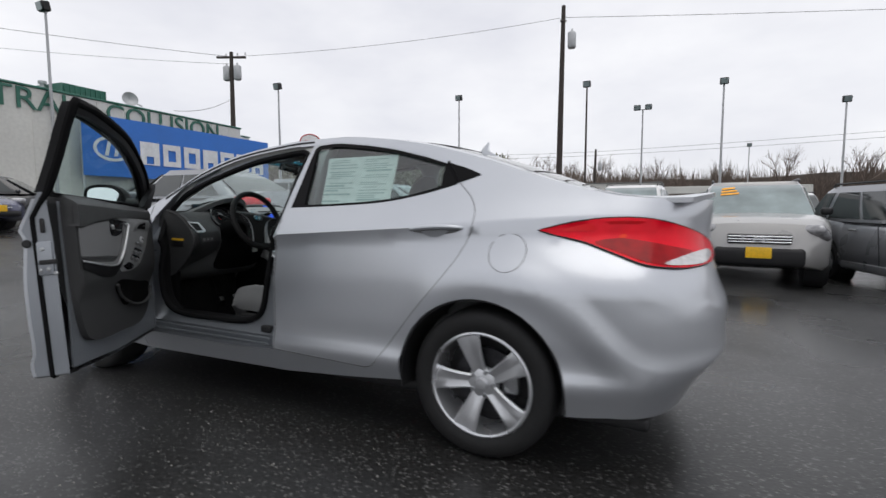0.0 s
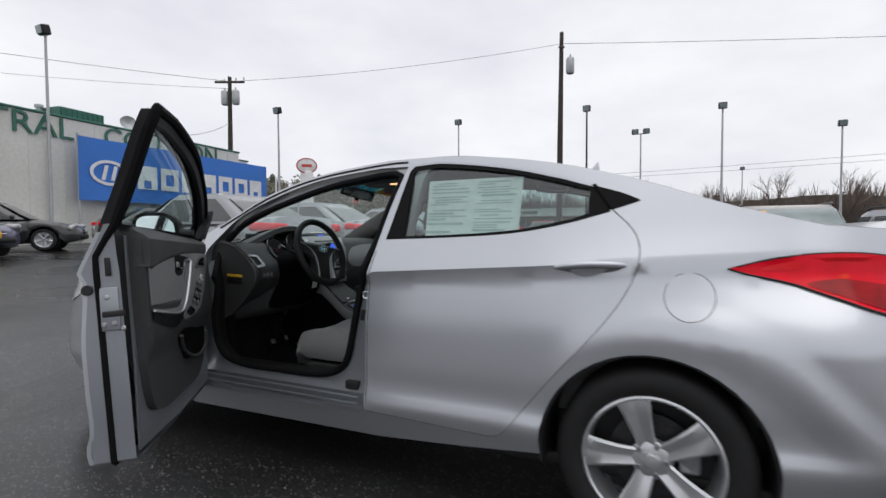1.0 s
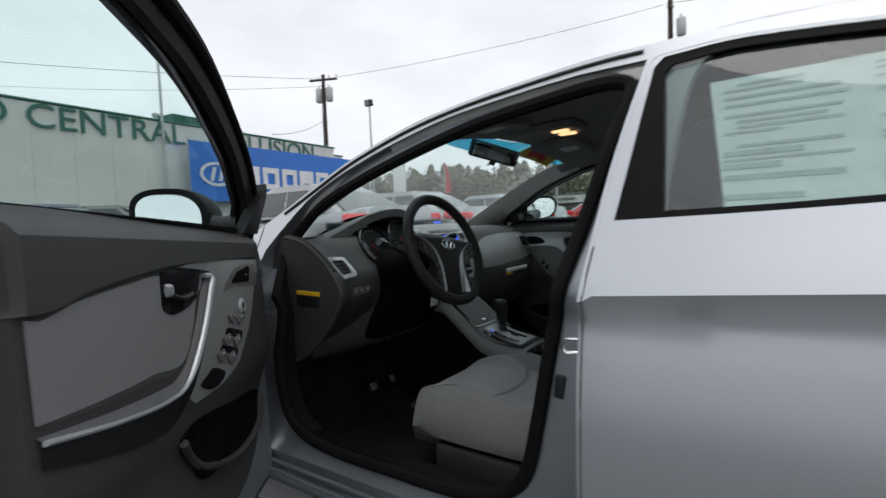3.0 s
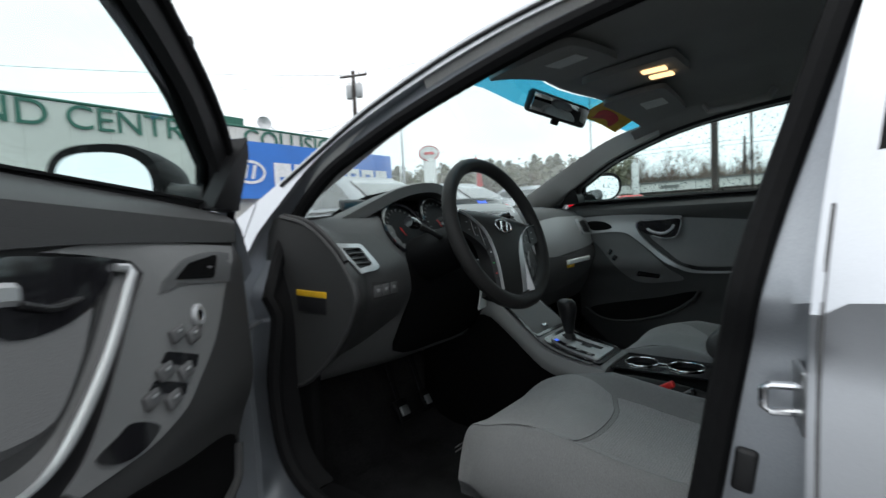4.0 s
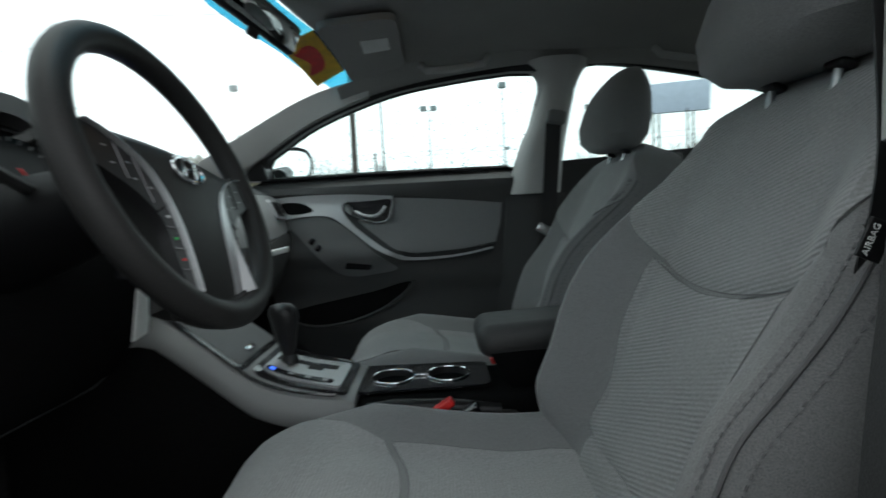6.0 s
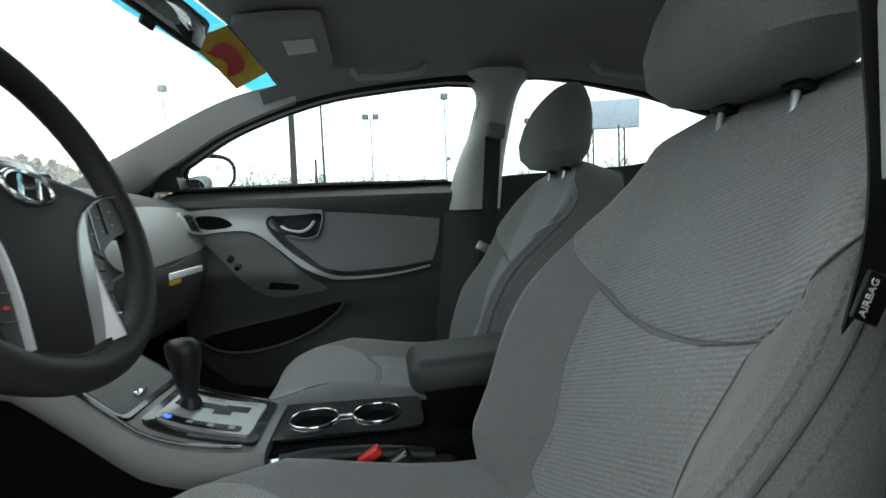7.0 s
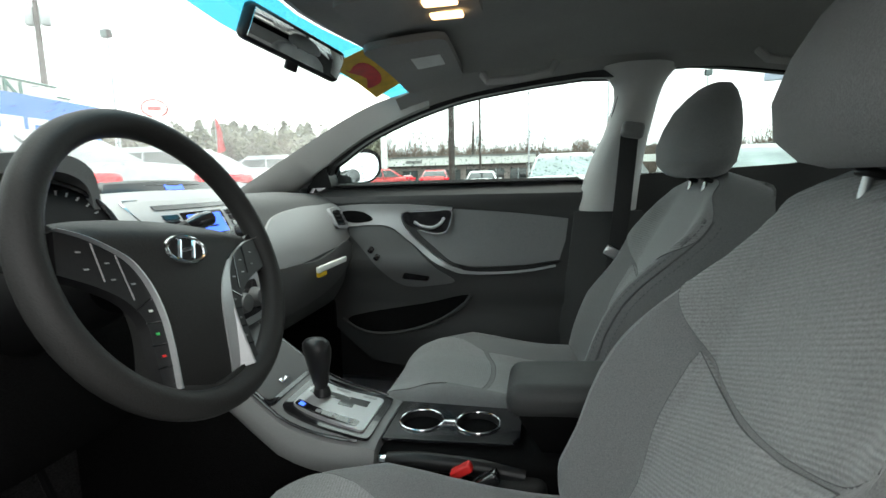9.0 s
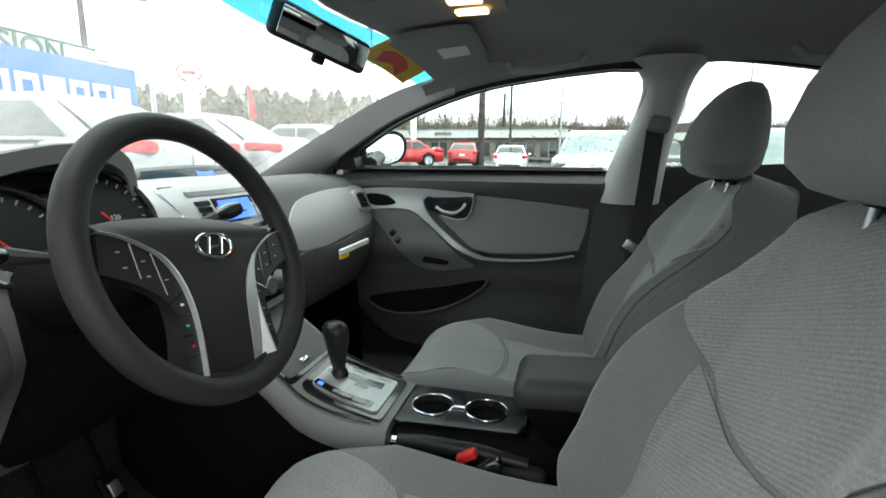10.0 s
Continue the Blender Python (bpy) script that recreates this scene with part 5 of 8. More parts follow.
for s in (1, -1):
    rings = []
    for x in np.linspace(-.97, -.26, 20):
        h_, zr_ = rail_half(x), curve_at(RAIL, x) + .028 * ease(-.27, -.12, x)
        yi = curve_at([(-.97, .58), (-.7, .575), (-.42, .565), (-.3, .57), (-.22, .58)], x) + (.115 if s < 0 else 0)
        yi = min(yi, h_ - .06)
        zi = top(x, yi)[2] + .028 * ease(-.27, -.12, x)
        rings.append([(x, s * (h_ - .018), zr_ - .058), (x, s * (h_ - .010), zr_ - .025), (x, s * (h_ - .035), zr_ - .008), (x, s * (yi + .02), zi - .016), (x, s * yi, zi - .020), (x + .01, s * (yi + .012), zi - .034), (x + .012, s * (h_ - .07), zr_ - .052)])
    part("pillar_trim", loft(rings), PILLAR_TRIM, car, "grey windscreen pillar trim")
    line = [(x, s * (rail_half(x) - .035), curve_at(RAIL, x) - .045) for x in np.linspace(-.34, 1.08, 26)]
    rings = []
    for (x, y, z) in line:
        rings.append([(x, y + s * .035, z - .006), (x, y + s * .045, z + .02), (x, y - s * .01, z + .042), (x, y - s * .09, z + .034), (x, y - s * .06, z + .020), (x, y - s * .02, z - .001), (x, y + s * .01, z - .011)])
    part("roof_side_trim", loft(rings), HEADLINER, car)
    # centre pillar lining: a rounded post that flares into the roof
    rings = []
    for z in (.955, 1.0, 1.06, 1.12, 1.18, 1.24, 1.285, 1.315, 1.335, 1.35, 1.362):
        xf, xr = curve_at([(.95, .190), (1.083, .222), (1.235, .283), (1.30, .292), (1.335, .275), (1.362, .225)], z), curve_at([(.95, .374), (1.084, .382), (1.224, .404), (1.30, .420), (1.335, .436), (1.362, .46)], z)
        yo = rail_half(.3) + .075 * (1.41 - z) / .35 - .02 + .02
        if s < 0:
            xf = xf + .045
        yi = yo - .082 - .03 * ease(1.30, 1.362, z)
        rings.append([(xf + (xr - xf) * t, s * (yi + (yo - yi) * abs(2 * t - 1) ** 3.2), z) for t in np.linspace(0, 1, 15)] + [(xr - .005, s * (yo + .012), z), (xf + .005, s * (yo + .012), z)])
    part("centre_pillar_trim", loft(rings), PILLAR_TRIM, car, "light grey centre pillar trim")
    dx_ = 0 if s > 0 else .052
    pl = sheet(spline([(.186 + dx_, .953), (.170 + dx_, .80), (.14 + dx_ * 1.5, .60), (.09 + dx_ * 2, .40)], 4) + spline([(.46, .40), (.42, .6), (.39, .953)], 4), lambda u, z: (u, (-.735 if s > 0 else -.755) + (.075 + .03 * ease(.9, .5, z)) * max(0, 1 - abs((u - .29) / .14)) ** .5, z), .02, .02, (), (0, -1, 0))
    part("lower_pillar_trim", pl if s < 0 else flip(pl), PLASTIC, car)
    cp = sheet(spline([(1.0, 1.33), (1.14, 1.27), (1.16, 1.15), (1.12, 1.08)], 4) + [(1.75, 1.06), (1.6, 1.14), (1.3, 1.24), (1.1, 1.31)], lambda u, z: shell(u, z, -.09), .06, .03, (), (0, -1, 0))
    part("rear_pillar_trim", cp if s < 0 else flip(cp), PILLAR_TRIM, car)
    # safety belt
    run = spline([(.325, .572 if s > 0 else .592, 1.18), (.318, .588 if s > 0 else .612, 1.05), (.31, .600 if s > 0 else .626, .93), (.296, .604 if s > 0 else .612, .80), (.29, .61, .55)], 5)
    bp = loft([[(x - .024, s * y, z), (x - .024, s * (y + .0018), z), (x + .024, s * (y + .0018), z), (x + .024, s * y, z)] for x, y, z in run])
    belt = part("safety_belt", bp, RUBBER, car, "black safety belt")
    part("belt_guide", block((.06, .03, .045), pose(.332, s * .567, 1.186, 0, 10, 0), .012), GREY_PLASTIC, belt)
    part("belt_tongue", block((.05, .012, .03), pose(.290, s * .596, .835 if s > 0 else .81, 0, 30, 0), .004), STEEL, belt, "bright steel belt tongue")
    part("kick_panel", block((.35, .03, .5), pose(-.82, s * .74, .50), .01), SHADED_CARPET, car)
FLOOR = [(-1.15, -.74), (1.0, -.74), (1.0, .74), (-1.15, .74)]


part("carpet", sheet(FLOOR, lambda x, y: (x, y, .265 + .33 * (1 - ease(-1.15, -.78, x)) + .10 * math.exp(-(y / .13) ** 2)), .06, .02, (), (0, 0, -1)), FLOOR_CARPET, car, "black floor carpet")
part("firewall", block((.04, 1.5, .62), pose(-1.08, 0, .66), .01), FLOOR_CARPET, car)
for y in (-.42, .40):
    part("floor_mat", sheet(rounded([(-.78, y - .21), (-.20, y - .23), (-.20, y + .22), (-.78, y + .19)], .05), lambda x, y2: (x, y2, .290 + .10 * math.exp(-(y2 / .13) ** 2) + .02 * (1 - ease(-.85, -.7, x))), .06, .008, (), (0, 0, -1)), FLOOR_CARPET, car, "black floor mat")
part("parcel_shelf", sheet([(1.25, -.60), (1.75, -.60), (1.75, .60), (1.25, .60)], lambda x, y: (x, y, 1.055), .1, .03, (), (0, 0, -1)), HEADLINER, car)
part("boot_wall", block((.04, 1.3, .75), pose(1.30, 0, .66, 0, -18, 0), .01), SHADED_CARPET, car)

# ---------------- dashboard ----------------
DASH = [(-1.03, .93), (-.93, .995), (-.84, 1.022), (-.74, 1.038), (-.69, 1.035), (-.655, 1.012), (-.632, .975), (-.612, .935), (-.598, .89), (-.592, .84), (-.60, .78), (-.635, .70), (-.70, .625), (-.84, .58), (-1.02, .58)]


def dash_point(y, k, off=0.0):
    x, z = DASH[k]
    end = ease(.45, .74, abs(y))
    if k < 3:
        x += (.26, .14, .05)[k] * end
    if k >= 3 and y < 0:
        x += (.02 if k < 10 else -.05) * ease(-.36, -.64, y)
    if 5 <= k <= 12 and y > 0:
        x += .02 * ease(.15, .4, y)
    return (x + off, max(-.755, y - .05 * ease(-.38, -.60, y)), z - .012 * end * (1 if k < 6 else 0))


ys = list(np.linspace(-.735, .735, 41))
bm = loft([spline([dash_point(y, k) for k in range(len(DASH))], 3) for y in ys], closed=False, caps=False)
dash = part("dashboard", bm, DASH_TOP, car, "charcoal soft-touch dashboard", fix=False)
cap = spline([dash_point(.735, k) for k in range(len(DASH))], 3)
part("end_panel", sheet([(p[0], p[2]) for p in cap], lambda a, b: (a, .7365, b), .05, .012, (), (0, 1, 0)), DARK_TRIM, dash)
# driver's end: a flat side and a face that rounds into it
END_EDGE = [(.634, -.753), (.66, -.65), (.722, -.562), (.795, -.495), (.852, -.464), (.89, -.468), (.958, -.523), (1.014, -.606), (1.036, -.70)]
part("end_panel", sheet(spline([(z_, x_) for x_, z_ in ((-.90, .62), (-.90, 1.03))], 2) + spline([(z_, x_ - .004) for z_, x_ in reversed(END_EDGE)], 5),
                        lambda z, x: (x, -.753, z), .04, .012, (), (0, -1, 0)), SHADED_DASH_SIDE, dash, "charcoal end panel of the dashboard", sharp=60)
part("panel_rim", tube([(x_ - .006, -.7625, z_) for z_, x_ in spline(END_EDGE, 5)], .0055, 8), SHADED_DASH_SIDE, dash)
part("panel_gap", tube([(x_ + .004, -.758, z_ + .003) for z_, x_ in spline(END_EDGE, 5) if z_ > .93], .006, 8), RUBBER, dash)


def knee(y, z, off=0.0):
    """The face of the driver's end of the dash."""
    x = curve_at(END_EDGE, z) - .058 * ease(-.772, -.665, y) - .025 * ease(-.66, -.50, y)
    return (x + off, y, z)


def on_knee(outline, mat, name, off=.0, thick=.01, step=.02, label="", holes=(), parent=None):
    return part(name, sheet(outline, lambda y, z: knee(y, z, off), step, thick, holes, (-1, 0, 0)), mat, parent or dash, label)


on_knee(spline([(-.764, 1.022), (-.70, 1.026), (-.62, 1.018), (-.56, .985), (-.522, .93), (-.514, .86), (-.520, .780)], 5) + spline([(-.60, .735), (-.70, .690), (-.764, .655)], 4), SHADED_DASH_SIDE, "knee_panel", .0, .05, .014, "charcoal dash panel with switches")


def dash_face(y, z, off=0.0):
    """The dash's face towards the seats."""
    pts = [dash_point(y, k) for k in range(4, 14)]
    prof = sorted((p[2], p[0]) for p in pts)
    return (curve_at(prof, z) + off, pts[0][1], z)


def on_dash(outline, mat, name, off=.006, thick=.012, step=.025, label="", holes=()):
    return part(name, sheet(outline, lambda y, z: dash_face(y, z, off), step, thick, holes, (-1, 0, 0)), mat, dash, label)


# lower halves in mid grey
on_dash(spline([(.21, .93), (.28, .975), (.42, .992), (.58, .992), (.70, .985), (.728, .93), (.70, .875), (.45, .85), (.24, .845), (.19, .88)], 5, True), LEAF_GREY, "glove_panel", .006, label="grey passenger dash panel")
on_dash(spline([(.20, .832), (.45, .838), (.68, .862), (.69, .80), (.60, .735), (.45, .705), (.22, .715)], 5, True), DARK_TRIM, "glove_box", .010, label="charcoal glove box lid")
tag = part("owner_tag", block((.010, .21, .018), Matrix.Translation(dash_face(.48, .816, .03)), .003), PAPER, dash, "white tag with a yellow end")
part("tag_end", block((.012, .050, .013), Matrix.Translation(dash_face(.405, .800, .031)), .003), YELLOW, tag)
# air vents at both ends
for y, zc, w in ((.640, .945, .045),):
    h = .037
    vent_line = rounded([(y - w, zc - h * .8), (y + w, zc - h), (y + w * .9, zc + h), (y - w, zc + h * .9)], .014)
    vt = on_dash(vent_line, STACK_SILVER, "air_vent", .017, .016, label="silver-framed air vent", holes=[[(y + (a - y) * .78, zc + (b - zc) * .74) for a, b in vent_line]])
    part("vent_well", sheet([(y + (a - y) * .80, zc + (b - zc) * .76) for a, b in vent_line], lambda a, b: dash_face(a, b, .013), .05, .002, (), (-1, 0, 0)), RUBBER, vt)
    for i in range(4):
        zz = zc - .02 + .0135 * i
        part("vent_slat", tube([dash_face(y - w * .72, zz, .017), dash_face(y, zz, .0185), dash_face(y + w * .70, zz, .017)], .0035, 6, flat=.6), BLACK_TRIM, vt)
vent_line = rounded([(-.755, .974), (-.636, .965), (-.628, .911), (-.650, .905), (-.712, .905), (-.738, .935)], .008)
vent_hole = rounded([(-.727, .962), (-.648, .957), (-.646, .917), (-.704, .914)], .008)
vt = on_knee(vent_line, SILVER_TRIM, "air_vent", .006, .010, .012, "satin silver framed air vent", [vent_hole])
on_knee(vent_hole, RUBBER, "vent_well", .001, .002, .03, parent=vt)
for i in range(4):
    zz = .9245 + .0105 * i
    part("vent_slat", tube([knee(-.712 - .003 * i, zz + .001, .005), knee(-.68, zz, .006), knee(-.650, zz - .001, .005)], .0032, 6, flat=.6), BLACK_TRIM, vt)
sw = on_knee(rounded([(-.668, .842), (-.578, .842), (-.576, .872), (-.668, .882)], .006), PLASTIC, "switch_bank", .002, .004)
for y in (-.652, -.624, -.592):
    rk = part("rocker_switch", block((.004, .024, .026), Matrix.Translation(knee(y, .859, .002)) @ pose(0, 0, 0, 0, 0, 8), .002), DARK_TRIM, sw)
    part("switch_mark", block((.002, .009, .007), Matrix.Translation(knee(y, .861, .0045)) @ pose(0, 0, 0, 0, 0, 8), .0005), LEAF_GREY, rk)
# Panel laid on the dash; its black stands for shade below the column.
on_dash(spline([(-.452, .925), (-.40, .905), (-.30, .905), (-.20, .93), (-.13, .90), (-.12, .76), (-.14, .66), (-.30, .645), (-.455, .66), (-.458, .80)], 4, True), SHADED_CARPET, "knee_shade", .014, label="near-black panel standing for shade below the steering column")
# warning label on the end panel
lb = part("warning_label", block((.104, .002, .013), pose(-.607, -.7662, .866, 0, 1, 0), .0005), YELLOW, dash, "yellow and black warning label")
part("label_text", block((.100, .002, .034), pose(-.608, -.7662, .842, 0, 1, 0), .0005), BLACK_TRIM, lb)
# defroster slot
part("defroster_slot", sheet(rounded([(-.70, -.735), (-.665, -.725), (-.69, -.615), (-.725, -.625)], .012), lambda x, y: (x, y, 1.043 - .012 * ease(.45, .74, abs(y))), .05, .006, (), (0, 0, -1)), RUBBER, dash)
part("demist_grille", sheet(rounded([(-.90, -.30), (-.875, -.30), (-.875, .45), (-.90, .45)], .01), lambda x, y: (x, y, 1.013), .1, .004, (), (0, 0, -1)), RUBBER, dash)
part("corner_vent", block((.03, .05, .008), pose(-.76, .60, 1.032), .003), RUBBER, dash)
# instrument hood and dials
HOOD_LINE = [(-.640, 1.020), (-.590, 1.040), (-.515, 1.070), (-.430, 1.100), (-.36, 1.115), (-.29, 1.121), (-.240, 1.116), (-.208, 1.096), (-.198, 1.06), (-.195, 1.01)]
hood_line = spline(HOOD_LINE, 4)
rings = []
for x, k in ((-.88, .0), (-.80, .55), (-.72, .90), (-.668, 1.0), (-.655, .985)):
    rings.append([(x - .10 * (y + .33) ** 2, y, 1.0 + (z - 1.0) * k) for y, z in hood_line] + [(x - .10 * (y + .33) ** 2, -.385 + (y + .385) * .93, 1.0 + (z - 1.016) * k - .012) for y, z in reversed(hood_line)])
hood = part("instrument_hood", loft(rings), DASH_TOP, dash, "charcoal instrument hood")
part("hood_lining", sheet([(-.60, 1.03), (-.53, 1.066), (-.454, 1.088), (-.38, 1.10), (-.30, 1.107), (-.245, 1.10), (-.225, 1.07), (-.215, .94), (-.42, .90), (-.56, .93)], lambda y, z: (-.745 - .02 * (z - 1.0), y, z), .04, .006, (), (-1, 0, 0)), SHADED_CARPET, hood)
part("instrument_face", block((.02, .34, .15), pose(-.735, -.385, 1.005, 0, -14, 0), .02), GLOSS_BLACK, hood, "black instrument cluster")
def bowl_at(y, z, off):
    return (max(curve_at([(.92, -.604), (.95, -.614), (1.0, -.640), (1.04, -.664), (1.08, -.69)], z), -.69) + off, y, z)


for bc, bz, b0 in ((-.268, 1.008, 215), (-.432, .992, 240)):
    bowl = [(bc + .076 * math.cos(a), bz + .066 * math.sin(a)) for a in np.linspace(0, 2 * math.pi, 33)[:-1]]
    bw = part("dial_bowl", sheet(bowl, lambda y, z: bowl_at(y, z, 0), .02, .006, (), (-1, 0, 0)), BLACK_AND_SHADE, dash, "black instrument dial bowl")
    part("bowl_ring", tube([bowl_at(y, z, .006) for y, z in bowl], .0050, 8, True), GLOSS_BLACK, bw)
    for i in range(15):
        a = radians(b0 - 230 * i / 14)
        py_, pz_ = bc + .058 * math.cos(a), bz + .050 * math.sin(a)
        part("bowl_mark", block((.002, .0022, .007), Matrix.Translation(bowl_at(py_, pz_, .0015)) @ pose(0, 0, 0, math.degrees(a) - 90, 0, 0), 0), GREY_PLASTIC, bw)
    part("dial_needle", block((.002, .003, .040), Matrix.Translation(bowl_at(bc - .012, bz - .012, .003)) @ pose(0, 0, 0, -135, 0, 0), .001), RED_PLASTIC, bw)
part("trip_display", block((.004, .05, .05), pose(-.722, -.385, 1.01, 0, -14, 0), .002), GLOSS_BLACK, hood)


def letters(text, size, m, mat, parent, depth=.001, name="lettering", align="CENTER"):
    cu = bpy.data.curves.new("letters", "FONT")
    cu.body, cu.size, cu.extrude, cu.align_x, cu.align_y = text, size, depth, align, "CENTER"
    tmp = bpy.data.objects.new("letters", cu)
    me = bpy.data.meshes.new_from_object(tmp)
    bpy.data.objects.remove(tmp)
    bm = bmesh.new()
    bm.from_mesh(me)
    bmesh.ops.transform(bm, matrix=m, verts=bm.verts)
    return part(name, bm, mat, parent, fix=False)


for text, y, z in (("120", -.268, .998), ("140", -.266, .978)):
    letters(text, .013, Matrix.Translation(bowl_at(y, z, .002)) @ pose(0, 0, 0, 62, 0, 90), LEAF_GREY, dash, .0004, "dial_number")

# centre stack: a pale silver face that swells out of the dash
FACE = [(.74, -.540), (.80, -.548), (.86, -.560), (.92, -.575), (.97, -.590), (1.01, -.612), (1.04, -.640), (1.062, -.672), (1.075, -.70)]


def stack_at(y, z, off=0.0):
    return (curve_at(FACE, z) - .9 * y * y + off, y, z)


STACK = spline([(-.235, 1.050), (-.12, 1.055), (0, 1.056), (.12, 1.055), (.225, 1.045)], 4) + spline([(.222, 1.0), (.19, .93), (.14, .86), (.11, .76)], 4) + spline([(-.10, .76), (-.125, .86), (-.165, .92), (-.205, .965), (-.235, 1.02)], 4)
stack = part("radio_fascia", sheet(STACK, lambda y, z: stack_at(y, z), .02, .10, (), (-1, 0, 0)), STACK_SILVER, dash, "silver centre stack with radio")


def on_stack(y, z, w, h, mat, name, off=.0, thick=.006, parent=None, bev=.002, lab=""):
    line = rounded([(y - w / 2, z - h / 2), (y + w / 2, z - h / 2), (y + w / 2, z + h / 2), (y - w / 2, z + h / 2)], min(bev, h * .4), 3)
    return part(name, sheet(line, lambda a, b: stack_at(a, b, off), .03, thick, (), (-1, 0, 0)), mat, parent or stack, lab)


RADIO = rounded([(-.165, 1.038), (.165, 1.038), (.125, .945), (.10, .925), (-.10, .925), (-.125, .945)], .012)
rad = part("radio", sheet(RADIO, lambda a, b: stack_at(a, b, .003), .02, .006, (), (-1, 0, 0)), STACK_SILVER, stack, "silver radio panel with black buttons")
part("radio_edge", tube([stack_at(a, b, .003) for a, b in RADIO], .0022, 6, True), CHROME, rad)
on_stack(-.01, 1.024, .21, .0085, GLOSS_BLACK, "disc_slot", .005, .006, rad, .003)
scr = on_stack(-.005, .987, .125, .050, GLOSS_BLACK, "display_frame", .0045, .006, rad, .004)
on_stack(-.005, .987, .100, .040, SCREEN_BLUE, "radio_display", .0062, .002, rad, .002, "lit blue radio display")
for i in range(2):
    on_stack(-.03 + .03 * i, .995 - .014 * i, .03, .003, GLOSS_BLACK, "display_print", .0068, .001, rad, .0008)
for i in range(4):
    on_stack(-.092, 1.005 - .0125 * i, .034 - .003 * i, .0095, GLOSS_BLACK, "radio_button", .006, .006, rad)
    on_stack(.088, 1.005 - .0125 * i, .034 - .003 * i, .0095, GLOSS_BLACK, "radio_button", .006, .006, rad)
for i in range(6):
    on_stack(-.0625 + .025 * i, .945, .022, .010, GLOSS_BLACK, "radio_button", .006, .006, rad)
for s in (-1, 1):
    part("radio_knob", lathe([(0, .016), (.011, .016), (.013, .012), (.014, 0)], 20, Matrix.Translation(stack_at(s * .082, .958, .003)) @ pose(0, 0, 0, 0, 80, 0)), BLACK_TRIM, rad)
    vnt = on_stack(s * .052, .888, .085, .050, GLOSS_BLACK, "centre_vent", .003, .006, None, .008)
    for i in range(3):
        on_stack(s * .052, .876 + .012 * i, .078, .003, DARK_TRIM, "vent_slat", .006, .004, vnt, .001)
clim = on_stack(.0, .815, .185, .075, GLOSS_BLACK, "climate_panel", .003, .006, None, .015)
for y in (-.06, .0, .06):
    part("climate_knob", lathe([(0, .022), (.018, .022), (.021, .016), (.023, 0)], 24, Matrix.Translation(stack_at(y, .815, .005)) @ pose(0, 0, 0, 0, 84, 0)), DARK_TRIM, clim)
# clock pod above it
rings = []
for x, h in ((-.662, .0), (-.668, .016), (-.682, .024), (-.72, .026), (-.80, .018), (-.86, .0)):
    rings.append([(x - .25 * y * y, y, 1.028) for y in (-.20,)] + [(x - 1.0 * y * y, y, 1.052 + h * (1 - .55 * (y / .2) ** 2)) for y in np.linspace(-.20, .20, 17)] + [(x - .25 * y * y, y, 1.028) for y in (.20,)])
pod = part("clock_pod", loft(rings), DASH_TOP, dash, "charcoal pod with a lit clock")
win = [(-.165, 1.054), (.165, 1.054), (.150, 1.070), (0, 1.0745), (-.150, 1.070)]
part("clock_window", sheet(win, lambda y, z: (-.6605 - .6 * (z - 1.054) - 1.0 * y * y, y, z), .03, .004, (), (-1, 0, 0)), GLOSS_BLACK, pod)
part("clock_digits", sheet([(-.035, 1.057), (.015, 1.057), (.015, 1.068), (-.035, 1.068)], lambda y, z: (-.6598 - .6 * (z - 1.054) - 1.0 * y * y, y, z), .03, .002, (), (-1, 0, 0)), SCREEN_BLUE, pod, "lit blue clock digits")

# ---------------- steering wheel ----------------
WHEEL = Matrix.Translation((-.362, -.385, .973)) @ Matrix.Rotation(radians(90), 4, "Z") @ Matrix.Rotation(radians(90 - 20.5), 4, "X") @ Matrix.Rotation(radians(-9), 4, "Z")
# local x: to the car's far side, local y: up the wheel, local z: towards the driver


def wh(a, b, c=0.0):
    return WHEEL @ Vector((a, b, c))


W_BACK = tuple(WHEEL.to_3x3() @ Vector((0, 0, -1)))
steer = part("steering_wheel", tube([wh(.178 * math.cos(t), .178 * math.sin(t)) for t in np.linspace(0, 2 * math.pi, 73)[:-1]], .0170, 14, True), LEATHERETTE, car, "black three-spoke steering wheel")
EDGE = [(.152, .030), (.128, .024), (.106, .014), (.082, -.002), (.066, -.028), (.058, -.062), (.058, -.10), (.064, -.150)]
PAD = spline([(-a, b) for a, b in EDGE], 4) + spline([(-.04, -.158), (0, -.162), (.04, -.158)], 3) + spline(list(reversed(EDGE)), 4) + spline([(.15, .042), (.10, .053), (0, .060), (-.10, .053), (-.15, .042)], 5)
part("airbag_pad", sheet(PAD, lambda a, b: wh(a, b, .012 - .5 * (a * a) - 1.3 * max(0, -b - .04) ** 2 - 1.2 * max(0, b - .03)), .015, .05, (), W_BACK), LEATHERETTE, steer, "charcoal air bag pad")
part("rim_foot", sheet(spline([(-.075, -.145), (0, -.158), (.075, -.145), (.082, -.168), (0, -.188), (-.082, -.168)], 4, True), lambda a, b: wh(a, b, .002), .02, .022, (), W_BACK), LEATHERETTE, steer)
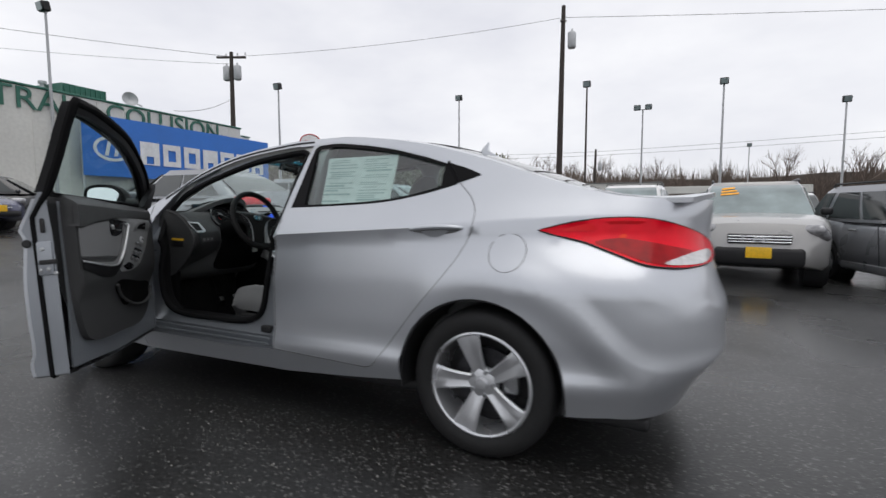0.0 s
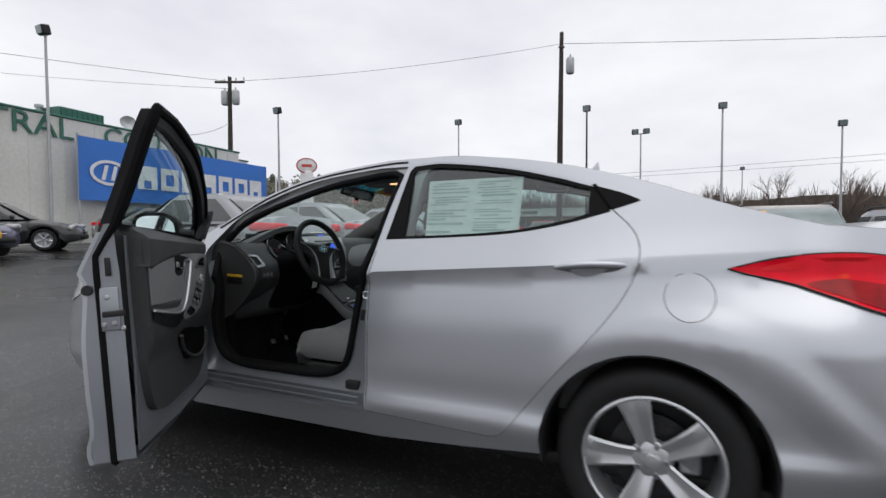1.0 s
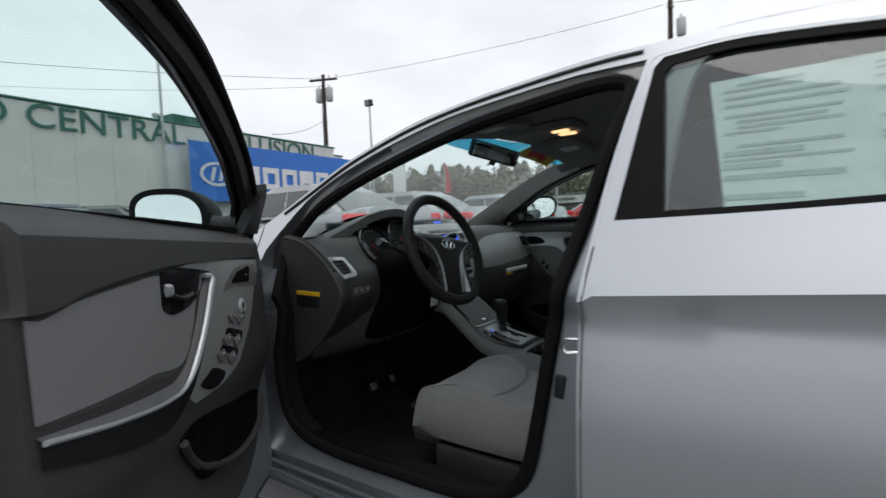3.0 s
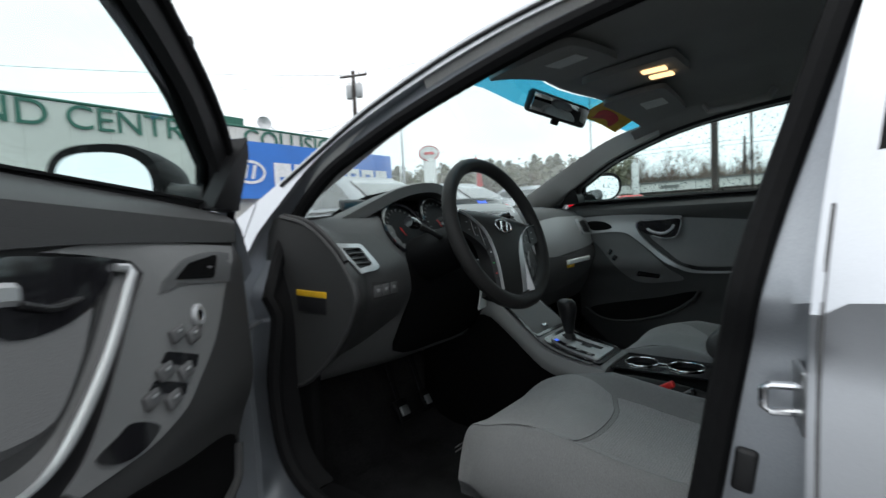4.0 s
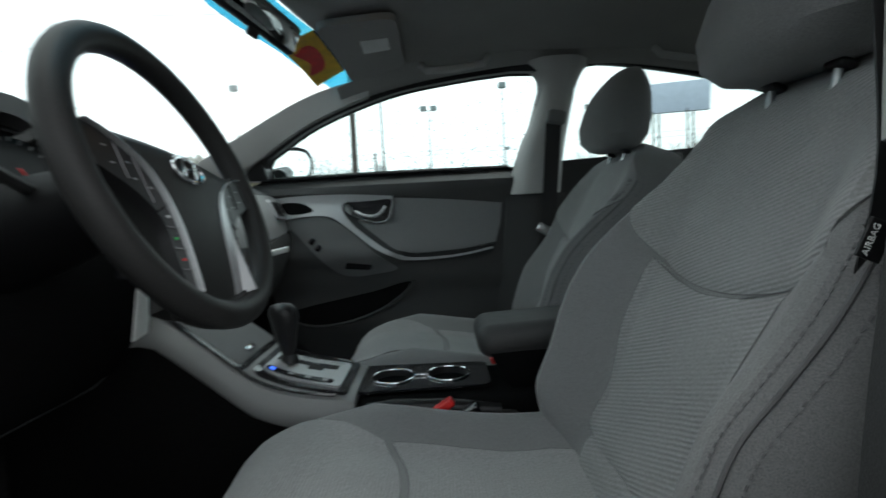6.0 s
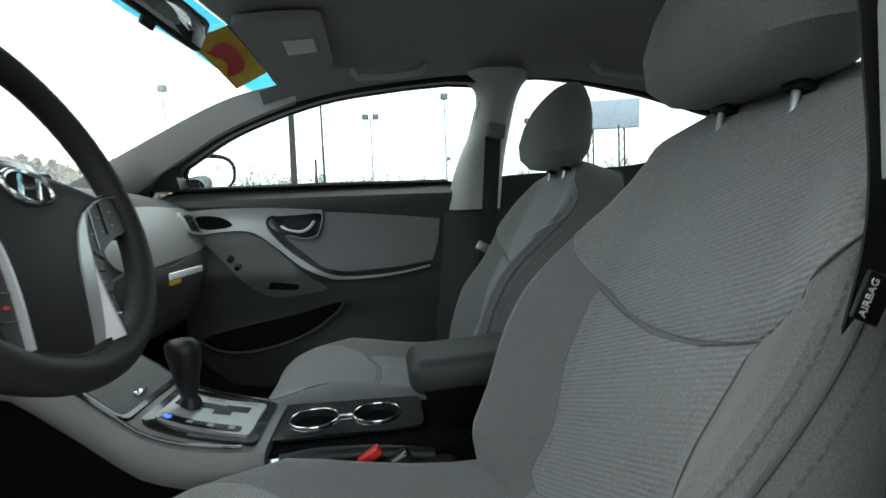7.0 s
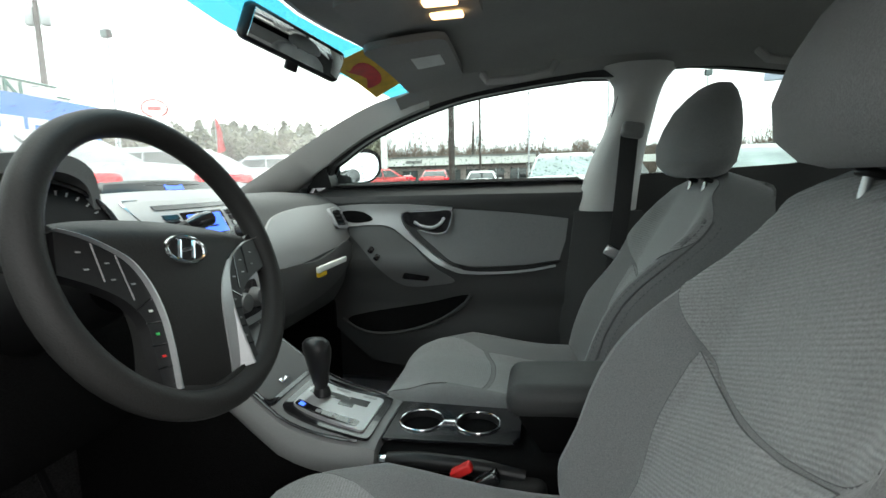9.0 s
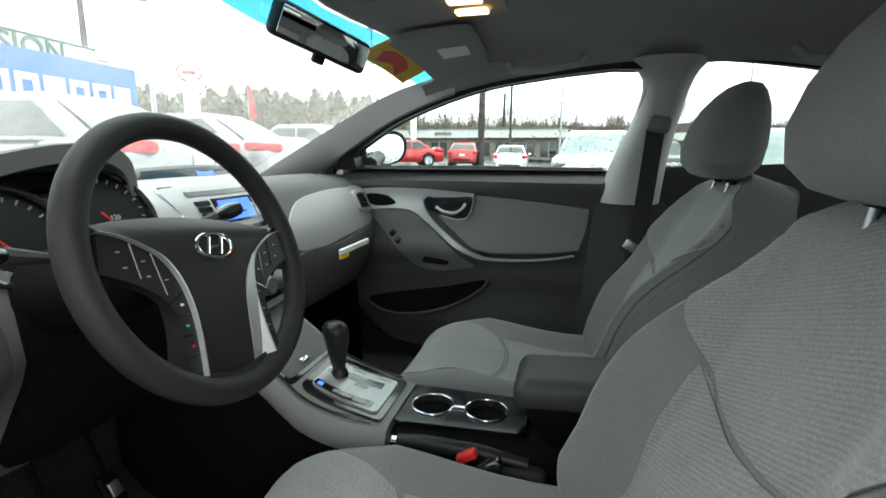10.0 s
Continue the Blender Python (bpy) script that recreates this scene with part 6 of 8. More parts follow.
for s in (-1, 1):
    arm = spline([(s * a, b) for a, b in EDGE], 5)
    n_arm = len(arm) - 1
    rings = []
    for k, (a, b) in enumerate(arm):
        f = k / n_arm
        w_in = .003 + (.020 if s > 0 else .006) * ease(.30, .85, f)
        rings.append([wh(a - s * w_in, b - .002 * f, -.012 - .006 * f), wh(a - s * .0015, b, .0118), wh(a + s * .001, b, .0122), wh(a + s * .0022, b, .008), wh(a + s * .0015, b, -.014)])
    # Duller silver on the right: its dimmer light is put in the colour.
    part("spoke_trim", loft(rings), SILVER_TRIM if s < 0 else STACK_SILVER, steer, "silver spoke trim")
    panel = spline([(s * a, b) for a, b in EDGE[:5]], 4)[:-1] + spline([(s * a, b) for a, b in EDGE[4:]], 4) + spline([(s * .082, -.150), (s * .080, -.105), (s * .080, -.07), (s * .096, -.046), (s * .125, -.028), (s * .160, -.014)], 4)
    pnl = part("button_panel", sheet(panel, lambda a, b: wh(a, b, .006), .015, .014, (), W_BACK), BLACK_TRIM, steer, "black button panel")
    for a, b, c, d in ((.118, .018, .114, -.024), (.094, .005, .086, -.046), (.064, -.045, .088, -.058), (.060, -.073, .080, -.073), (.060, -.098, .080, -.098), (.061, -.123, .081, -.123)):
        part("button_gap", tube([wh(s * a, b, .0062), wh(s * c, d, .0062)], .0011, 4), GLOSS_BLACK, pnl)
    for a, b in ((.134, .008), (.130, -.010), (.106, -.004), (.104, -.022), (.082, -.028)):
        part("button_mark", block((.005, .0014, .001), WHEEL @ Matrix.Translation((s * a, b, .0066)), 0), STACK_SILVER, pnl)
    for k, b in enumerate((-.060, -.086, -.111)):
        part("button_mark", block((.005, .0028, .001), WHEEL @ Matrix.Translation((s * .070, b, .0066)), .0004), (PAPER, GREEN_MARK, RED_PLASTIC)[k] if s < 0 else GREY_PLASTIC, pnl)
    part("wheel_arm", sheet(spline([(s * .145, .034), (s * .178, .040), (s * .178, -.012), (s * .155, -.016)], 3, True), lambda a, b: wh(a, b, -.001), .02, .012, (), W_BACK), BLACK_TRIM, steer)
face = spline([(.082, -.002), (.066, -.028), (.058, -.062), (.058, -.10), (.064, -.150)], 4) + spline([(.036, -.152), (.033, -.10), (.037, -.062), (.051, -.030), (.074, -.004)], 4)
part("spoke_face", sheet(face, lambda a, b: wh(a, b, .0142 - .5 * (a * a) - 1.3 * max(0, -b - .04) ** 2), .012, .004, (), W_BACK), SILVER_TRIM, steer, "satin silver spoke face")
emb = part("badge", tube([wh(.031 * math.cos(t), .009 + .0165 * math.sin(t), .0135) for t in np.linspace(0, 2 * math.pi, 33)[:-1]], .0026, 8, True), CHROME, steer, "oval chrome badge")
part("badge_bar", tube([wh(-.015, -.002, .0135), wh(-.007, .021, .0135)], .0026, 6), CHROME, emb)
part("badge_bar", tube([wh(.007, -.003, .0135), wh(.015, .020, .0135)], .0026, 6), CHROME, emb)
part("badge_bar", tube([wh(-.011, .007, .0135), wh(.011, .011, .0135)], .0026, 6), CHROME, emb)
# Near-black on the shroud stands for the shade behind the wheel.
part("column_shroud", loft([[(x, -.39 + w * math.cos(a), z + h * math.sin(a)) for a in np.linspace(0, 2 * math.pi, 21)[:-1]] for x, z, w, h in ((-.43, .955, .062, .048), (-.52, .93, .075, .062), (-.62, .90, .085, .07))]), BLACK_AND_SHADE, car, "charcoal steering column shroud")
for s in (-1, 1):
    stk = part("column_stalk", tube([(-.50, -.39 + s * .05, .965), (-.49, -.39 + s * .11, .985), (-.475, -.39 + s * .165, 1.0)], [.008, .007, .010], 8), PLASTIC, car, "black column stalk")
    part("stalk_tip", tube([(-.475, -.39 + s * .165, 1.0), (-.468, -.39 + s * .19, 1.006), (-.464, -.39 + s * .21, 1.010)], [.009, .014, .012], 10), GLOSS_BLACK, stk)
key = part("ignition_key", block((.012, .03, .05), pose(-.50, -.295, .87, 0, 10, 8), .006), DARK_METAL, car)
part("key_tag", block((.004, .055, .085), pose(-.485, -.29, .80, 0, 10, 12), .002), PAPER, key, "white paper key tag")

# pedals
for y, w in ((-.33, .055), (-.22, .04)):
    pd = part("pedal", block((.02, w, .07), pose(-.79, y, .42, 0, -30, 0), .006), BLACK_AND_SHADE, car, "black pedal with bright edge")
    part("pedal_pad", block((.006, w * .6, .03), pose(-.776, y, .425, 0, -30, 0), .002), STEEL, pd)
    part("pedal_arm", tube([(-.80, y, .44), (-.87, y, .62)], .008, 6), BLACK_AND_SHADE, pd)

# ---------------- centre console ----------------
CON = [(-.90, .10, .60), (-.74, .108, .74), (-.60, .115, .760), (-.52, .120, .712), (-.44, .126, .650), (-.40, .130, .622), (-.35, .130, .603), (-.29, .126, .590), (-.235, .115, .580), (-.18, .11, .566), (.0, .10, .556), (.30, .10, .552)]


def con_z(x):
    return curve_at([(a, c) for a, _, c in CON], x)


def con_w(x):
    return curve_at([(a, b) for a, b, _ in CON], x)


rings = []
for x in np.linspace(-.90, -.225, 24):
    w, z = con_w(x), con_z(x)
    rings.append([(x, -w - .004, z - .060), (x, -w - .006, z - .048), (x, -w, z - .03), (x, -w + .012, z - .008), (x, -w + .035, z - .002), (x, 0, z), (x, w - .035, z - .002), (x, w - .012, z - .008), (x, w, z - .03), (x, w + .006, z - .048), (x, w + .004, z - .060)])
console = part("centre_console", loft(rings), CONSOLE_GREY, car, "grey and silver centre console")


part("console_skirt", loft([[(x, -con_w(x) - .002, con_z(x) - .056), (x, con_w(x) + .002, con_z(x) - .056), (x, con_w(x) + .006, .26), (x, -con_w(x) - .006, .26)] for x in np.linspace(-.89, -.226, 16)]), SHADED_CARPET, console, "black lower console side")


def on_console(outline, mat, name, off=.004, thick=.006, lab="", holes=()):
    return part(name, sheet(outline, lambda x, y: (x, y, con_z(x) + off), .03, thick, holes, (0, 0, -1)), mat, console, lab)


on_console(rounded([(-.576, -.094), (-.428, -.104), (-.428, .104), (-.576, .094)], .018), GLOSS_BLACK, "lid_gap", .0026)
on_console(rounded([(-.57, -.088), (-.435, -.098), (-.435, .098), (-.57, .088)], .015), DARK_TRIM, "pocket_lid", .004, lab="charcoal ash tray lid")
part("lid_catch", block((.012, .03, .008), pose(-.445, -.02, con_z(-.445) + .008, 0, 24, 0), .003), CHROME, console)
for s in (-1, 1):
    part("console_line", tube([(x, s * (con_w(x) - .020), con_z(x) - .001) for x in np.linspace(-.59, -.26, 14)], .003, 6), GLOSS_BLACK, console)
on_console(rounded([(-.418, -.088), (-.240, -.094), (-.240, .084), (-.418, .082)], .015), GLOSS_BLACK, "gate_surround", .0035, lab="gloss black gear surround")
gate = on_console(rounded([(-.405, -.066), (-.255, -.078), (-.255, .062), (-.405, .058)], .012), SILVER_TRIM, "gear_gate", .008, lab="silver gear selector gate")


def on_gate(pts, mat, name, lab="", off=.0092):
    return part(name, sheet(pts, lambda x, y: (x, y, con_z(x) + off), .02, .002, (), (0, 0, -1)), mat, gate, lab)


on_gate([(-.398, -.002), (-.372, -.002), (-.372, .012), (-.335, .012), (-.335, -.006), (-.305, -.006), (-.305, .010), (-.278, .010), (-.278, .034), (-.322, .034), (-.322, .020), (-.318, .030), (-.35, .034), (-.398, .026)], GLOSS_BLACK, "gate_slot")
on_gate(rounded([(-.402, -.062), (-.272, -.068), (-.272, -.046), (-.402, -.040)], .006), GLOSS_BLACK, "mark_strip", off=.0088)
for i in range(4):
    x = -.390 + .034 * i
    on_gate([(x - .005, -.058 - .001 * i), (x + .005, -.058 - .001 * i), (x + .005, -.046 - .001 * i), (x - .005, -.046 - .001 * i)], SCREEN_BLUE if i == 0 else LEAF_GREY, "gear_mark", off=.0098)
for x in (-.36, -.30):
    on_gate([(x, .048), (x + .03, .048), (x + .03, .054), (x, .054)], LEAF_GREY, "gate_print")
lever = part("gear_lever", tube([(-.375, .008, con_z(-.37)), (-.380, .008, .70)], [.009, .008], 12), BLACK_TRIM, car, "black gear lever")
part("gear_knob", loft([[(-.378 + dx + r * 1.15 * math.cos(a), .006 + r * math.sin(a), z) for a in np.linspace(0, 2 * math.pi, 21)[:-1]] for z, r, dx in ((.632, .010, .002), (.650, .015, .002), (.675, .019, 0), (.700, .0235, 0), (.720, .026, -.002), (.733, .0245, -.004), (.741, .018, -.005), (.744, .007, -.005))]), BLACK_TRIM, lever)
part("lever_collar", lathe([(.020, 0), (.017, .012), (.010, .022)], 16, pose(-.375, .008, con_z(-.375) + .008)), BLACK_TRIM, lever)
# rear part: cup holders, hand brake, arm rest
CUPS = ((-.162, .016, .0425), (-.046, .020, .0425))
holes = [[(cx + r * math.cos(a), cy + r * math.sin(a)) for a in np.linspace(0, 2 * math.pi, 29)[:-1]] for cx, cy, r in CUPS]
tray = part("cup_tray", sheet(rounded([(-.235, -.062), (.04, -.050), (.04, .092), (-.235, .10)], .02), lambda x, y: (x, y, .572), .03, .006, holes, (0, 0, -1)), GLOSS_BLACK, console, "black cup holder tray")
for cx, cy, r in CUPS:
    part("cup_well", lathe([(r, 0), (r * .93, -.05), (0.001, -.055)], 28, pose(cx, cy, .572)), RUBBER, tray)
    part("cup_ring", tube([(cx + (r + .002) * math.cos(a), cy + (r + .002) * math.sin(a), .574) for a in np.linspace(0, 2 * math.pi, 33)[:-1]], .0022, 8, True), CHROME, tray, "chrome cup holder ring")
part("ring_bridge", block((.025, .012, .004), pose(-.104, .018, .575), .001), CHROME, tray)
part("console_side", block((.56, .205, .27), pose(.05, .012, .425), .02), SHADED_CARPET, console)
rest = part("arm_rest", block((.37, .165, .066), pose(.20, .012, .664, 0, -3, 0), .031, 6), UPPER_VINYL, car, "charcoal padded arm rest")
part("arm_rest_bin", loft([[(.21 - lx, .012 - wy, z), (.21 + lx, .012 - wy, z), (.21 + lx, .012 + wy, z), (.21 - lx, .012 + wy, z)] for z, lx, wy in ((.54, .12, .055), (.58, .14, .066), (.62, .165, .074), (.640, .172, .078))]), BLACK_AND_SHADE, rest)
brake = part("hand_brake", tube([(.05, -.085, .53), (-.06, -.088, .545), (-.15, -.09, .548), (-.205, -.09, .545)], [.018, .016, .017, .014], 10), BLACK_TRIM, car, "black hand brake lever")
part("brake_button", tube([(-.205, -.09, .545), (-.222, -.09, .544)], .009, 8), CHROME, brake)
part("brake_boot", block((.12, .06, .05), pose(.03, -.085, .51), .02), LEATHERETTE, brake)
for s, x in ((-1, -.03), (1, .10)):
    bk = part("belt_buckle", block((.07, .028, .022), pose(x + .008, s * .137, .545, 0, -32, 0), .006), GLOSS_BLACK, car, "black belt buckle with red button")
    part("buckle_button", block((.040, .020, .016), pose(x - .026, s * .137, .566, 0, -32, 0), .004), RED_PLASTIC, bk)

# ---------------- seats ----------------


def seat(y0, label, sx=0.0, sz=0.0, front=-.333):
    """Front bucket seat: reclined back with bolsters, cushion, head restraint."""
    s_ob = part("front_seat", block((.46, .45, .13), pose(.03 + sx, y0, .392), .03), BLACK_AND_SHADE, car, label)
    lean = radians(24)

    def crease(v, w):
        """The valley along the curved seam of the back rest."""
        c = curve_at([(0, .278), (.07, .284), (.140, .304), (.194, .338), (.215, .385)], abs(w))
        return .007 * math.exp(-((v - c) / .011) ** 2) * (1 - ease(.19, .215, abs(w))) + .006 * math.exp(-((v - .012) / .008) ** 2) * (1 - ease(.11, .15, abs(w)))

    def back_at(v, w, off=0.0):
        """Front of the back rest: v up it, w across."""
        ww = curve_at([(0, .245), (.15, .258), (.33, .262), (.43, .248), (.50, .222), (.545, .188), (.572, .150), (.585, .115), (.592, .07)], v)
        q = min(1.0, abs(w) / ww)
        high = curve_at([(-.06, .020), (.0, .050), (.09, .070), (.13, .070), (.22, .052), (.29, .044), (.37, .038), (.45, .02), (.52, 0)], v) if w * y0 > 0 else .090 * (1 - ease(.24, .50, v)) * (.25 + .75 * ease(-.08, .05, v))
        bol = high * ease(.46, .86, q) + .010 * ease(.42, .8, q) * ease(.26, .5, v) * (1 - ease(.5, .58, v))
        edge = -.085 * max(0, (q - .80) / .20) ** 2
        f = bol + edge + off - crease(v, w) - .022 * ease(-.05, .15, v) + .010 * math.sin(min(1, v / .5) * math.pi) - .026 * ease(.52, .60, v) + .012 * math.exp(-((v - .18) / .08) ** 2)
        x = .205 + v * math.sin(lean) - f * math.cos(lean)
        z = .545 + v * math.cos(lean) - f * math.sin(lean) * -1
        return (x + sx, y0 + w, z + sz)

    def back_rear(v, w):
        x, y, z = back_at(v, 0)
        t = .118 - .05 * ease(.42, .592, v)
        return (x + t * math.cos(lean) + .02, y0 + w, z - t * math.sin(lean))

    rings = []
    vs = [-.06, -.02, 0, .006, .012, .018, .026, .04, .1, .16, .20, .23, .25] + [.262 + .006 * k for k in range(14)] + [.36, .40, .45, .49, .52, .545, .562, .575, .585, .592]
    for v in vs:
        ww = curve_at([(0, .245), (.15, .258), (.33, .262), (.43, .248), (.50, .222), (.545, .188), (.572, .150), (.585, .115), (.592, .07)], v)
        face_row = [back_at(v, ww * t) for t in np.linspace(-1, 1, 41)]
        rear = [back_rear(v, ww * t) for t in (.96, .6, .2, -.2, -.6, -.96)]
        rings.append(face_row + rear)
    part("back_rest", loft(rings), CLOTH_DARK, s_ob, "dark grey cloth back rest")
    fwd = (math.cos(lean), 0, -math.sin(lean))
    upper = spline([(-.222, .44), (-.220, .385), (-.194, .338), (-.140, .304), (-.07, .284), (0, .278), (.07, .284), (.140, .304), (.194, .338), (.220, .385), (.222, .44), (.190, .50), (.125, .552), (0, .572), (-.125, .552), (-.190, .50)], 6, True)
    part("upper_insert", sheet(upper, lambda w, v: back_at(v, w, .0018), .012, .004, (), fwd), CLOTH_RIB, s_ob, "ribbed grey upper back insert")
    lower = spline([(-.148, .300), (-.140, .20), (-.128, .10), (-.120, .016), (0, .012), (.120, .016), (.128, .10), (.140, .20), (.148, .300)], 5) + spline([(.07, .277), (0, .270), (-.07, .277)], 5)
    part("lower_insert", sheet(lower, lambda w, v: back_at(v, w, .0016), .012, .004, (), fwd), CLOTH_RIB, s_ob, "ribbed grey lower back insert")
    foot = [(w, .010) for w in np.linspace(-.118, .118, 9)] + [(w, -.05) for w in np.linspace(.112, -.112, 9)]
    part("foot_insert", sheet(foot, lambda w, v: back_at(v, w, .0016), .012, .004, (), fwd), CLOTH_RIB, s_ob, "ribbed grey strip at the foot of the back rest")
    for line in (upper, lower):
        part("seam", tube([back_at(v, w, .0008) for w, v in line], .0010, 6, True), SEAM, s_ob)
    for sg in (-1, 1):
        edge_w = [(v, sg * .90 * curve_at([(0, .245), (.15, .258), (.33, .262), (.43, .248), (.50, .222)], v)) for v in np.linspace(.0, .47, 48)]
        part("piping", tube([back_at(v, w, .0004) for v, w in edge_w], .0024, 6), SEAM, s_ob)
        for da in (-.008, .008):
            st_me = bmesh.new()
            for k in range(0, 92, 2):
                v0_, v1_ = .01 + .46 * k / 92, .01 + .46 * (k + 1) / 92
                q0, q1 = ((v_, sg * (.90 * curve_at([(0, .245), (.15, .258), (.33, .262), (.43, .248), (.50, .222)], v_) + da)) for v_ in (v0_, v1_))
                tube([back_at(*q0, .0006), back_at(*q1, .0006)], .0012, 4, bm=st_me)
            part("stitching", st_me, SEAM, s_ob, fix=False)

    # cushion
    def cush_w(x):
        return .258 - .012 * ease(-.1, front, x) - .085 * max(0, (front + .11 - x) / .11) ** 2.4

    def cush(x, w, off=0.0):
        q = min(1, abs(w) / cush_w(x))
        z = .512 + .036 * ease(.12, -.20, x) + .050 * ease(.40, .84, q) * (1 - .75 * ease(-.12, front + .06, x)) - .100 * max(0, (q - .72) / .28) ** 2.2
        t = max(0, (front + .11 - x) / .11)
        z -= .088 * (1 - math.sqrt(max(0, 1 - min(1, t) ** 2.2)))
        return (x + sx, y0 + w, z + off + sz)

    xs_c = [front + .13 * k for k in (.0, .012, .035, .07, .12, .19, .28, .4, .55, .75, 1.0)] + [-.13, -.07, -.01, .05, .11, .17, .22, .27]
    rings = []
    for x in xs_c:
        ww = cush_w(x)
        t_row = [cush(x, ww * t) for t in np.linspace(-1, 1, 33)]
        base = .440 + sz
        rings.append(t_row + [(x + .012 + .085 * (1 - ease(front, front + .12, x)) + sx, y0 + ww * t, min(base, t_row[0][2] - .004)) for t in (.97, .5, 0, -.5, -.97)])
    part("cushion", loft(rings), CLOTH_DARK, s_ob, "dark grey cloth seat cushion")
    f0 = front + .022
    arc = [(f0 + .225, -.150), (f0 + .252, -.075), (f0 + .258, 0), (f0 + .250, .075), (f0 + .225, .135)]
    front_ins = spline(arc, 5) + spline([(f0 + .15, .168), (f0 + .08, .190), (f0 + .02, .165)], 4) + spline([(f0 - .008, .10), (f0 - .012, 0), (f0 - .008, -.10)], 4) + spline([(f0 + .02, -.165), (f0 + .08, -.190), (f0 + .15, -.172)], 4)
    rear_ins = spline([(x + .012, w) for x, w in reversed(arc)], 5) + spline([(f0 + .30, -.142), (.08, -.135), (.21, -.12), (.21, .12), (.08, .135), (f0 + .30, .138)], 4)
    part("front_insert", sheet(front_ins, lambda x, w: cush(x, w, .0014), .014, .004, (), (0, 0, -1)), CLOTH_RIB_CUSHION, s_ob, "ribbed grey cloth cushion pad")
    part("rear_insert", sheet(rear_ins, lambda x, w: cush(x, w, .0014), .018, .004, (), (0, 0, -1)), CLOTH_RIB_CUSHION, s_ob, "ribbed grey cushion insert")
    for line in (front_ins, rear_ins):
        part("seam", tube([cush(x, w, .0006) for x, w in line], .0010, 6, True), SEAM, s_ob)
    for dz in (.045, .055):
        part("front_piping", tube([(front + sx - .0035, y0 + w, cush(front + .004, 0)[2] - .004 + .0 * w - (dz - .045)) for w in np.linspace(-.17, .17, 16)], .0012, 6), SEAM, s_ob)
    part("side_shield", block((.46, .03, .10), pose(.02 + sx, y0 + (.235 if y0 > 0 else -.235), .385), .015), PLASTIC, s_ob)
    for sg in (-1, 1):
        part("seat_rail", block((.55, .03, .04), pose(.02 + sx, y0 + sg * .18, .30), .006), DARK_METAL, s_ob)

    # head restraint
    hr = []
    for t, w, d, dx in ((t_, w_ * 1.08, d_ * 1.12, x_) for t_, w_, d_, x_ in ((1.052, .075, .030, .006), (1.060, .105, .048, .003), (1.085, .134, .064, -.002), (1.125, .142, .068, -.004), (1.17, .136, .062, .0), (1.21, .118, .052, .006), (1.24, .100, .036, .012), (1.258, .07, .024, .017), (1.266, .03, .010, .02))):
        hr.append([(.436 + sx + (t - 1.06) * .10 + dx + d * (abs(math.cos(a)) ** .8) * math.copysign(1, math.cos(a)), y0 + w * (abs(math.sin(a)) ** .75) * math.copysign(1, math.sin(a)), t + sz) for a in np.linspace(0, 2 * math.pi, 33)[:-1]])
    head = part("head_restraint", loft(hr), CLOTH_DARK, s_ob, "dark grey head restraint")
    for sg in (-1, 1):
        part("restraint_post", tube([(.445 + sx, y0 + sg * .055, 1.02 + sz), (.455 + sx, y0 + sg * .055, 1.075 + sz)], .005, 10), STEEL, head, "bright steel post")
        part("post_collar", block((.022, .028, .010), pose(.452 + sx, y0 + sg * .055, 1.046 + sz, 0, 20, 0), .004), BLACK_TRIM, head)
    part("restraint_seam", tube([(.436 + sx + (t - 1.06) * .10 + dx - d * .55, y0 - w * .80, t + sz) for t, w, d, dx in ((1.06, .105, .048, .003), (1.085, .134, .064, -.002), (1.125, .142, .068, -.004), (1.17, .136, .062, .0), (1.21, .118, .052, .006), (1.24, .100, .036, .012))], .0025, 6), SEAM, head)
    return s_ob


seat(-.388, "grey cloth driver's bucket seat", -.045, .012, -.352)
seat(.372, "grey cloth front passenger bucket seat")
bench = part("rear_bench", block((.50, 1.30, .16), pose(.98, 0, .45, 0, -6, 0), .05, 4), CLOTH_DARK, car, "grey cloth rear bench seat")
part("bench_back", block((.14, 1.28, .58), pose(1.24, 0, .74, 0, 22, 0), .05, 4), CLOTH_DARK, bench)
for y in (-.36, .36):
    part("rear_restraint", block((.08, .24, .15), pose(1.38, y, 1.09, 0, 18, 0), .04, 4), CLOTH_DARK, bench)
tg = part("airbag_tag", block((.019, .003, .030), pose(.268, -.648, .885, 0, 24, 0), .001), BLACK_TRIM, car, "black cloth tag with white letters")
letters("AIRBAG", .0070, Matrix(((math.sin(radians(24)), -math.cos(radians(24)), 0, .264), (0, 0, -1, -.6500), (math.cos(radians(24)), math.sin(radians(24)), 0, .886), (0, 0, 0, 1))), WHITE, tg, .0003)

# ---------------- roof fittings ----------------


def roof_at(x, y, off=0.0):
    p = top(x, y, -.038 - .012 * (abs(y) / .6) ** 4 + off)
    return Vector(p)


for y, w in ((.33, .34), (-.33, .34)):
    vz = part("sun_visor", sheet(rounded([(-.31, y - w / 2), (-.125, y - w / 2 + .02), (-.125, y + w / 2 - .03), (-.285, y + w / 2)], .03), lambda x, yy: roof_at(x, yy, -.018), .04, .016, (), (0, 0, 1)), HEADLINER, car, "grey fabric sun visor")
    part("visor_label", sheet(rounded([(-.225, y - .055), (-.155, y - .05), (-.155, y + .02), (-.225, y + .02)], .003), lambda x, yy: roof_at(x, yy, -.0195), .05, .001, (), (0, 0, 1)), PAPER, vz, "white airbag label")
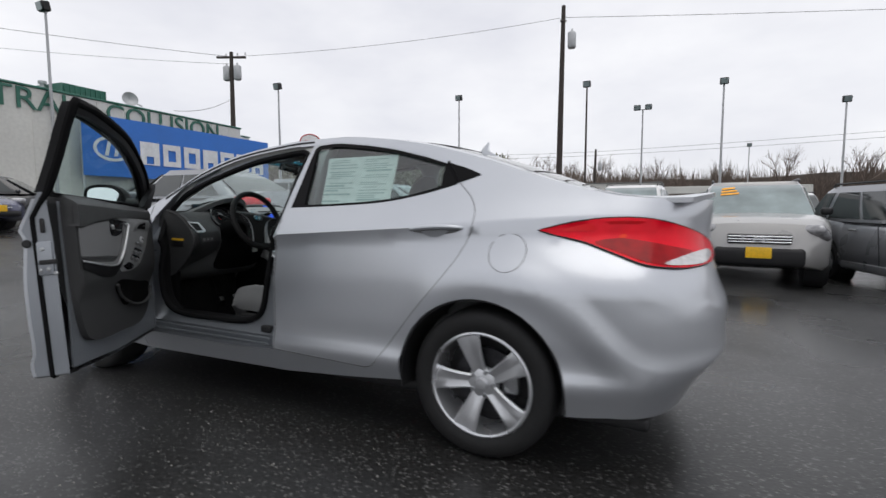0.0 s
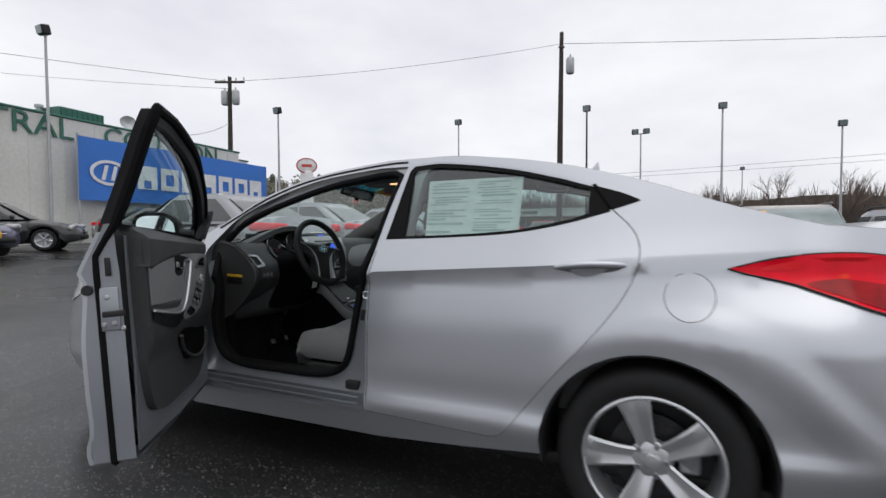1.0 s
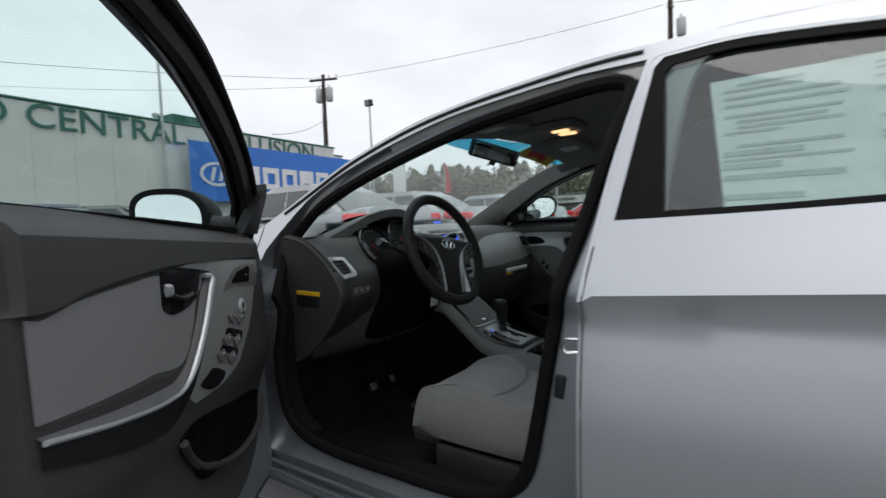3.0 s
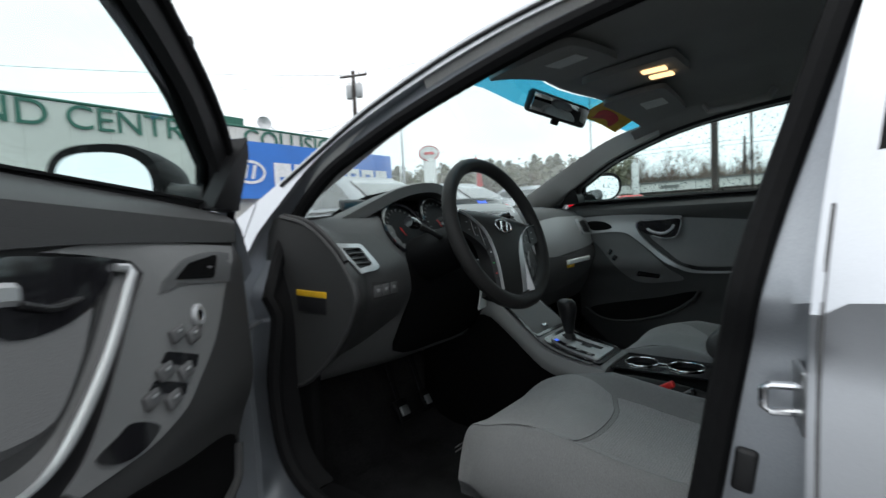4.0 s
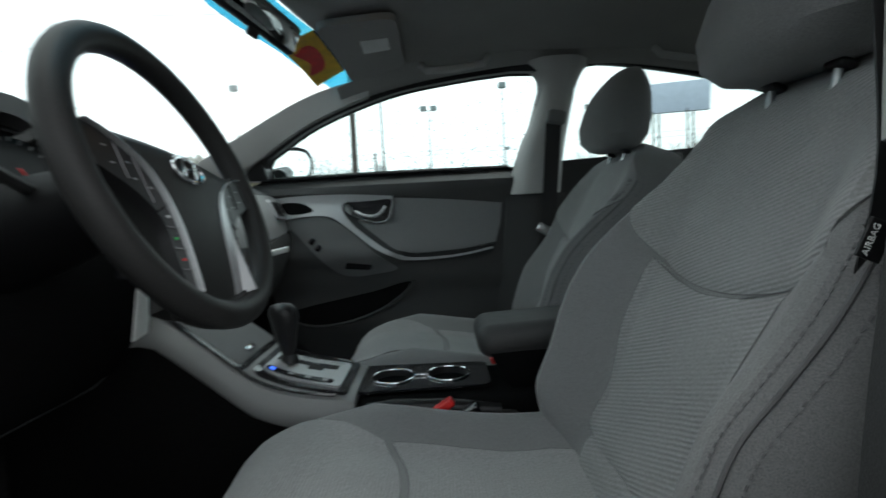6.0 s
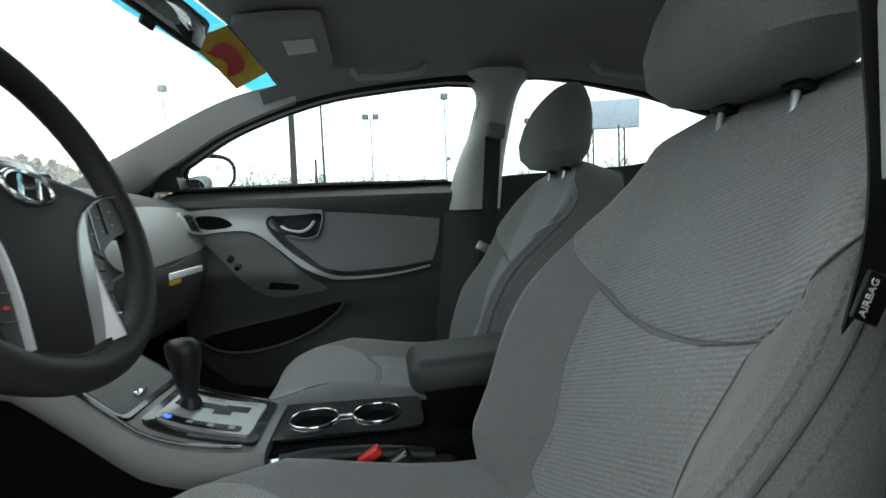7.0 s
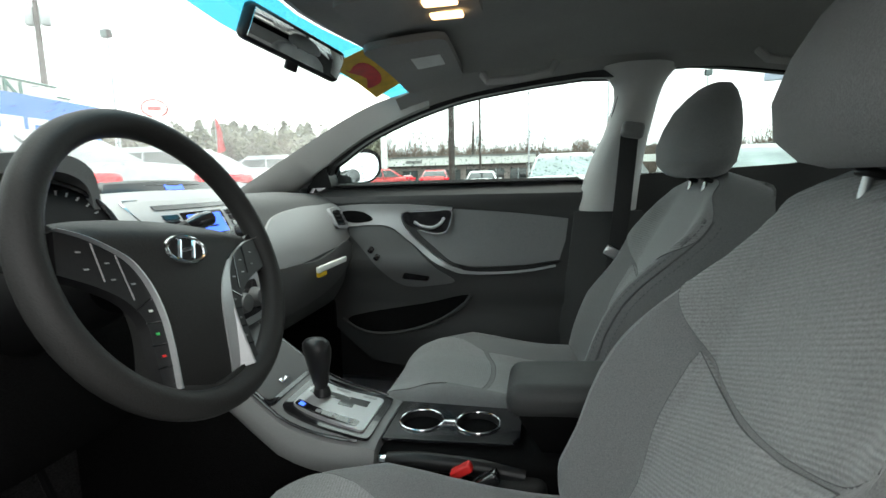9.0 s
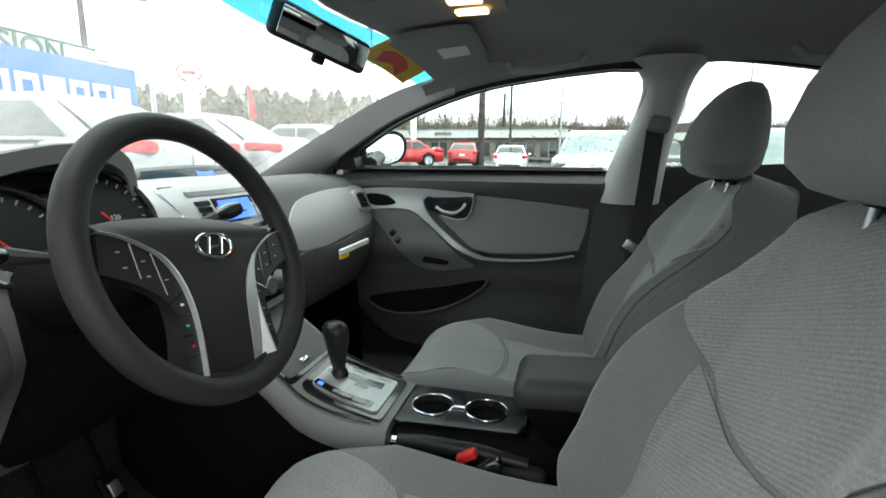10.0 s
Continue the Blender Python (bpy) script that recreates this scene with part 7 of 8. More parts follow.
lampbox = part("overhead_console", sheet(rounded([(-.27, -.09), (-.03, -.09), (-.03, .09), (-.27, .09)], .02), lambda x, yy: roof_at(x, yy, -.016), .04, .02, (), (0, 0, 1)), HEADLINER, car, "grey overhead lamp console")
for y in (-.035, .035):
    part("map_lamp", block((.062, .026, .008), Matrix.Translation(roof_at(-.095, y + .01, -.020)), .004), LAMP_ON, lampbox, "lit warm map lamp")
for y, x in ((.515, .02), (.52, .72), (-.52, .72)):
    part("grab_handle", tube([roof_at(x - .10, y, 0), roof_at(x - .085, y - math.copysign(.02, y), -.028), roof_at(x, y - math.copysign(.025, y), -.036), roof_at(x + .085, y - math.copysign(.02, y), -.028), roof_at(x + .10, y, 0)], .011, 8), PILLAR_TRIM, car, "grey folding grab handle")
MIR = pose(-.385, .01, 1.325) @ pose(0, 0, 0, 0, 0, -21) @ pose(0, 0, 0, 0, 20, 0) @ pose(0, 0, 0, -10, 0, 0)
rm = part("inner_mirror", block((.028, .25, .066), MIR, .022, 4), BLACK_TRIM, car, "black interior mirror")
part("mirror_face", block((.002, .232, .050), MIR @ Matrix.Translation((.0142, 0, 0)), .001), MIRROR_GLASS, rm)
part("mirror_stem", tube([MIR @ Vector((-.01, 0, .01)), Vector((-.43, .01, 1.34)), Vector(top(-.45, 0, -.012))], [.008, .010, .016], 8), BLACK_TRIM, rm)
part("mirror_tab", block((.01, .03, .02), MIR @ Matrix.Translation((.004, 0, -.038)), .004), BLACK_TRIM, rm)
# ---------------- the car park ----------------
SLOPE = 0.03


def ground_z(x, y):
    """The lot rises gently towards the building."""
    xx = min(max(x, -30.0), 14.0) - 1.35
    fade = 1 - math.exp(-(max(0.0, abs(xx + 1.35) - 2.0) / 2.0) ** 2) if abs(xx + 1.35) > 2.0 else 0.0
    dip = .13 * ease(3, 7, y) * ease(1.0, 2.5, x) * (1 - ease(11, 16, y))
    bank = 0.065 * ease(-3.3, -4.6, x) * (1 - ease(-9.2, -11.5, x)) * ease(1.4, 2.8, y) * (1 - ease(12.5, 15.5, y))
    return -SLOPE * xx * fade - dip + bank


ASPHALT = material("wet_asphalt", (0.018, 0.0182, 0.0182), rough=0.31, vary=0.45, grain=55, coarse=.45, stain=.3, bump=.38, rough_vary=.14, spec=.42)
n_, l_ = ASPHALT.node_tree.nodes, ASPHALT.node_tree.links
vor = n_.new("ShaderNodeTexVoronoi")
vor.inputs["Scale"].default_value = 110
tcn = n_.new("ShaderNodeTexCoord")
l_.new(tcn.outputs["Object"], vor.inputs["Vector"])
pick = n_.new("ShaderNodeValToRGB")
pick.color_ramp.elements[0].position, pick.color_ramp.elements[0].color = .90, (0, 0, 0, 1)
pick.color_ramp.elements[1].position, pick.color_ramp.elements[1].color = .97, (.10, .10, .097, 1)
sepc = n_.new("ShaderNodeSeparateColor")
l_.new(vor.outputs["Color"], sepc.inputs[0])
l_.new(sepc.outputs[0], pick.inputs[0])
addc = n_.new("ShaderNodeVectorMath")
addc.operation = "ADD"
pb = n_["Principled BSDF"]
l_.new(pb.inputs["Base Color"].links[0].from_socket, addc.inputs[0])
l_.new(pick.outputs[0], addc.inputs[1])
l_.new(addc.outputs[0], pb.inputs["Base Color"])

cuts = sorted(set([-600, -200, -80, -45, 30, 60, 150, 400, 900] + list(range(-36, 24, 2)) + [-5, -4.5, -3.5, -3, -2.5, 2.5, 3, 3.5, 1.0, 1.5]))
gb = bmesh.new()
yy = [-600, -100, -30, -10, -5, 0, 3, 4, 5, 6, 7, 9, 11, 12, 13, 14, 15, 16, 20, 40, 80, 200, 900]
gv = [[gb.verts.new((x, y, ground_z(x, y))) for x in cuts] for y in yy]
for i in range(len(yy) - 1):
    for j in range(len(cuts) - 1):
        gb.faces.new([gv[i][j], gv[i][j + 1], gv[i + 1][j + 1], gv[i + 1][j]])
part("ground", gb, ASPHALT, kind="structure", label="wet dark asphalt car park")

# loose chips on the asphalt near the car
rnd = random.Random(4)
gb = bmesh.new()
for i in range(1500):
    x, y = rnd.uniform(-1.5, 4.0), rnd.uniform(-2.6, -.3)
    if y > -.95 and x < 2.3:
        y = rnd.uniform(-2.4, -1.0)
    r = rnd.choice((.0018, .0025, .003, .0035, .005))
    m = pose(x, y, ground_z(x, y) + r * .3, rnd.uniform(0, 90), rnd.uniform(0, 90), rnd.uniform(0, 360))
    vs = [gb.verts.new(m @ Vector(p)) for p in ((r, 0, 0), (-r, 0, 0), (0, r * .8, 0), (0, -r * .8, 0), (0, 0, r * .7), (0, 0, -r * .7))]
    for a, b, c in ((0, 2, 4), (2, 1, 4), (1, 3, 4), (3, 0, 4), (2, 0, 5), (1, 2, 5), (3, 1, 5), (0, 3, 5)):
        gb.faces.new([vs[a], vs[b], vs[c]])
part("gravel", gb, material("pale_stone_chips", (.30, .29, .27), rough=.8, vary=.3, grain=20), kind="stuff", label="scattered pale stone chips", fix=False, category="gravel")

# ---------------- other vehicles ----------------
CAR_GLASS = material("far_car_window", (.035, .042, .042), rough=.08, vary=.2, grain=2, coat=.6)
CAR_GLASS_PALE = material("pale_reflecting_window", (.20, .25, .25), rough=.10, vary=.2, grain=2, coat=.6)
PLATE = material("yellow_dealer_plate", (.85, .50, .02), rough=.4)
ORANGE = material("orange_window_paint", (.95, .42, .02), rough=.6)


def car_paint(name, rgb, metal=.4):
    return material(name, rgb, rough=.32, metal=metal, vary=.05, grain=300, coat=1.0, stain=.03)




def vehicle(kind, paint, label, x, y, turn, plate=False, sticker=False, glassy=None, category="car"):
    """A parked vehicle: nose towards its own -x."""
    suv = kind == "suv"
    L, W, H = (4.68, 1.88, 1.65) if suv else (4.55, 1.80, 1.44)
    r = .365 if suv else .32
    fa, ra = -L / 2 + .88, L / 2 - .95
    sill = .27 if suv else .20
    belt = 1.06 if suv else .93
    root = thing("suv_car" if suv else "sedan_car", label, category, "", (x, y, ground_z(x, y)), turn)
    glassy = glassy or CAR_GLASS
    line = [(-L / 2, .62), (-L / 2 + .06, .78), (-L / 2 + .25, belt - .17), (-L / 2 + .6, belt - .10), (-L / 2 + 1.1, belt - .03), (0, belt + .02), (L / 2 - .7, belt + .06), (L / 2 - .25, belt + .05 + (.02 if suv else .06)), (L / 2 - .04, belt - .05), (L / 2, .75)]
    if suv:
        line = [(-L / 2, .60), (-L / 2 + .05, .78), (-L / 2 + .14, .90), (-L / 2 + .32, .985), (-L / 2 + .7, 1.045), (-L / 2 + 1.15, 1.085), (0, belt + .02), (L / 2 - .7, belt + .06), (L / 2 - .25, belt + .07), (L / 2 - .04, belt - .05), (L / 2, .75)]
    wide = [(-L / 2, W * .27), (-L / 2 + .06, W * .36), (-L / 2 + .2, W * .435), (-L / 2 + .4, W * .475), (-L / 2 + .9, W * .5), (L / 2 - .9, W * .5), (L / 2 - .3, W * .47), (L / 2 - .05, W * .42), (L / 2, W * .37)]
    rings = []
    for xx in sorted(set(list(np.linspace(-L / 2, L / 2, 24)) + [c + r * 1.13 * math.cos(a) for c in (fa, ra) for a in np.linspace(0, math.pi, 15)])):
        b = sill + (.12 * max(0, (abs(xx) - L / 2 + .5) / .5) ** 2)
        for c in (fa, ra):
            d = abs(xx - c)
            if d < r * 1.13:
                b = max(b, r + math.sqrt(max(0, (r * 1.13) ** 2 - d * d)))
        t, w = curve_at(line, xx), curve_at(wide, xx)
        b = min(b, t - .08)
        hgt = t - b
        ring = [(w * .90, b), (w * .985, b + hgt * .12), (w, b + hgt * .45), (w * .985, b + hgt * .66), (w * .945, b + hgt * .84), (w * .87, b + hgt * .95), (w * .76, t - .004), (w * .45, t + .014), (0, t + .022)]
        rings.append([(xx, yv, zv) for yv, zv in ring] + [(xx, -yv, zv) for yv, zv in reversed(ring[:-1])])
    part("body", loft(rings), paint, root)
    # cabin
    x0, x1, t0, t1 = (-L * .20, L * .475, -L * .015, L * .40) if suv else (-L * .24, L * .37, -L * .07, L * .19)
    zb = belt - .01

    def fx(t):
        return x0 + (t0 - x0) * (t ** .92)

    def bx(t):
        return x1 + (t1 - x1) * (t ** (1.15 if not suv else 1.3))

    def cw(t):
        return W * .468 - W * (.075 if suv else .105) * t ** 1.15

    def cz(t):
        return zb + (H - .03 - zb) * t
    rings = []
    for t in (0, .2, .4, .6, .8, .92, .985, 1.0):
        k = 1.0 if t < .9 else 1 - 1.6 * (t - .9) ** 1.4
        a, b, w = fx(t), bx(t), cw(t) * k
        m_, ln = (a + b) / 2, (b - a) / 2 * k
        z = cz(t) + (.03 if t == 1 else .012 if t > .95 else 0)
        rings.append([(m_ + ln * math.copysign(abs(math.cos(q)) ** .28, math.cos(q)), w * math.copysign(abs(math.sin(q)) ** .28, math.sin(q)), z) for q in (2 * math.pi * (i + .5) / 36 for i in range(36))])
    part("cabin", loft(rings), paint, root)
    part("windscreen", sheet([(-.92, .04), (.92, .04), (.90, .93), (-.90, .93)], lambda p, t: (fx(t) - .012 - .02 * (1 - p * p), p * cw(t), cz(t)), .2, .01, (), (1, 0, 0)), glassy, root)
    part("rear_window", sheet([(-.88, .25 if suv else .10), (.88, .25 if suv else .10), (.84, .9), (-.84, .9)], lambda p, t: (bx(t) + .012, p * cw(t), cz(t)), .2, .01, (), (-1, 0, 0)), glassy, root)
    for s in (-1, 1):
        spans = ((.10, .43), (.46, .74), (.77, .92)) if suv else ((.12, .50), (.53, .88))
        for i, (a, b) in enumerate(spans):
            part("side_window", sheet([(a + (.03 if i == 0 else 0), .10), (b, .10), (b - (0.03 if i else 0), .86), (a + (.02 if i == 0 else 0), .86)],
                                      lambda p, t: (fx(t) + (bx(t) - fx(t)) * p, s * (cw(t) + .008), cz(t)), .2, .012, (), (0, -s, 0)), glassy, root)
        part("door_mirror", block((.10, .17, .12), pose(x0 + .38, s * (W * .5 + .07), belt + .06), .04), BLACK_TRIM if suv else paint, root)
        part("head_lamp", block((.30, .32, .15), pose(-L / 2 + .245, s * W * .365, belt - .235, 0, 34, s * 36), .07, 4), HEAD_LENS, root)
        part("tail_lamp", block((.16, .16, .34), pose(L / 2 - .10, s * W * .385, belt - .10, 0, 0, s * -25), .05) if suv else block((.62, .16, .14), pose(L / 2 - .30, s * W * .425, belt - .07, 0, 3, s * -17), .05), RED_LENS, root)
        for i, hx_ in enumerate((-.32, .62)):
            part("door_handle", block((.18, .03, .03), pose(hx_, s * (W * .5), belt - .13), .012), paint if not suv else SILVER_TRIM, root)
        part("door_line", tube([(-.05 + .02 * k, s * (W * .5 + .001) * (1 - .0 * k), sill + .14 + (belt - sill - .2) * k / 4) for k in range(5)], .006, 5), RUBBER, root)
        if suv:
            part("roof_rail", tube([(t0 + .15, s * W * .36, H + .0), (t0 + .25, s * W * .36, H + .045), (t1 - .3, s * W * .36, H + .045), (t1 - .2, s * W * .36, H)], .018, 6), BLACK_TRIM, root)
            part("side_cladding", block((1.9, .04, .12), pose(-.1, s * W * .495, .36), .015), paint, root)
    gz = belt - .33
    grl = part("grille", block((.10, .80 if suv else .62, .15 if suv else .09), pose(-L / 2 + .05, 0, gz, 0, 12, 0), .03), GLOSS_BLACK, root, "chrome-barred black grille")
    for i in range(3 if suv else 1):
        part("grille_bar", block((.03, .78 if suv else .58, .018), pose(-L / 2 - .01, 0, gz - .04 + .04 * i, 0, 12, 0), .006), CHROME, grl)
    part("badge", tube([(-L / 2 - .02, .07 * math.cos(a), gz + .035 * math.sin(a)) for a in np.linspace(0, 2 * math.pi, 17)[:-1]], .010, 6, True), CHROME, grl)
    part("lower_intake", block((.22, W * (.60 if suv else .60), .27 if suv else .16), pose(-L / 2 + .075, 0, .475 if suv else .40), .06), BLACK_TRIM, root)
    part("rear_bumper_pad", block((.06, W * .6, .12), pose(L / 2 - .01, 0, .42), .03), BLACK_TRIM, root)
    part("underside", block((L * .9, W * .8, .1), pose(0, 0, sill + .08), .03), RUBBER, root)
    if plate:
        pl = part("front_plate", block((.012, .32, .16), pose(-L / 2 - .035, 0, .54), .006), PLATE, root, "yellow dealer plate")
        for i in range(2):
            part("plate_print", block((.006, .22, .018), pose(-L / 2 - .036, 0, .56 - .045 * i), .002), GLOSS_BLACK, pl)
    part("rear_plate", block((.012, .32, .14), pose(L / 2 + .012, 0, belt - .22), .006), PLATE if plate else PAPER, root)
    if sticker:
        for i in range(3):
            part("price_marking", sheet([(.30 + .05 * i, .66 + .09 * i), (.66, .62 + .09 * i), (.67, .67 + .09 * i), (.31 + .05 * i, .71 + .09 * i)], lambda p, t: (fx(t) - .045, p * cw(t), cz(t)), .05, .003, (), (1, 0, 0)), ORANGE, root, "orange painted price marking")
    for c in (fa, ra):
        for s in (-1, 1):
            m = Matrix.Translation((c, s * (W / 2 - .125), r)) @ pose(0, 0, 0, 90 if s < 0 else -90, 0, 0)
            whl = part("wheel", lathe([(r * .60, -.10), (r * .95, -.10), (r, -.07), (r, .07), (r * .95, .10), (r * .78, .108), (r * .68, .09)], 28, m), TYRE, root)
            rim = part("rim", lathe([(r * .68, .092), (r * .70, .10), (r * .64, .092), (r * .60, .03), (.02, .02)], 28, m), ALLOY, whl)
            for q in range(5):
                a = radians(72 * q + 20)
                ca, sa = math.cos(a), math.sin(a)
                part("spoke", loft([[m @ Vector((rr * ca - ww * sa, rr * sa + ww * ca, hh)) for ww, hh in ((-wd, .075), (-wd * .5, .092), (wd * .5, .092), (wd, .075))] for rr, wd in ((.03, .03), (r * .64, .045))]), ALLOY, rim)
            part("wheel_well", lathe([(r * 1.10, .05), (r * 1.12, -.2), (.02, -.22)], 20, m), RUBBER, root)
    return root


GREY_PAINT = car_paint("warm_grey_paint", (.34, .335, .325))
SILVER2 = car_paint("light_silver_paint", (.27, .28, .30), .5)
BLACK_PAINT = car_paint("black_paint", (.010, .010, .012), .0)
BLUE_PAINT = car_paint("violet_blue_paint", (.055, .06, .12), .3)
WHITE_PAINT = car_paint("white_paint", (.75, .75, .74), .0)
RED_PAINT = car_paint("red_paint", (.50, .012, .014), .1)
vehicle("suv", GREY_PAINT, "grey off-roader facing the camera with an orange price on its windscreen", 3.25, 8.0, 86, plate=True, sticker=True, glassy=CAR_GLASS_PALE, category="suv")
vehicle("suv", SILVER2, "silver off-roader with black mirrors beside the grey one", 5.62, 6.95, 106, category="suv")
vehicle("suv", WHITE_PAINT, "white people carrier facing the silver sedan", .75, 12.2, 86, glassy=CAR_GLASS_PALE, category="van")
vehicle("sedan", SILVER2, "silver sedan with a window sticker parked ahead", -6.3, 3.95, 2)
vehicle("sedan", SILVER2, "silver sedan parked beside another silver one", -6.9, 7.2, 3)
vehicle("sedan", SILVER2, "silver sedan at the end of the row", -6.6, 10.6, 3)
vehicle("sedan", BLACK_PAINT, "black sedan parked before the white building", -17.0, 5.1, 233)
vehicle("sedan", BLUE_PAINT, "violet blue sedan with a yellow plate", -15.35, 2.95, 194.5, plate=True)
vehicle("sedan", BLACK_PAINT, "black sedan beside the building", -17.0, 10.6, -112)
vehicle("sedan", RED_PAINT, "red sedan parked on the far side", -9.2, 26.5, 30)
vehicle("sedan", RED_PAINT, "red sedan seen from behind on the far side", -6.3, 30.0, -82)
vehicle("sedan", WHITE_PAINT, "white sedan seen from behind on the far side", -2.95, 26.5, -86)
vehicle("suv", WHITE_PAINT, "white off-roader on the far side", 5.6, 19.0, 88, category="suv")
vehicle("suv", BLACK_PAINT, "black off-roader behind the silver one", 3.6, 21.0, 95, category="suv")
vehicle("sedan", WHITE_PAINT, "white sedan behind the off-roaders", 8.0, 15.5, 88)
vehicle("suv", SILVER2, "silver off-roader far along the row", 11.5, 17.5, 92, category="suv")
for i, (xv, yv, pv) in enumerate(((-13, 27, SILVER2), (-16.5, 27.5, WHITE_PAINT), (-20, 28, BLACK_PAINT), (1.2, 28, SILVER2), (14.5, 24, WHITE_PAINT))):
    vehicle("sedan", pv, ("silver", "white", "black", "silver", "white")[i] + " sedan in the far row of the car park", xv, yv, -84 + 5 * i)

# ---------------- body shop with its sign and banner ----------------
WALL_PAINT = material("cream_painted_metal", (.66, .66, .62), rough=.6, vary=.06, grain=8, coarse=.4, stain=.08)
GREEN = material("dark_green_metal", (.03, .14, .10), rough=.5, vary=.1, grain=20)
BANNER_BLUE = material("blue_banner_cloth", (.045, .19, .62), rough=.7, vary=.06, grain=20, coarse=.6, stain=.08)
BANNER_WHITE = material("white_banner_print", (.74, .76, .78), rough=.7)
POLE_GREY = material("galvanised_pole", (.45, .46, .47), rough=.5, metal=.4)
POLE_WOOD = material("dark_tarred_wood", (.055, .045, .04), rough=.9, vary=.25, grain=30, bump=.4)
WIRE = material("dark_cable", (.02, .02, .02), rough=.6)
WALL_M = Matrix.Translation((-19.3, 0, 0)) @ Matrix.Rotation(math.atan2(18.8, -1.9), 4, "Z")
# local x runs along the wall, local -y faces the car park
bld = thing("body_shop_building", "cream metal body shop with green sign letters", "building")
bld.matrix_basis = WALL_M


def wall_block(a, b, z0, z1, y0, y1, bev=.02):
    return block((b - a, y1 - y0, z1 - z0), pose((a + b) / 2, (y0 + y1) / 2, (z0 + z1) / 2), bev, 1)


part("wall", wall_block(-26, 18.4, .2, 5.55, 0, 9), WALL_PAINT, bld)
part("wall_end", wall_block(18.405, 19.1, .2, 5.15, .003, 9), WALL_PAINT, bld)
part("roof_edge", wall_block(-26.1, 18.45, 5.553, 5.64, -.05, 9), GREEN, bld)
part("roof_edge", wall_block(18.46, 19.15, 5.153, 5.22, -.05, 9), GREEN, bld)
for i in range(36):
    part("wall_rib", wall_block(-25.9 + 1.24 * i, -25.87 + 1.24 * i, .3, 5.5, -.022, .01, .004), WALL_PAINT, bld)
for word, a, b in (("AND", .45, 3.28), ("CENTRAL", 3.79, 9.20), ("COLLISION", 10.46, 16.68)):
    lt = letters(word, 1.0, Matrix(), GREEN, bld, .02, "sign_letters")
    me = lt.data
    co = np.array([v.co[:] for v in me.vertices])
    lo, hi = co.min(0), co.max(0)
    for v in me.vertices:
        q = v.co
        v.co = (a + (q.x - lo[0]) / (hi[0] - lo[0]) * (b - a), -.05 + q.z, 4.72 + (q.y - lo[1]) / (hi[1] - lo[1]) * .80)
gable = part("roof_gable", wall_block(9.7, 11.6, 5.6, 6.35, 1.5, 4, .02), GREEN, bld, "green ribbed roof box")
for i in range(9):
    part("gable_rib", wall_block(9.78 + .22 * i, 9.82 + .22 * i, 5.6, 6.33, 1.46, 1.5, .004), GREEN, gable)
part("vent_pipe", lathe([(.10, 0), (.10, .5), (.16, .5), (.16, .62), (.0, .66)], 14, pose(9.5, 2.4, 5.8)), POLE_GREY, bld)
dish = part("satellite_dish", lathe([(0, 0), (.15, .03), (.28, .10), (.33, .15), (.30, .12), (.0, .01)], 24, pose(12.2, .8, 6.05, 78, 0, -25)), POLE_GREY, bld)
part("dish_mast", tube([(12.2, .8, 5.6), (12.2, .8, 6.05), (12.75, .7, 5.85)], .03, 6), POLE_GREY, dish)
# banner on a frame in front of the wall
ban = thing("banner", "long blue banner with white block print on a steel frame", "banner")
ban.matrix_basis = WALL_M
part("cloth", sheet([(8.95, 2.36), (19.95, 2.36), (19.95, 4.92), (8.95, 4.86)], lambda u, z: (u, -.62 + .03 * math.sin(u * 1.7) * math.sin(z), z), .35, .01, (), (0, 1, 0)), BANNER_BLUE, ban)
part("oval_mark", ring_band([(10.18 + .82 * math.cos(a), 3.52 + .52 * math.sin(a)) for a in np.linspace(0, 2 * math.pi, 33)[:-1]], [(10.18 + .68 * math.cos(a), 3.52 + .40 * math.sin(a)) for a in np.linspace(0, 2 * math.pi, 33)[:-1]],
                            lambda u, z: (u, -.66, z), (0, 1, 0), .01, .2), BANNER_WHITE, ban)
for a in (9.98, 10.38):
    part("mark_bar", slab([(-.16, -.30), (.0, -.30), (.16, .30), (.0, .30)], .01, pose(a, -.655, 3.52, 90, 0, 0)), BANNER_WHITE, ban)
for i in range(7):
    a0, a1 = 11.45 + 1.17 * i, 12.42 + 1.17 * i
    part("print_block", ring_band([(a0, 2.98), (a1, 2.98), (a1, 4.0), (a0, 4.0)], [(a0 + .27, 3.22), (a1 - .27, 3.22), (a1 - .27, 3.74), (a0 + .27, 3.74)] if i % 3 else [(a0 + .3, 3.02), (a1 - .3, 3.02), (a1 - .3, 3.36), (a0 + .3, 3.36)],
                                  lambda u, z: (u, -.665, z), (0, 1, 0), .012, .3), BANNER_WHITE, ban, "white block of the banner's print")
for a in (9.0, 12.7, 16.4, 19.9):
    part("frame_post", tube([(a, -.55, .3), (a, -.55, 4.95)], .05, 8), POLE_GREY, ban)

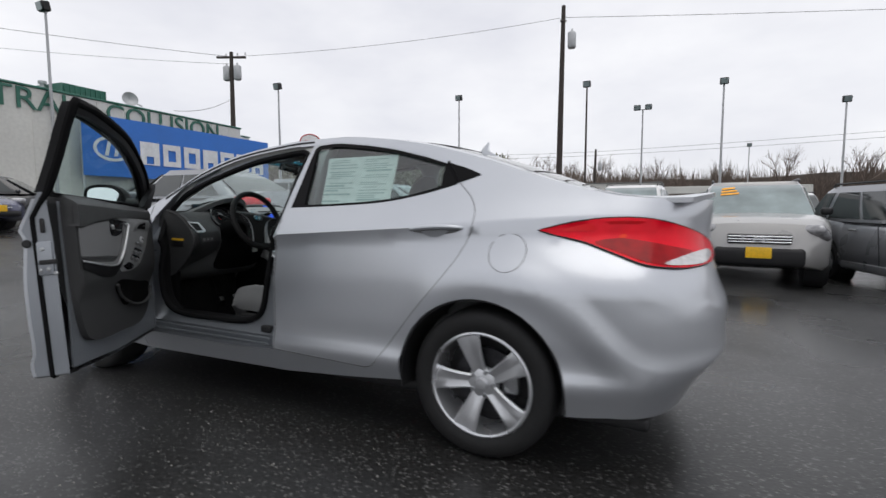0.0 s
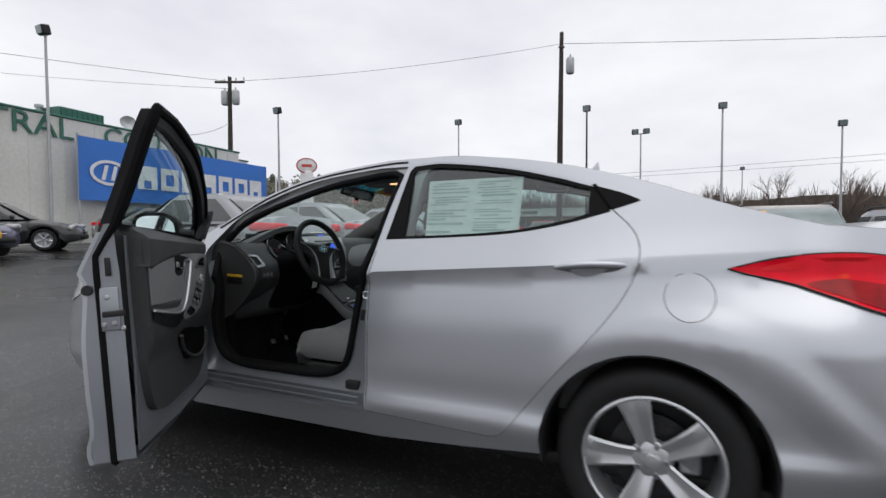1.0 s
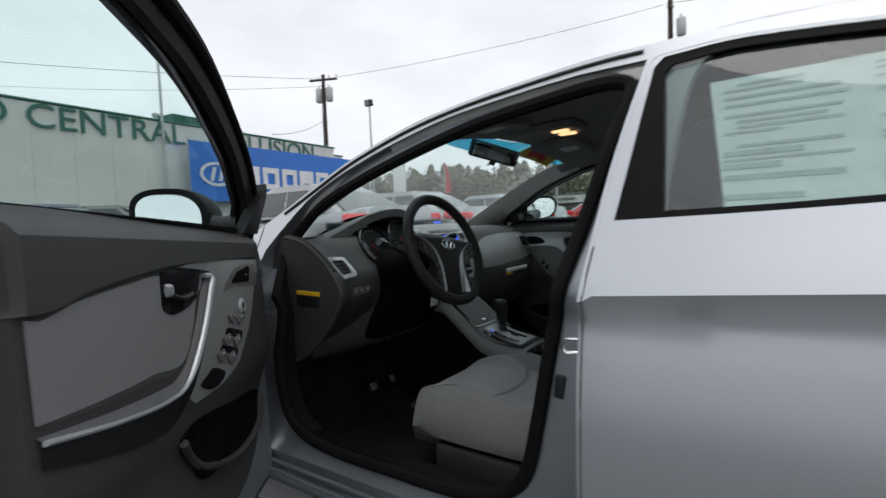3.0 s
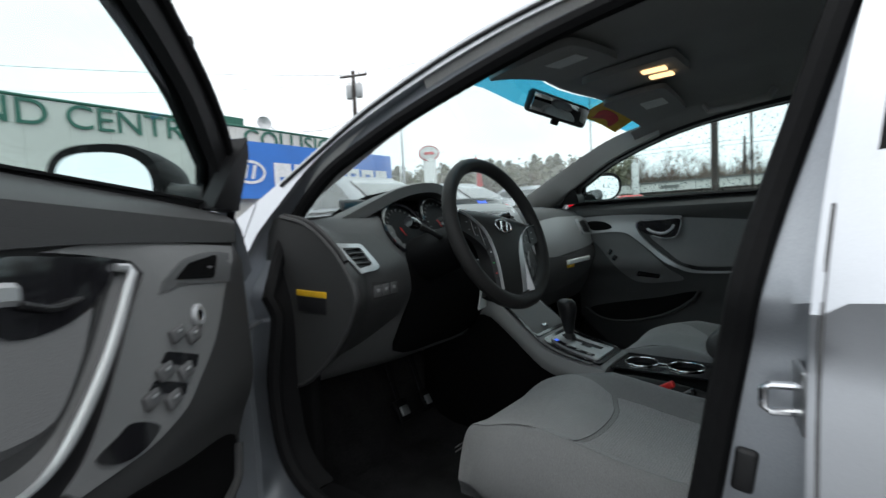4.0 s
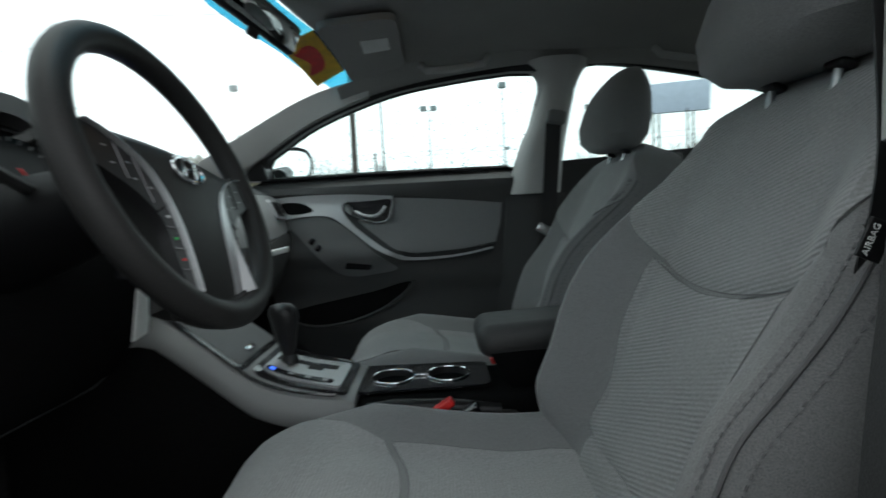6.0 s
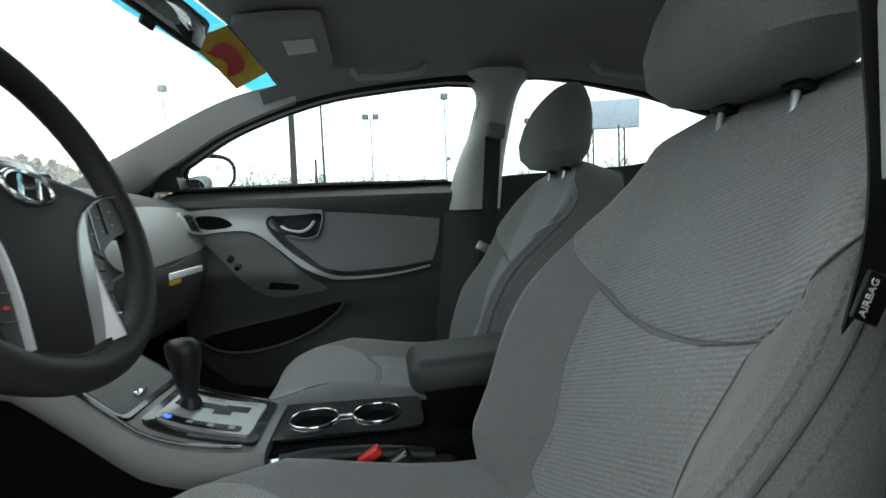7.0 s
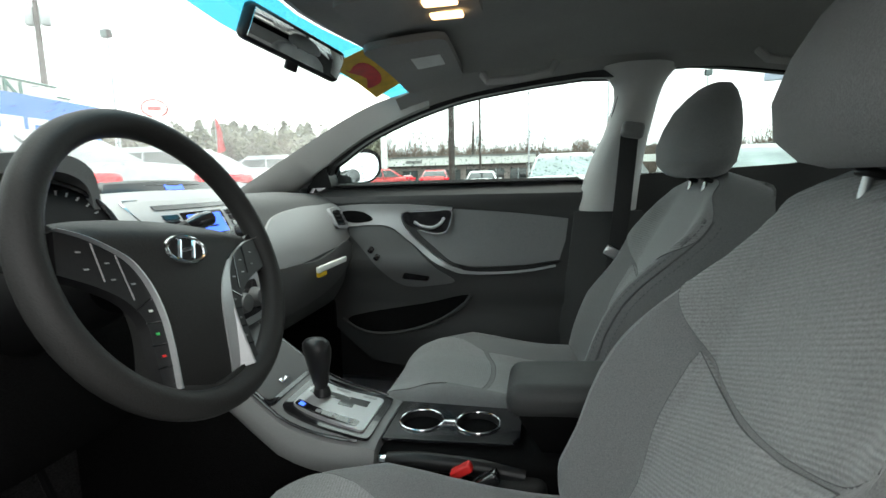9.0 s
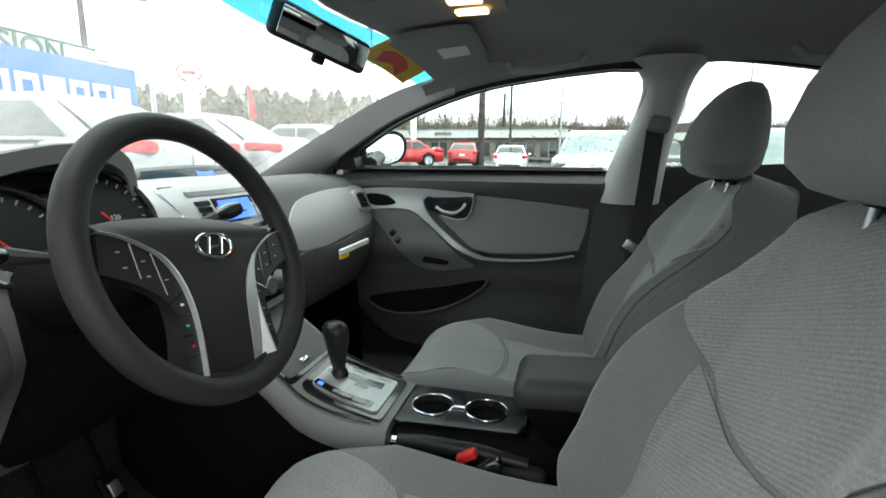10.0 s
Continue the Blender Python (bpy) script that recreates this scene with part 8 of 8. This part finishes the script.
# ---------------- posts and cables ----------------


def lamp_post(x, y, zt, dark=False, double=False):
    """Car park flood light on a slim post."""
    zb = ground_z(x, y)
    p = thing("street_lamp", "slim dark flood light post" if dark else "slim pale grey flood light post", "street lamp", "flood lights of the car park", (x, y, zb))
    h = zt - zb
    part("post", tube([(0, 0, 0), (0, 0, h)], [.075, .045], 8), POLE_WOOD if dark else POLE_GREY, p)
    part("base", lathe([(0, .6), (.28, .6), (.30, 0)], 12), WALL_PAINT, p)
    for dx in ((-.35, .35) if double else (0,)):
        hd = part("lamp_head", block((.42, .30, .36), pose(dx, -.05, h + .12, 12, 0, 0), .04, 1), BLACK_TRIM, p)
        part("lamp_glass", block((.34, .02, .28), pose(dx, -.215, h + .09, 12, 0, 0), .004, 1), CAR_GLASS_PALE, hd)
    if double:
        part("cross_arm", tube([(-.4, 0, h - .02), (.4, 0, h - .02)], .035, 6), POLE_GREY, p)
    return p


for a in ((-18.65, 18.82, 7.7), (-11.2, 27.1, 7.95), (3.83, 28.1, 7.6), (10.1, 32.4, 6.9), (-19.9, 8.15, 8.5)):
    lamp_post(*a)
lamp_post(-3.09, 26.85, 7.9, dark=True)
lamp_post(-.54, 33.2, 7.5, double=True)
lamp_post(7.98, 57.0, 7.2)


def utility_pole(x, y, zt, arm, label):
    zb = ground_z(x, y)
    p = thing("utility_pole", label, "utility pole", "utility poles", (x, y, zb))
    h = zt - zb
    part("pole", tube([(0, 0, 0), (.05, 0, h * .5), (.12, 0, h)], [.20, .17, .12], 10), POLE_WOOD, p)
    if arm:
        part("cross_arm", block((2.3, .12, .14), pose(.1, 0, h - .35, 0, 4, 12), .02), POLE_WOOD, p)
        for dx in (-1.0, -.4, .5, 1.1):
            part("insulator", lathe([(0, .2), (.05, .16), (.04, .08), (.06, 0)], 8, pose(.1 + dx, dx * .2, h - .28)), POLE_GREY, p)
        cans = ((-.35, -.1), (.45, .1))
        cz_ = h - 1.9
    else:
        part("cross_arm", block((.12, 1.4, .12), pose(.12, 0, h - .9, 18, 0, 0), .02), POLE_WOOD, p)
        cans = ((.55, 0),)
        cz_ = h - 2.6
    for dx, dy in cans:
        c = part("transformer", lathe([(0, .98), (.20, .96), (.25, .88), (.25, .08), (.2, 0), (0, 0)], 14, pose(dx + .1, dy, cz_)), POLE_GREY, p, "grey transformer can")
        part("bushing", lathe([(0, .25), (.05, .2), (.06, 0)], 8, pose(dx + .1, dy, cz_ + .95)), POLE_GREY, c)
    return p


utility_pole(-5.03, 28.67, 13.3, False, "tall tarred utility pole with a transformer")
utility_pole(-26.4, 22.4, 11.7, True, "tarred utility pole with a cross arm")
utility_pole(-7.8, 60.0, 8.0, False, "distant tarred utility pole")


def cable(a, b, sag, r=.018):
    pts = [(a[0] + (b[0] - a[0]) * t, a[1] + (b[1] - a[1]) * t, a[2] + (b[2] - a[2]) * t - sag * 4 * t * (1 - t)) for t in np.linspace(0, 1, 16)]
    part("cable", tube(pts, r, 4), WIRE, label="thin dark overhead cable", category="cable", group="overhead cables")


P_TALL, P_LEFT = (-4.9, 28.67, 12.6), (-26.3, 22.4, 11.4)
for dz in (0, -.9):
    cable((-7.7, 60.0, 7.7 + dz * .5), (70, 66, 11.5 + dz), .5, .016)
    cable((-90, 75, 12.0 + dz), (-7.7, 60.0, 7.7 + dz * .5), .5, .016)
cable(P_LEFT, (-45, -6, 12.0), .5, .014)
cable(P_LEFT, P_TALL, .35, .012)
cable((-26.3, 22.4, 8.6), (-21.6, 14.5, 6.0), .3, .014)
cable(P_TALL, (60, 52, 13.0), .5, .014)
cable((-26.3, 22.4, 10.9), (-60, 8, 15), .5, .012)

# pylon sign, flag, canopy sign
py = thing("pylon_sign", "white pylon sign with an oval red-edged head", "sign", "", (-29.0, 33.4, ground_z(-29, 33.4)))
part("pylon", block((1.15, .5, 5.6), pose(0, 0, 2.8), .06), WHITE_PAINT, py)
hd = part("sign_head", lathe([(0, .14), (.80, .14), (.86, .10), (.86, -.10), (0, -.14)], 32, pose(0, 0, 6.15, 90, 0, 40) @ Matrix.Diagonal((1.1, .82, 1, 1))), WHITE_PAINT, py)
part("red_rim", tube([pose(0, 0, 6.15, 90, 0, 40) @ Matrix.Diagonal((1.1, .82, 1, 1)) @ Vector((.80 * math.cos(a), .80 * math.sin(a), .14)) for a in np.linspace(0, 2 * math.pi, 33)[:-1]], .05, 6, True), RED_PAINT, hd)
part("head_mark", block((.9, .03, .26), pose(0, 0, 6.15, 0, 0, 40) @ Matrix.Translation((0, -.15, 0)), .01), RED_PAINT, hd)
fl = thing("feather_flag", "red feather flag on a thin pole", "flag", "", (-22.8, 31.8, ground_z(-22.8, 31.8)))
part("mast", tube([(0, 0, 0), (0, 0, 5.3)], .03, 6), POLE_GREY, fl)
part("cloth", sheet([(.03, 2.6), (.62, 2.8), (.55, 4.2), (.25, 5.0), (.03, 5.2)], lambda u, z: (u, .08 * math.sin(z * 2 + u * 5), z), .2, .01, (), (0, 1, 0)), RED_PAINT, fl)
wp = thing("flag_pole", "plain tall white metal post", "post", "", (-27.6, 28.0, ground_z(-27, 28)))
part("post", tube([(0, 0, 0), (0, 0, 4.6)], .06, 8), WHITE_PAINT, wp)
wp2 = thing("sign_post", "broad white sign post", "post", "", (-13.4, 42.0, ground_z(-13.4, 42)))
part("post", block((.5, .4, 4.4), pose(0, 0, 2.2), .05), WHITE_PAINT, wp2)
bb = thing("roadside_sign", "tall roadside sign on two lattice posts", "sign", "", (19.0, 40.0, ground_z(19, 40)))
part("sign_panel", block((5.6, .4, 2.4), pose(.2, 0, 9.2, 0, 2, -25), .05), material("pale_blue_sign_panel", (.50, .55, .66), rough=.5), bb)
for dx in (-.9, 1.4):
    for q in (-.25, .25):
        part("post", tube([(dx + q, -dx * .46, 0), (dx + q, -dx * .46, 8.2)], .07, 6), POLE_WOOD, bb)
    for k in range(10):
        part("brace", tube([(dx - .25, -dx * .46, .8 * k), (dx + .25, -dx * .46, .8 * k + .8)], .035, 5), POLE_WOOD, bb)

# low shops across the road
shop = thing("shop_row", "low pale shop building with a grey fascia", "building", "", (-14.0, 58.0, .25))
part("wall", block((27, 8, 2.5), pose(0, 4, 1.25), .03, 1), material("dull_brick_wall", (.24, .20, .18), rough=.9, vary=.15, grain=12), shop)
part("fascia", block((27.6, 9, .95), pose(0, 3.6, 2.95), .04, 1), WALL_PAINT, shop)
part("fascia", block((15, .3, .8), pose(20.2, 0, 2.6), .04, 1), WALL_PAINT, shop)
part("roof", block((27.8, 9.2, .16), pose(0, 3.6, 3.5), .02, 1), material("grey_roof_felt", (.18, .18, .17), rough=.9), shop)
for i in range(10):
    w_ = part("window", block((1.9, .1, 1.6), pose(-11.6 + 2.6 * i, -.04, 1.15), .02, 1), CAR_GLASS, shop)
    part("frame", block((.08, .12, 1.7), pose(-11.6 + 2.6 * i, -.06, 1.15), .01, 1), POLE_GREY, w_)
for a, b in ((-8.4, 2.6), (-.5, 2.0)):
    part("sign_bars", block((b, .06, .34), pose(a, -.93, 2.95), .01, 1), material("grey_sign_print", (.18, .18, .17), rough=.7), shop)

# ---------------- trees ----------------
BARK = material("grey_brown_bark", (.085, .065, .052), rough=.95, vary=.25, grain=10)
TWIGS = material("brown_twigs", (.15, .115, .095), rough=.95, vary=.3, grain=2)
# Lightened green: the rain haze before the trees is put into it.
NEEDLES = material("hazed_conifer_needles", (.21, .22, .165), rough=.9, vary=.35, grain=1.5)
# Brown kept pale, with distance haze included in the colour.
SCRUB = material("brown_winter_scrub", (.125, .098, .080), rough=.95, vary=.35, grain=.6, coarse=.08, stain=.3)


def bare_tree(seed, x, y, h):
    rr = random.Random(seed)
    t = thing("bare_tree", "leafless tree with fine grey-brown branches", "tree", "bare winter trees", (x, y, ground_z(x, y)), rr.uniform(0, 360))
    trunk, crown = bmesh.new(), bmesh.new()

    def grow(p, d, ln, r, level):
        q = p + d * ln
        tube([p, (p + q) / 2 + Vector((rr.uniform(-1, 1), rr.uniform(-1, 1), 0)) * ln * .05, q], [r, r * .8, r * .6], 5 if level < 2 else 3, bm=trunk if level < 2 else crown, caps=False)
        if level >= 4:
            return
        for _ in range((3, 4, 4, 4)[level]):
            s = rr.uniform(.45, 1.0)
            nd = (d + Vector((rr.gauss(0, .5), rr.gauss(0, .5), rr.uniform(.0, .45)))).normalized()
            grow(p + (q - p) * s, nd, ln * rr.uniform(.5, .75), r * .5, level + 1)

    grow(Vector((0, 0, -.2)), Vector((rr.uniform(-.05, .05), rr.uniform(-.05, .05), 1)).normalized(), h * .42, h * .017, 0)
    part("trunk", trunk, BARK, t, fix=False)
    part("crown", crown, TWIGS, t, fix=False)
    return t


def conifer(seed, x, y, h):
    rr = random.Random(seed)
    t = thing("conifer_tree", "dark green conifer with drooping branches", "tree", "conifers", (x, y, ground_z(x, y)), rr.uniform(0, 360))
    part("trunk", tube([(0, 0, 0), (0, 0, h * .97)], [h * .018, h * .002], 6), BARK, t)
    bm = bmesh.new()
    for i in range(900):
        f = rr.random() ** .9
        z = h * (.08 + .90 * f)
        rad = h * .30 * (1 - f) ** .75 * rr.uniform(.25, 1.12) + .12
        a = rr.uniform(0, 2 * math.pi)
        c = Vector((rad * math.cos(a), rad * math.sin(a), z - rad * .25))
        s = h * rr.uniform(.014, .034)
        out = Vector((math.cos(a), math.sin(a), -.5)).normalized()
        side = Vector((-math.sin(a), math.cos(a), rr.uniform(-.4, .4))).normalized()
        v = [bm.verts.new(c + out * s * p + side * s * q) for p, q in ((1.6, 0), (0, .8), (-1.0, .3), (-.6, -.7))]
        bm.faces.new(v)
    part("crown", bm, NEEDLES, t, fix=False)
    return t


def place(yaw, d):
    return 1.0 - d * math.sin(radians(yaw)), -1.5 + d * math.cos(radians(yaw))


first = [bare_tree(s, *place(a, 62), h) for s, a, h in ((1, 18.5, 6.5), (2, 10.0, 6.8), (3, -6.0, 6.4), (5, -12, 6.2))]
rt = random.Random(11)
for i in range(64):
    src = first[i % 4]
    a = -44 + 62 * (i / 45) if i < 46 else 22 + 36 * (i - 46) / 17
    d = rt.uniform(66, 92)
    px, py_ = place(a + rt.uniform(-1.2, 1.2), d)
    k = rt.uniform(.75, 1.25) * d / 60
    cp = copy_thing(src, pose(px, py_, ground_z(px, py_), 0, 0, rt.uniform(0, 360)))
    cp.scale = (k, k, k)
base = [conifer(s, *place(a, 85), 8.0) for s, a in ((21, 43.5), (22, 36.5), (23, 30))]
for i in range(60):
    a = 22 + 36 * i / 59 + rt.uniform(-.5, .5)
    d = rt.uniform(78, 110)
    px, py_ = place(a, d)
    k = rt.uniform(.6, 1.0) * d / 66
    cp = copy_thing(base[i % 3], pose(px, py_, ground_z(px, py_), 0, 0, rt.uniform(0, 360)))
    cp.scale = (k, k, k)
for i in range(22):
    px, py_ = place(-20 + 1.9 * i + rt.uniform(-.8, .8), rt.uniform(88, 112))
    k = rt.uniform(1.0, 1.45)
    cp = copy_thing(first[i % 4], pose(px, py_, ground_z(px, py_), 0, 0, rt.uniform(0, 360)))
    cp.scale = (k, k, k)
for i in range(5):
    px, py_ = place(2.5 + 1.2 * i, 120)
    cp = copy_thing(base[i % 3], pose(px, py_, ground_z(px, py_)))
    cp.scale = (.8, .8, .8)
bm = bmesh.new()
for i in range(42000):
    a = rt.uniform(-55, 62)
    d = rt.uniform(78, 125)
    px, py_ = place(a, d)
    h = (6.9 + 1.8 * noise.noise(Vector((a * .35, d * .02, 1))) + 1.2 * noise.noise(Vector((a * 1.7, d * .05, 9))) + rt.uniform(-3.5, .6)) * d / 92
    z0 = ground_z(px, py_) - .2
    ca, sa = math.cos(radians(a)), math.sin(radians(a))
    x, z = 0.0, h * rt.uniform(0, .6)
    for _ in range(2):
        lx, up_, wv = rt.uniform(-1.3, 1.3), h * rt.uniform(.25, .5), rt.uniform(.03, .11)
        bm.faces.new([bm.verts.new((px + ca * q, py_ + sa * q, z0 + zz)) for q, zz in ((x - wv, z), (x + wv, z), (x + lx, z + up_))])
        x += lx * .35
        z += up_ * .3
part("winter_scrub", bm, SCRUB, kind="stuff", label="brown leafless winter thicket", fix=False, category="thicket")
bm = bmesh.new()
for i in range(20000):
    a = rt.uniform(18, 62)
    d = rt.uniform(72, 112)
    px, py_ = place(a, d)
    h = (9.0 + 2.2 * noise.noise(Vector((a * .55, d * .03, 5))) + rt.uniform(-4.0, .8)) * d / 92
    c = Vector((px, py_, ground_z(px, py_) + h * rt.random() ** .6))
    for _ in range(2):
        e1 = Vector((rt.gauss(0, 1), rt.gauss(0, 1), rt.gauss(0, 1))).normalized() * rt.uniform(.18, .55)
        e2 = Vector((rt.gauss(0, 1), rt.gauss(0, 1), rt.gauss(0, 1))).normalized() * rt.uniform(.18, .55)
        bm.faces.new([bm.verts.new(c + e1), bm.verts.new(c + e2), bm.verts.new(c - e1 * .8), bm.verts.new(c - e2 * .7)])
part("evergreen_thicket", bm, material("olive_evergreen", (.20, .20, .145), rough=.95, vary=.4, grain=.7, coarse=.06, stain=.35), kind="stuff", label="olive green evergreen thicket", fix=False, category="thicket")
hill = sheet([(-62, 0), (58, 0), (58, 1), (-62, 1)], lambda a, t: (*place(a, 170), -1 + (10.5 + 1.6 * noise.noise(Vector((a * .12, 3, 0)))) * t), 2.0)
part("backdrop", hill, material("dull_far_woods", (.10, .088, .078), rough=1, vary=.35, grain=.25, coarse=.03, stain=.3), kind="structure", label="low wooded ridge on the horizon", fix=False)
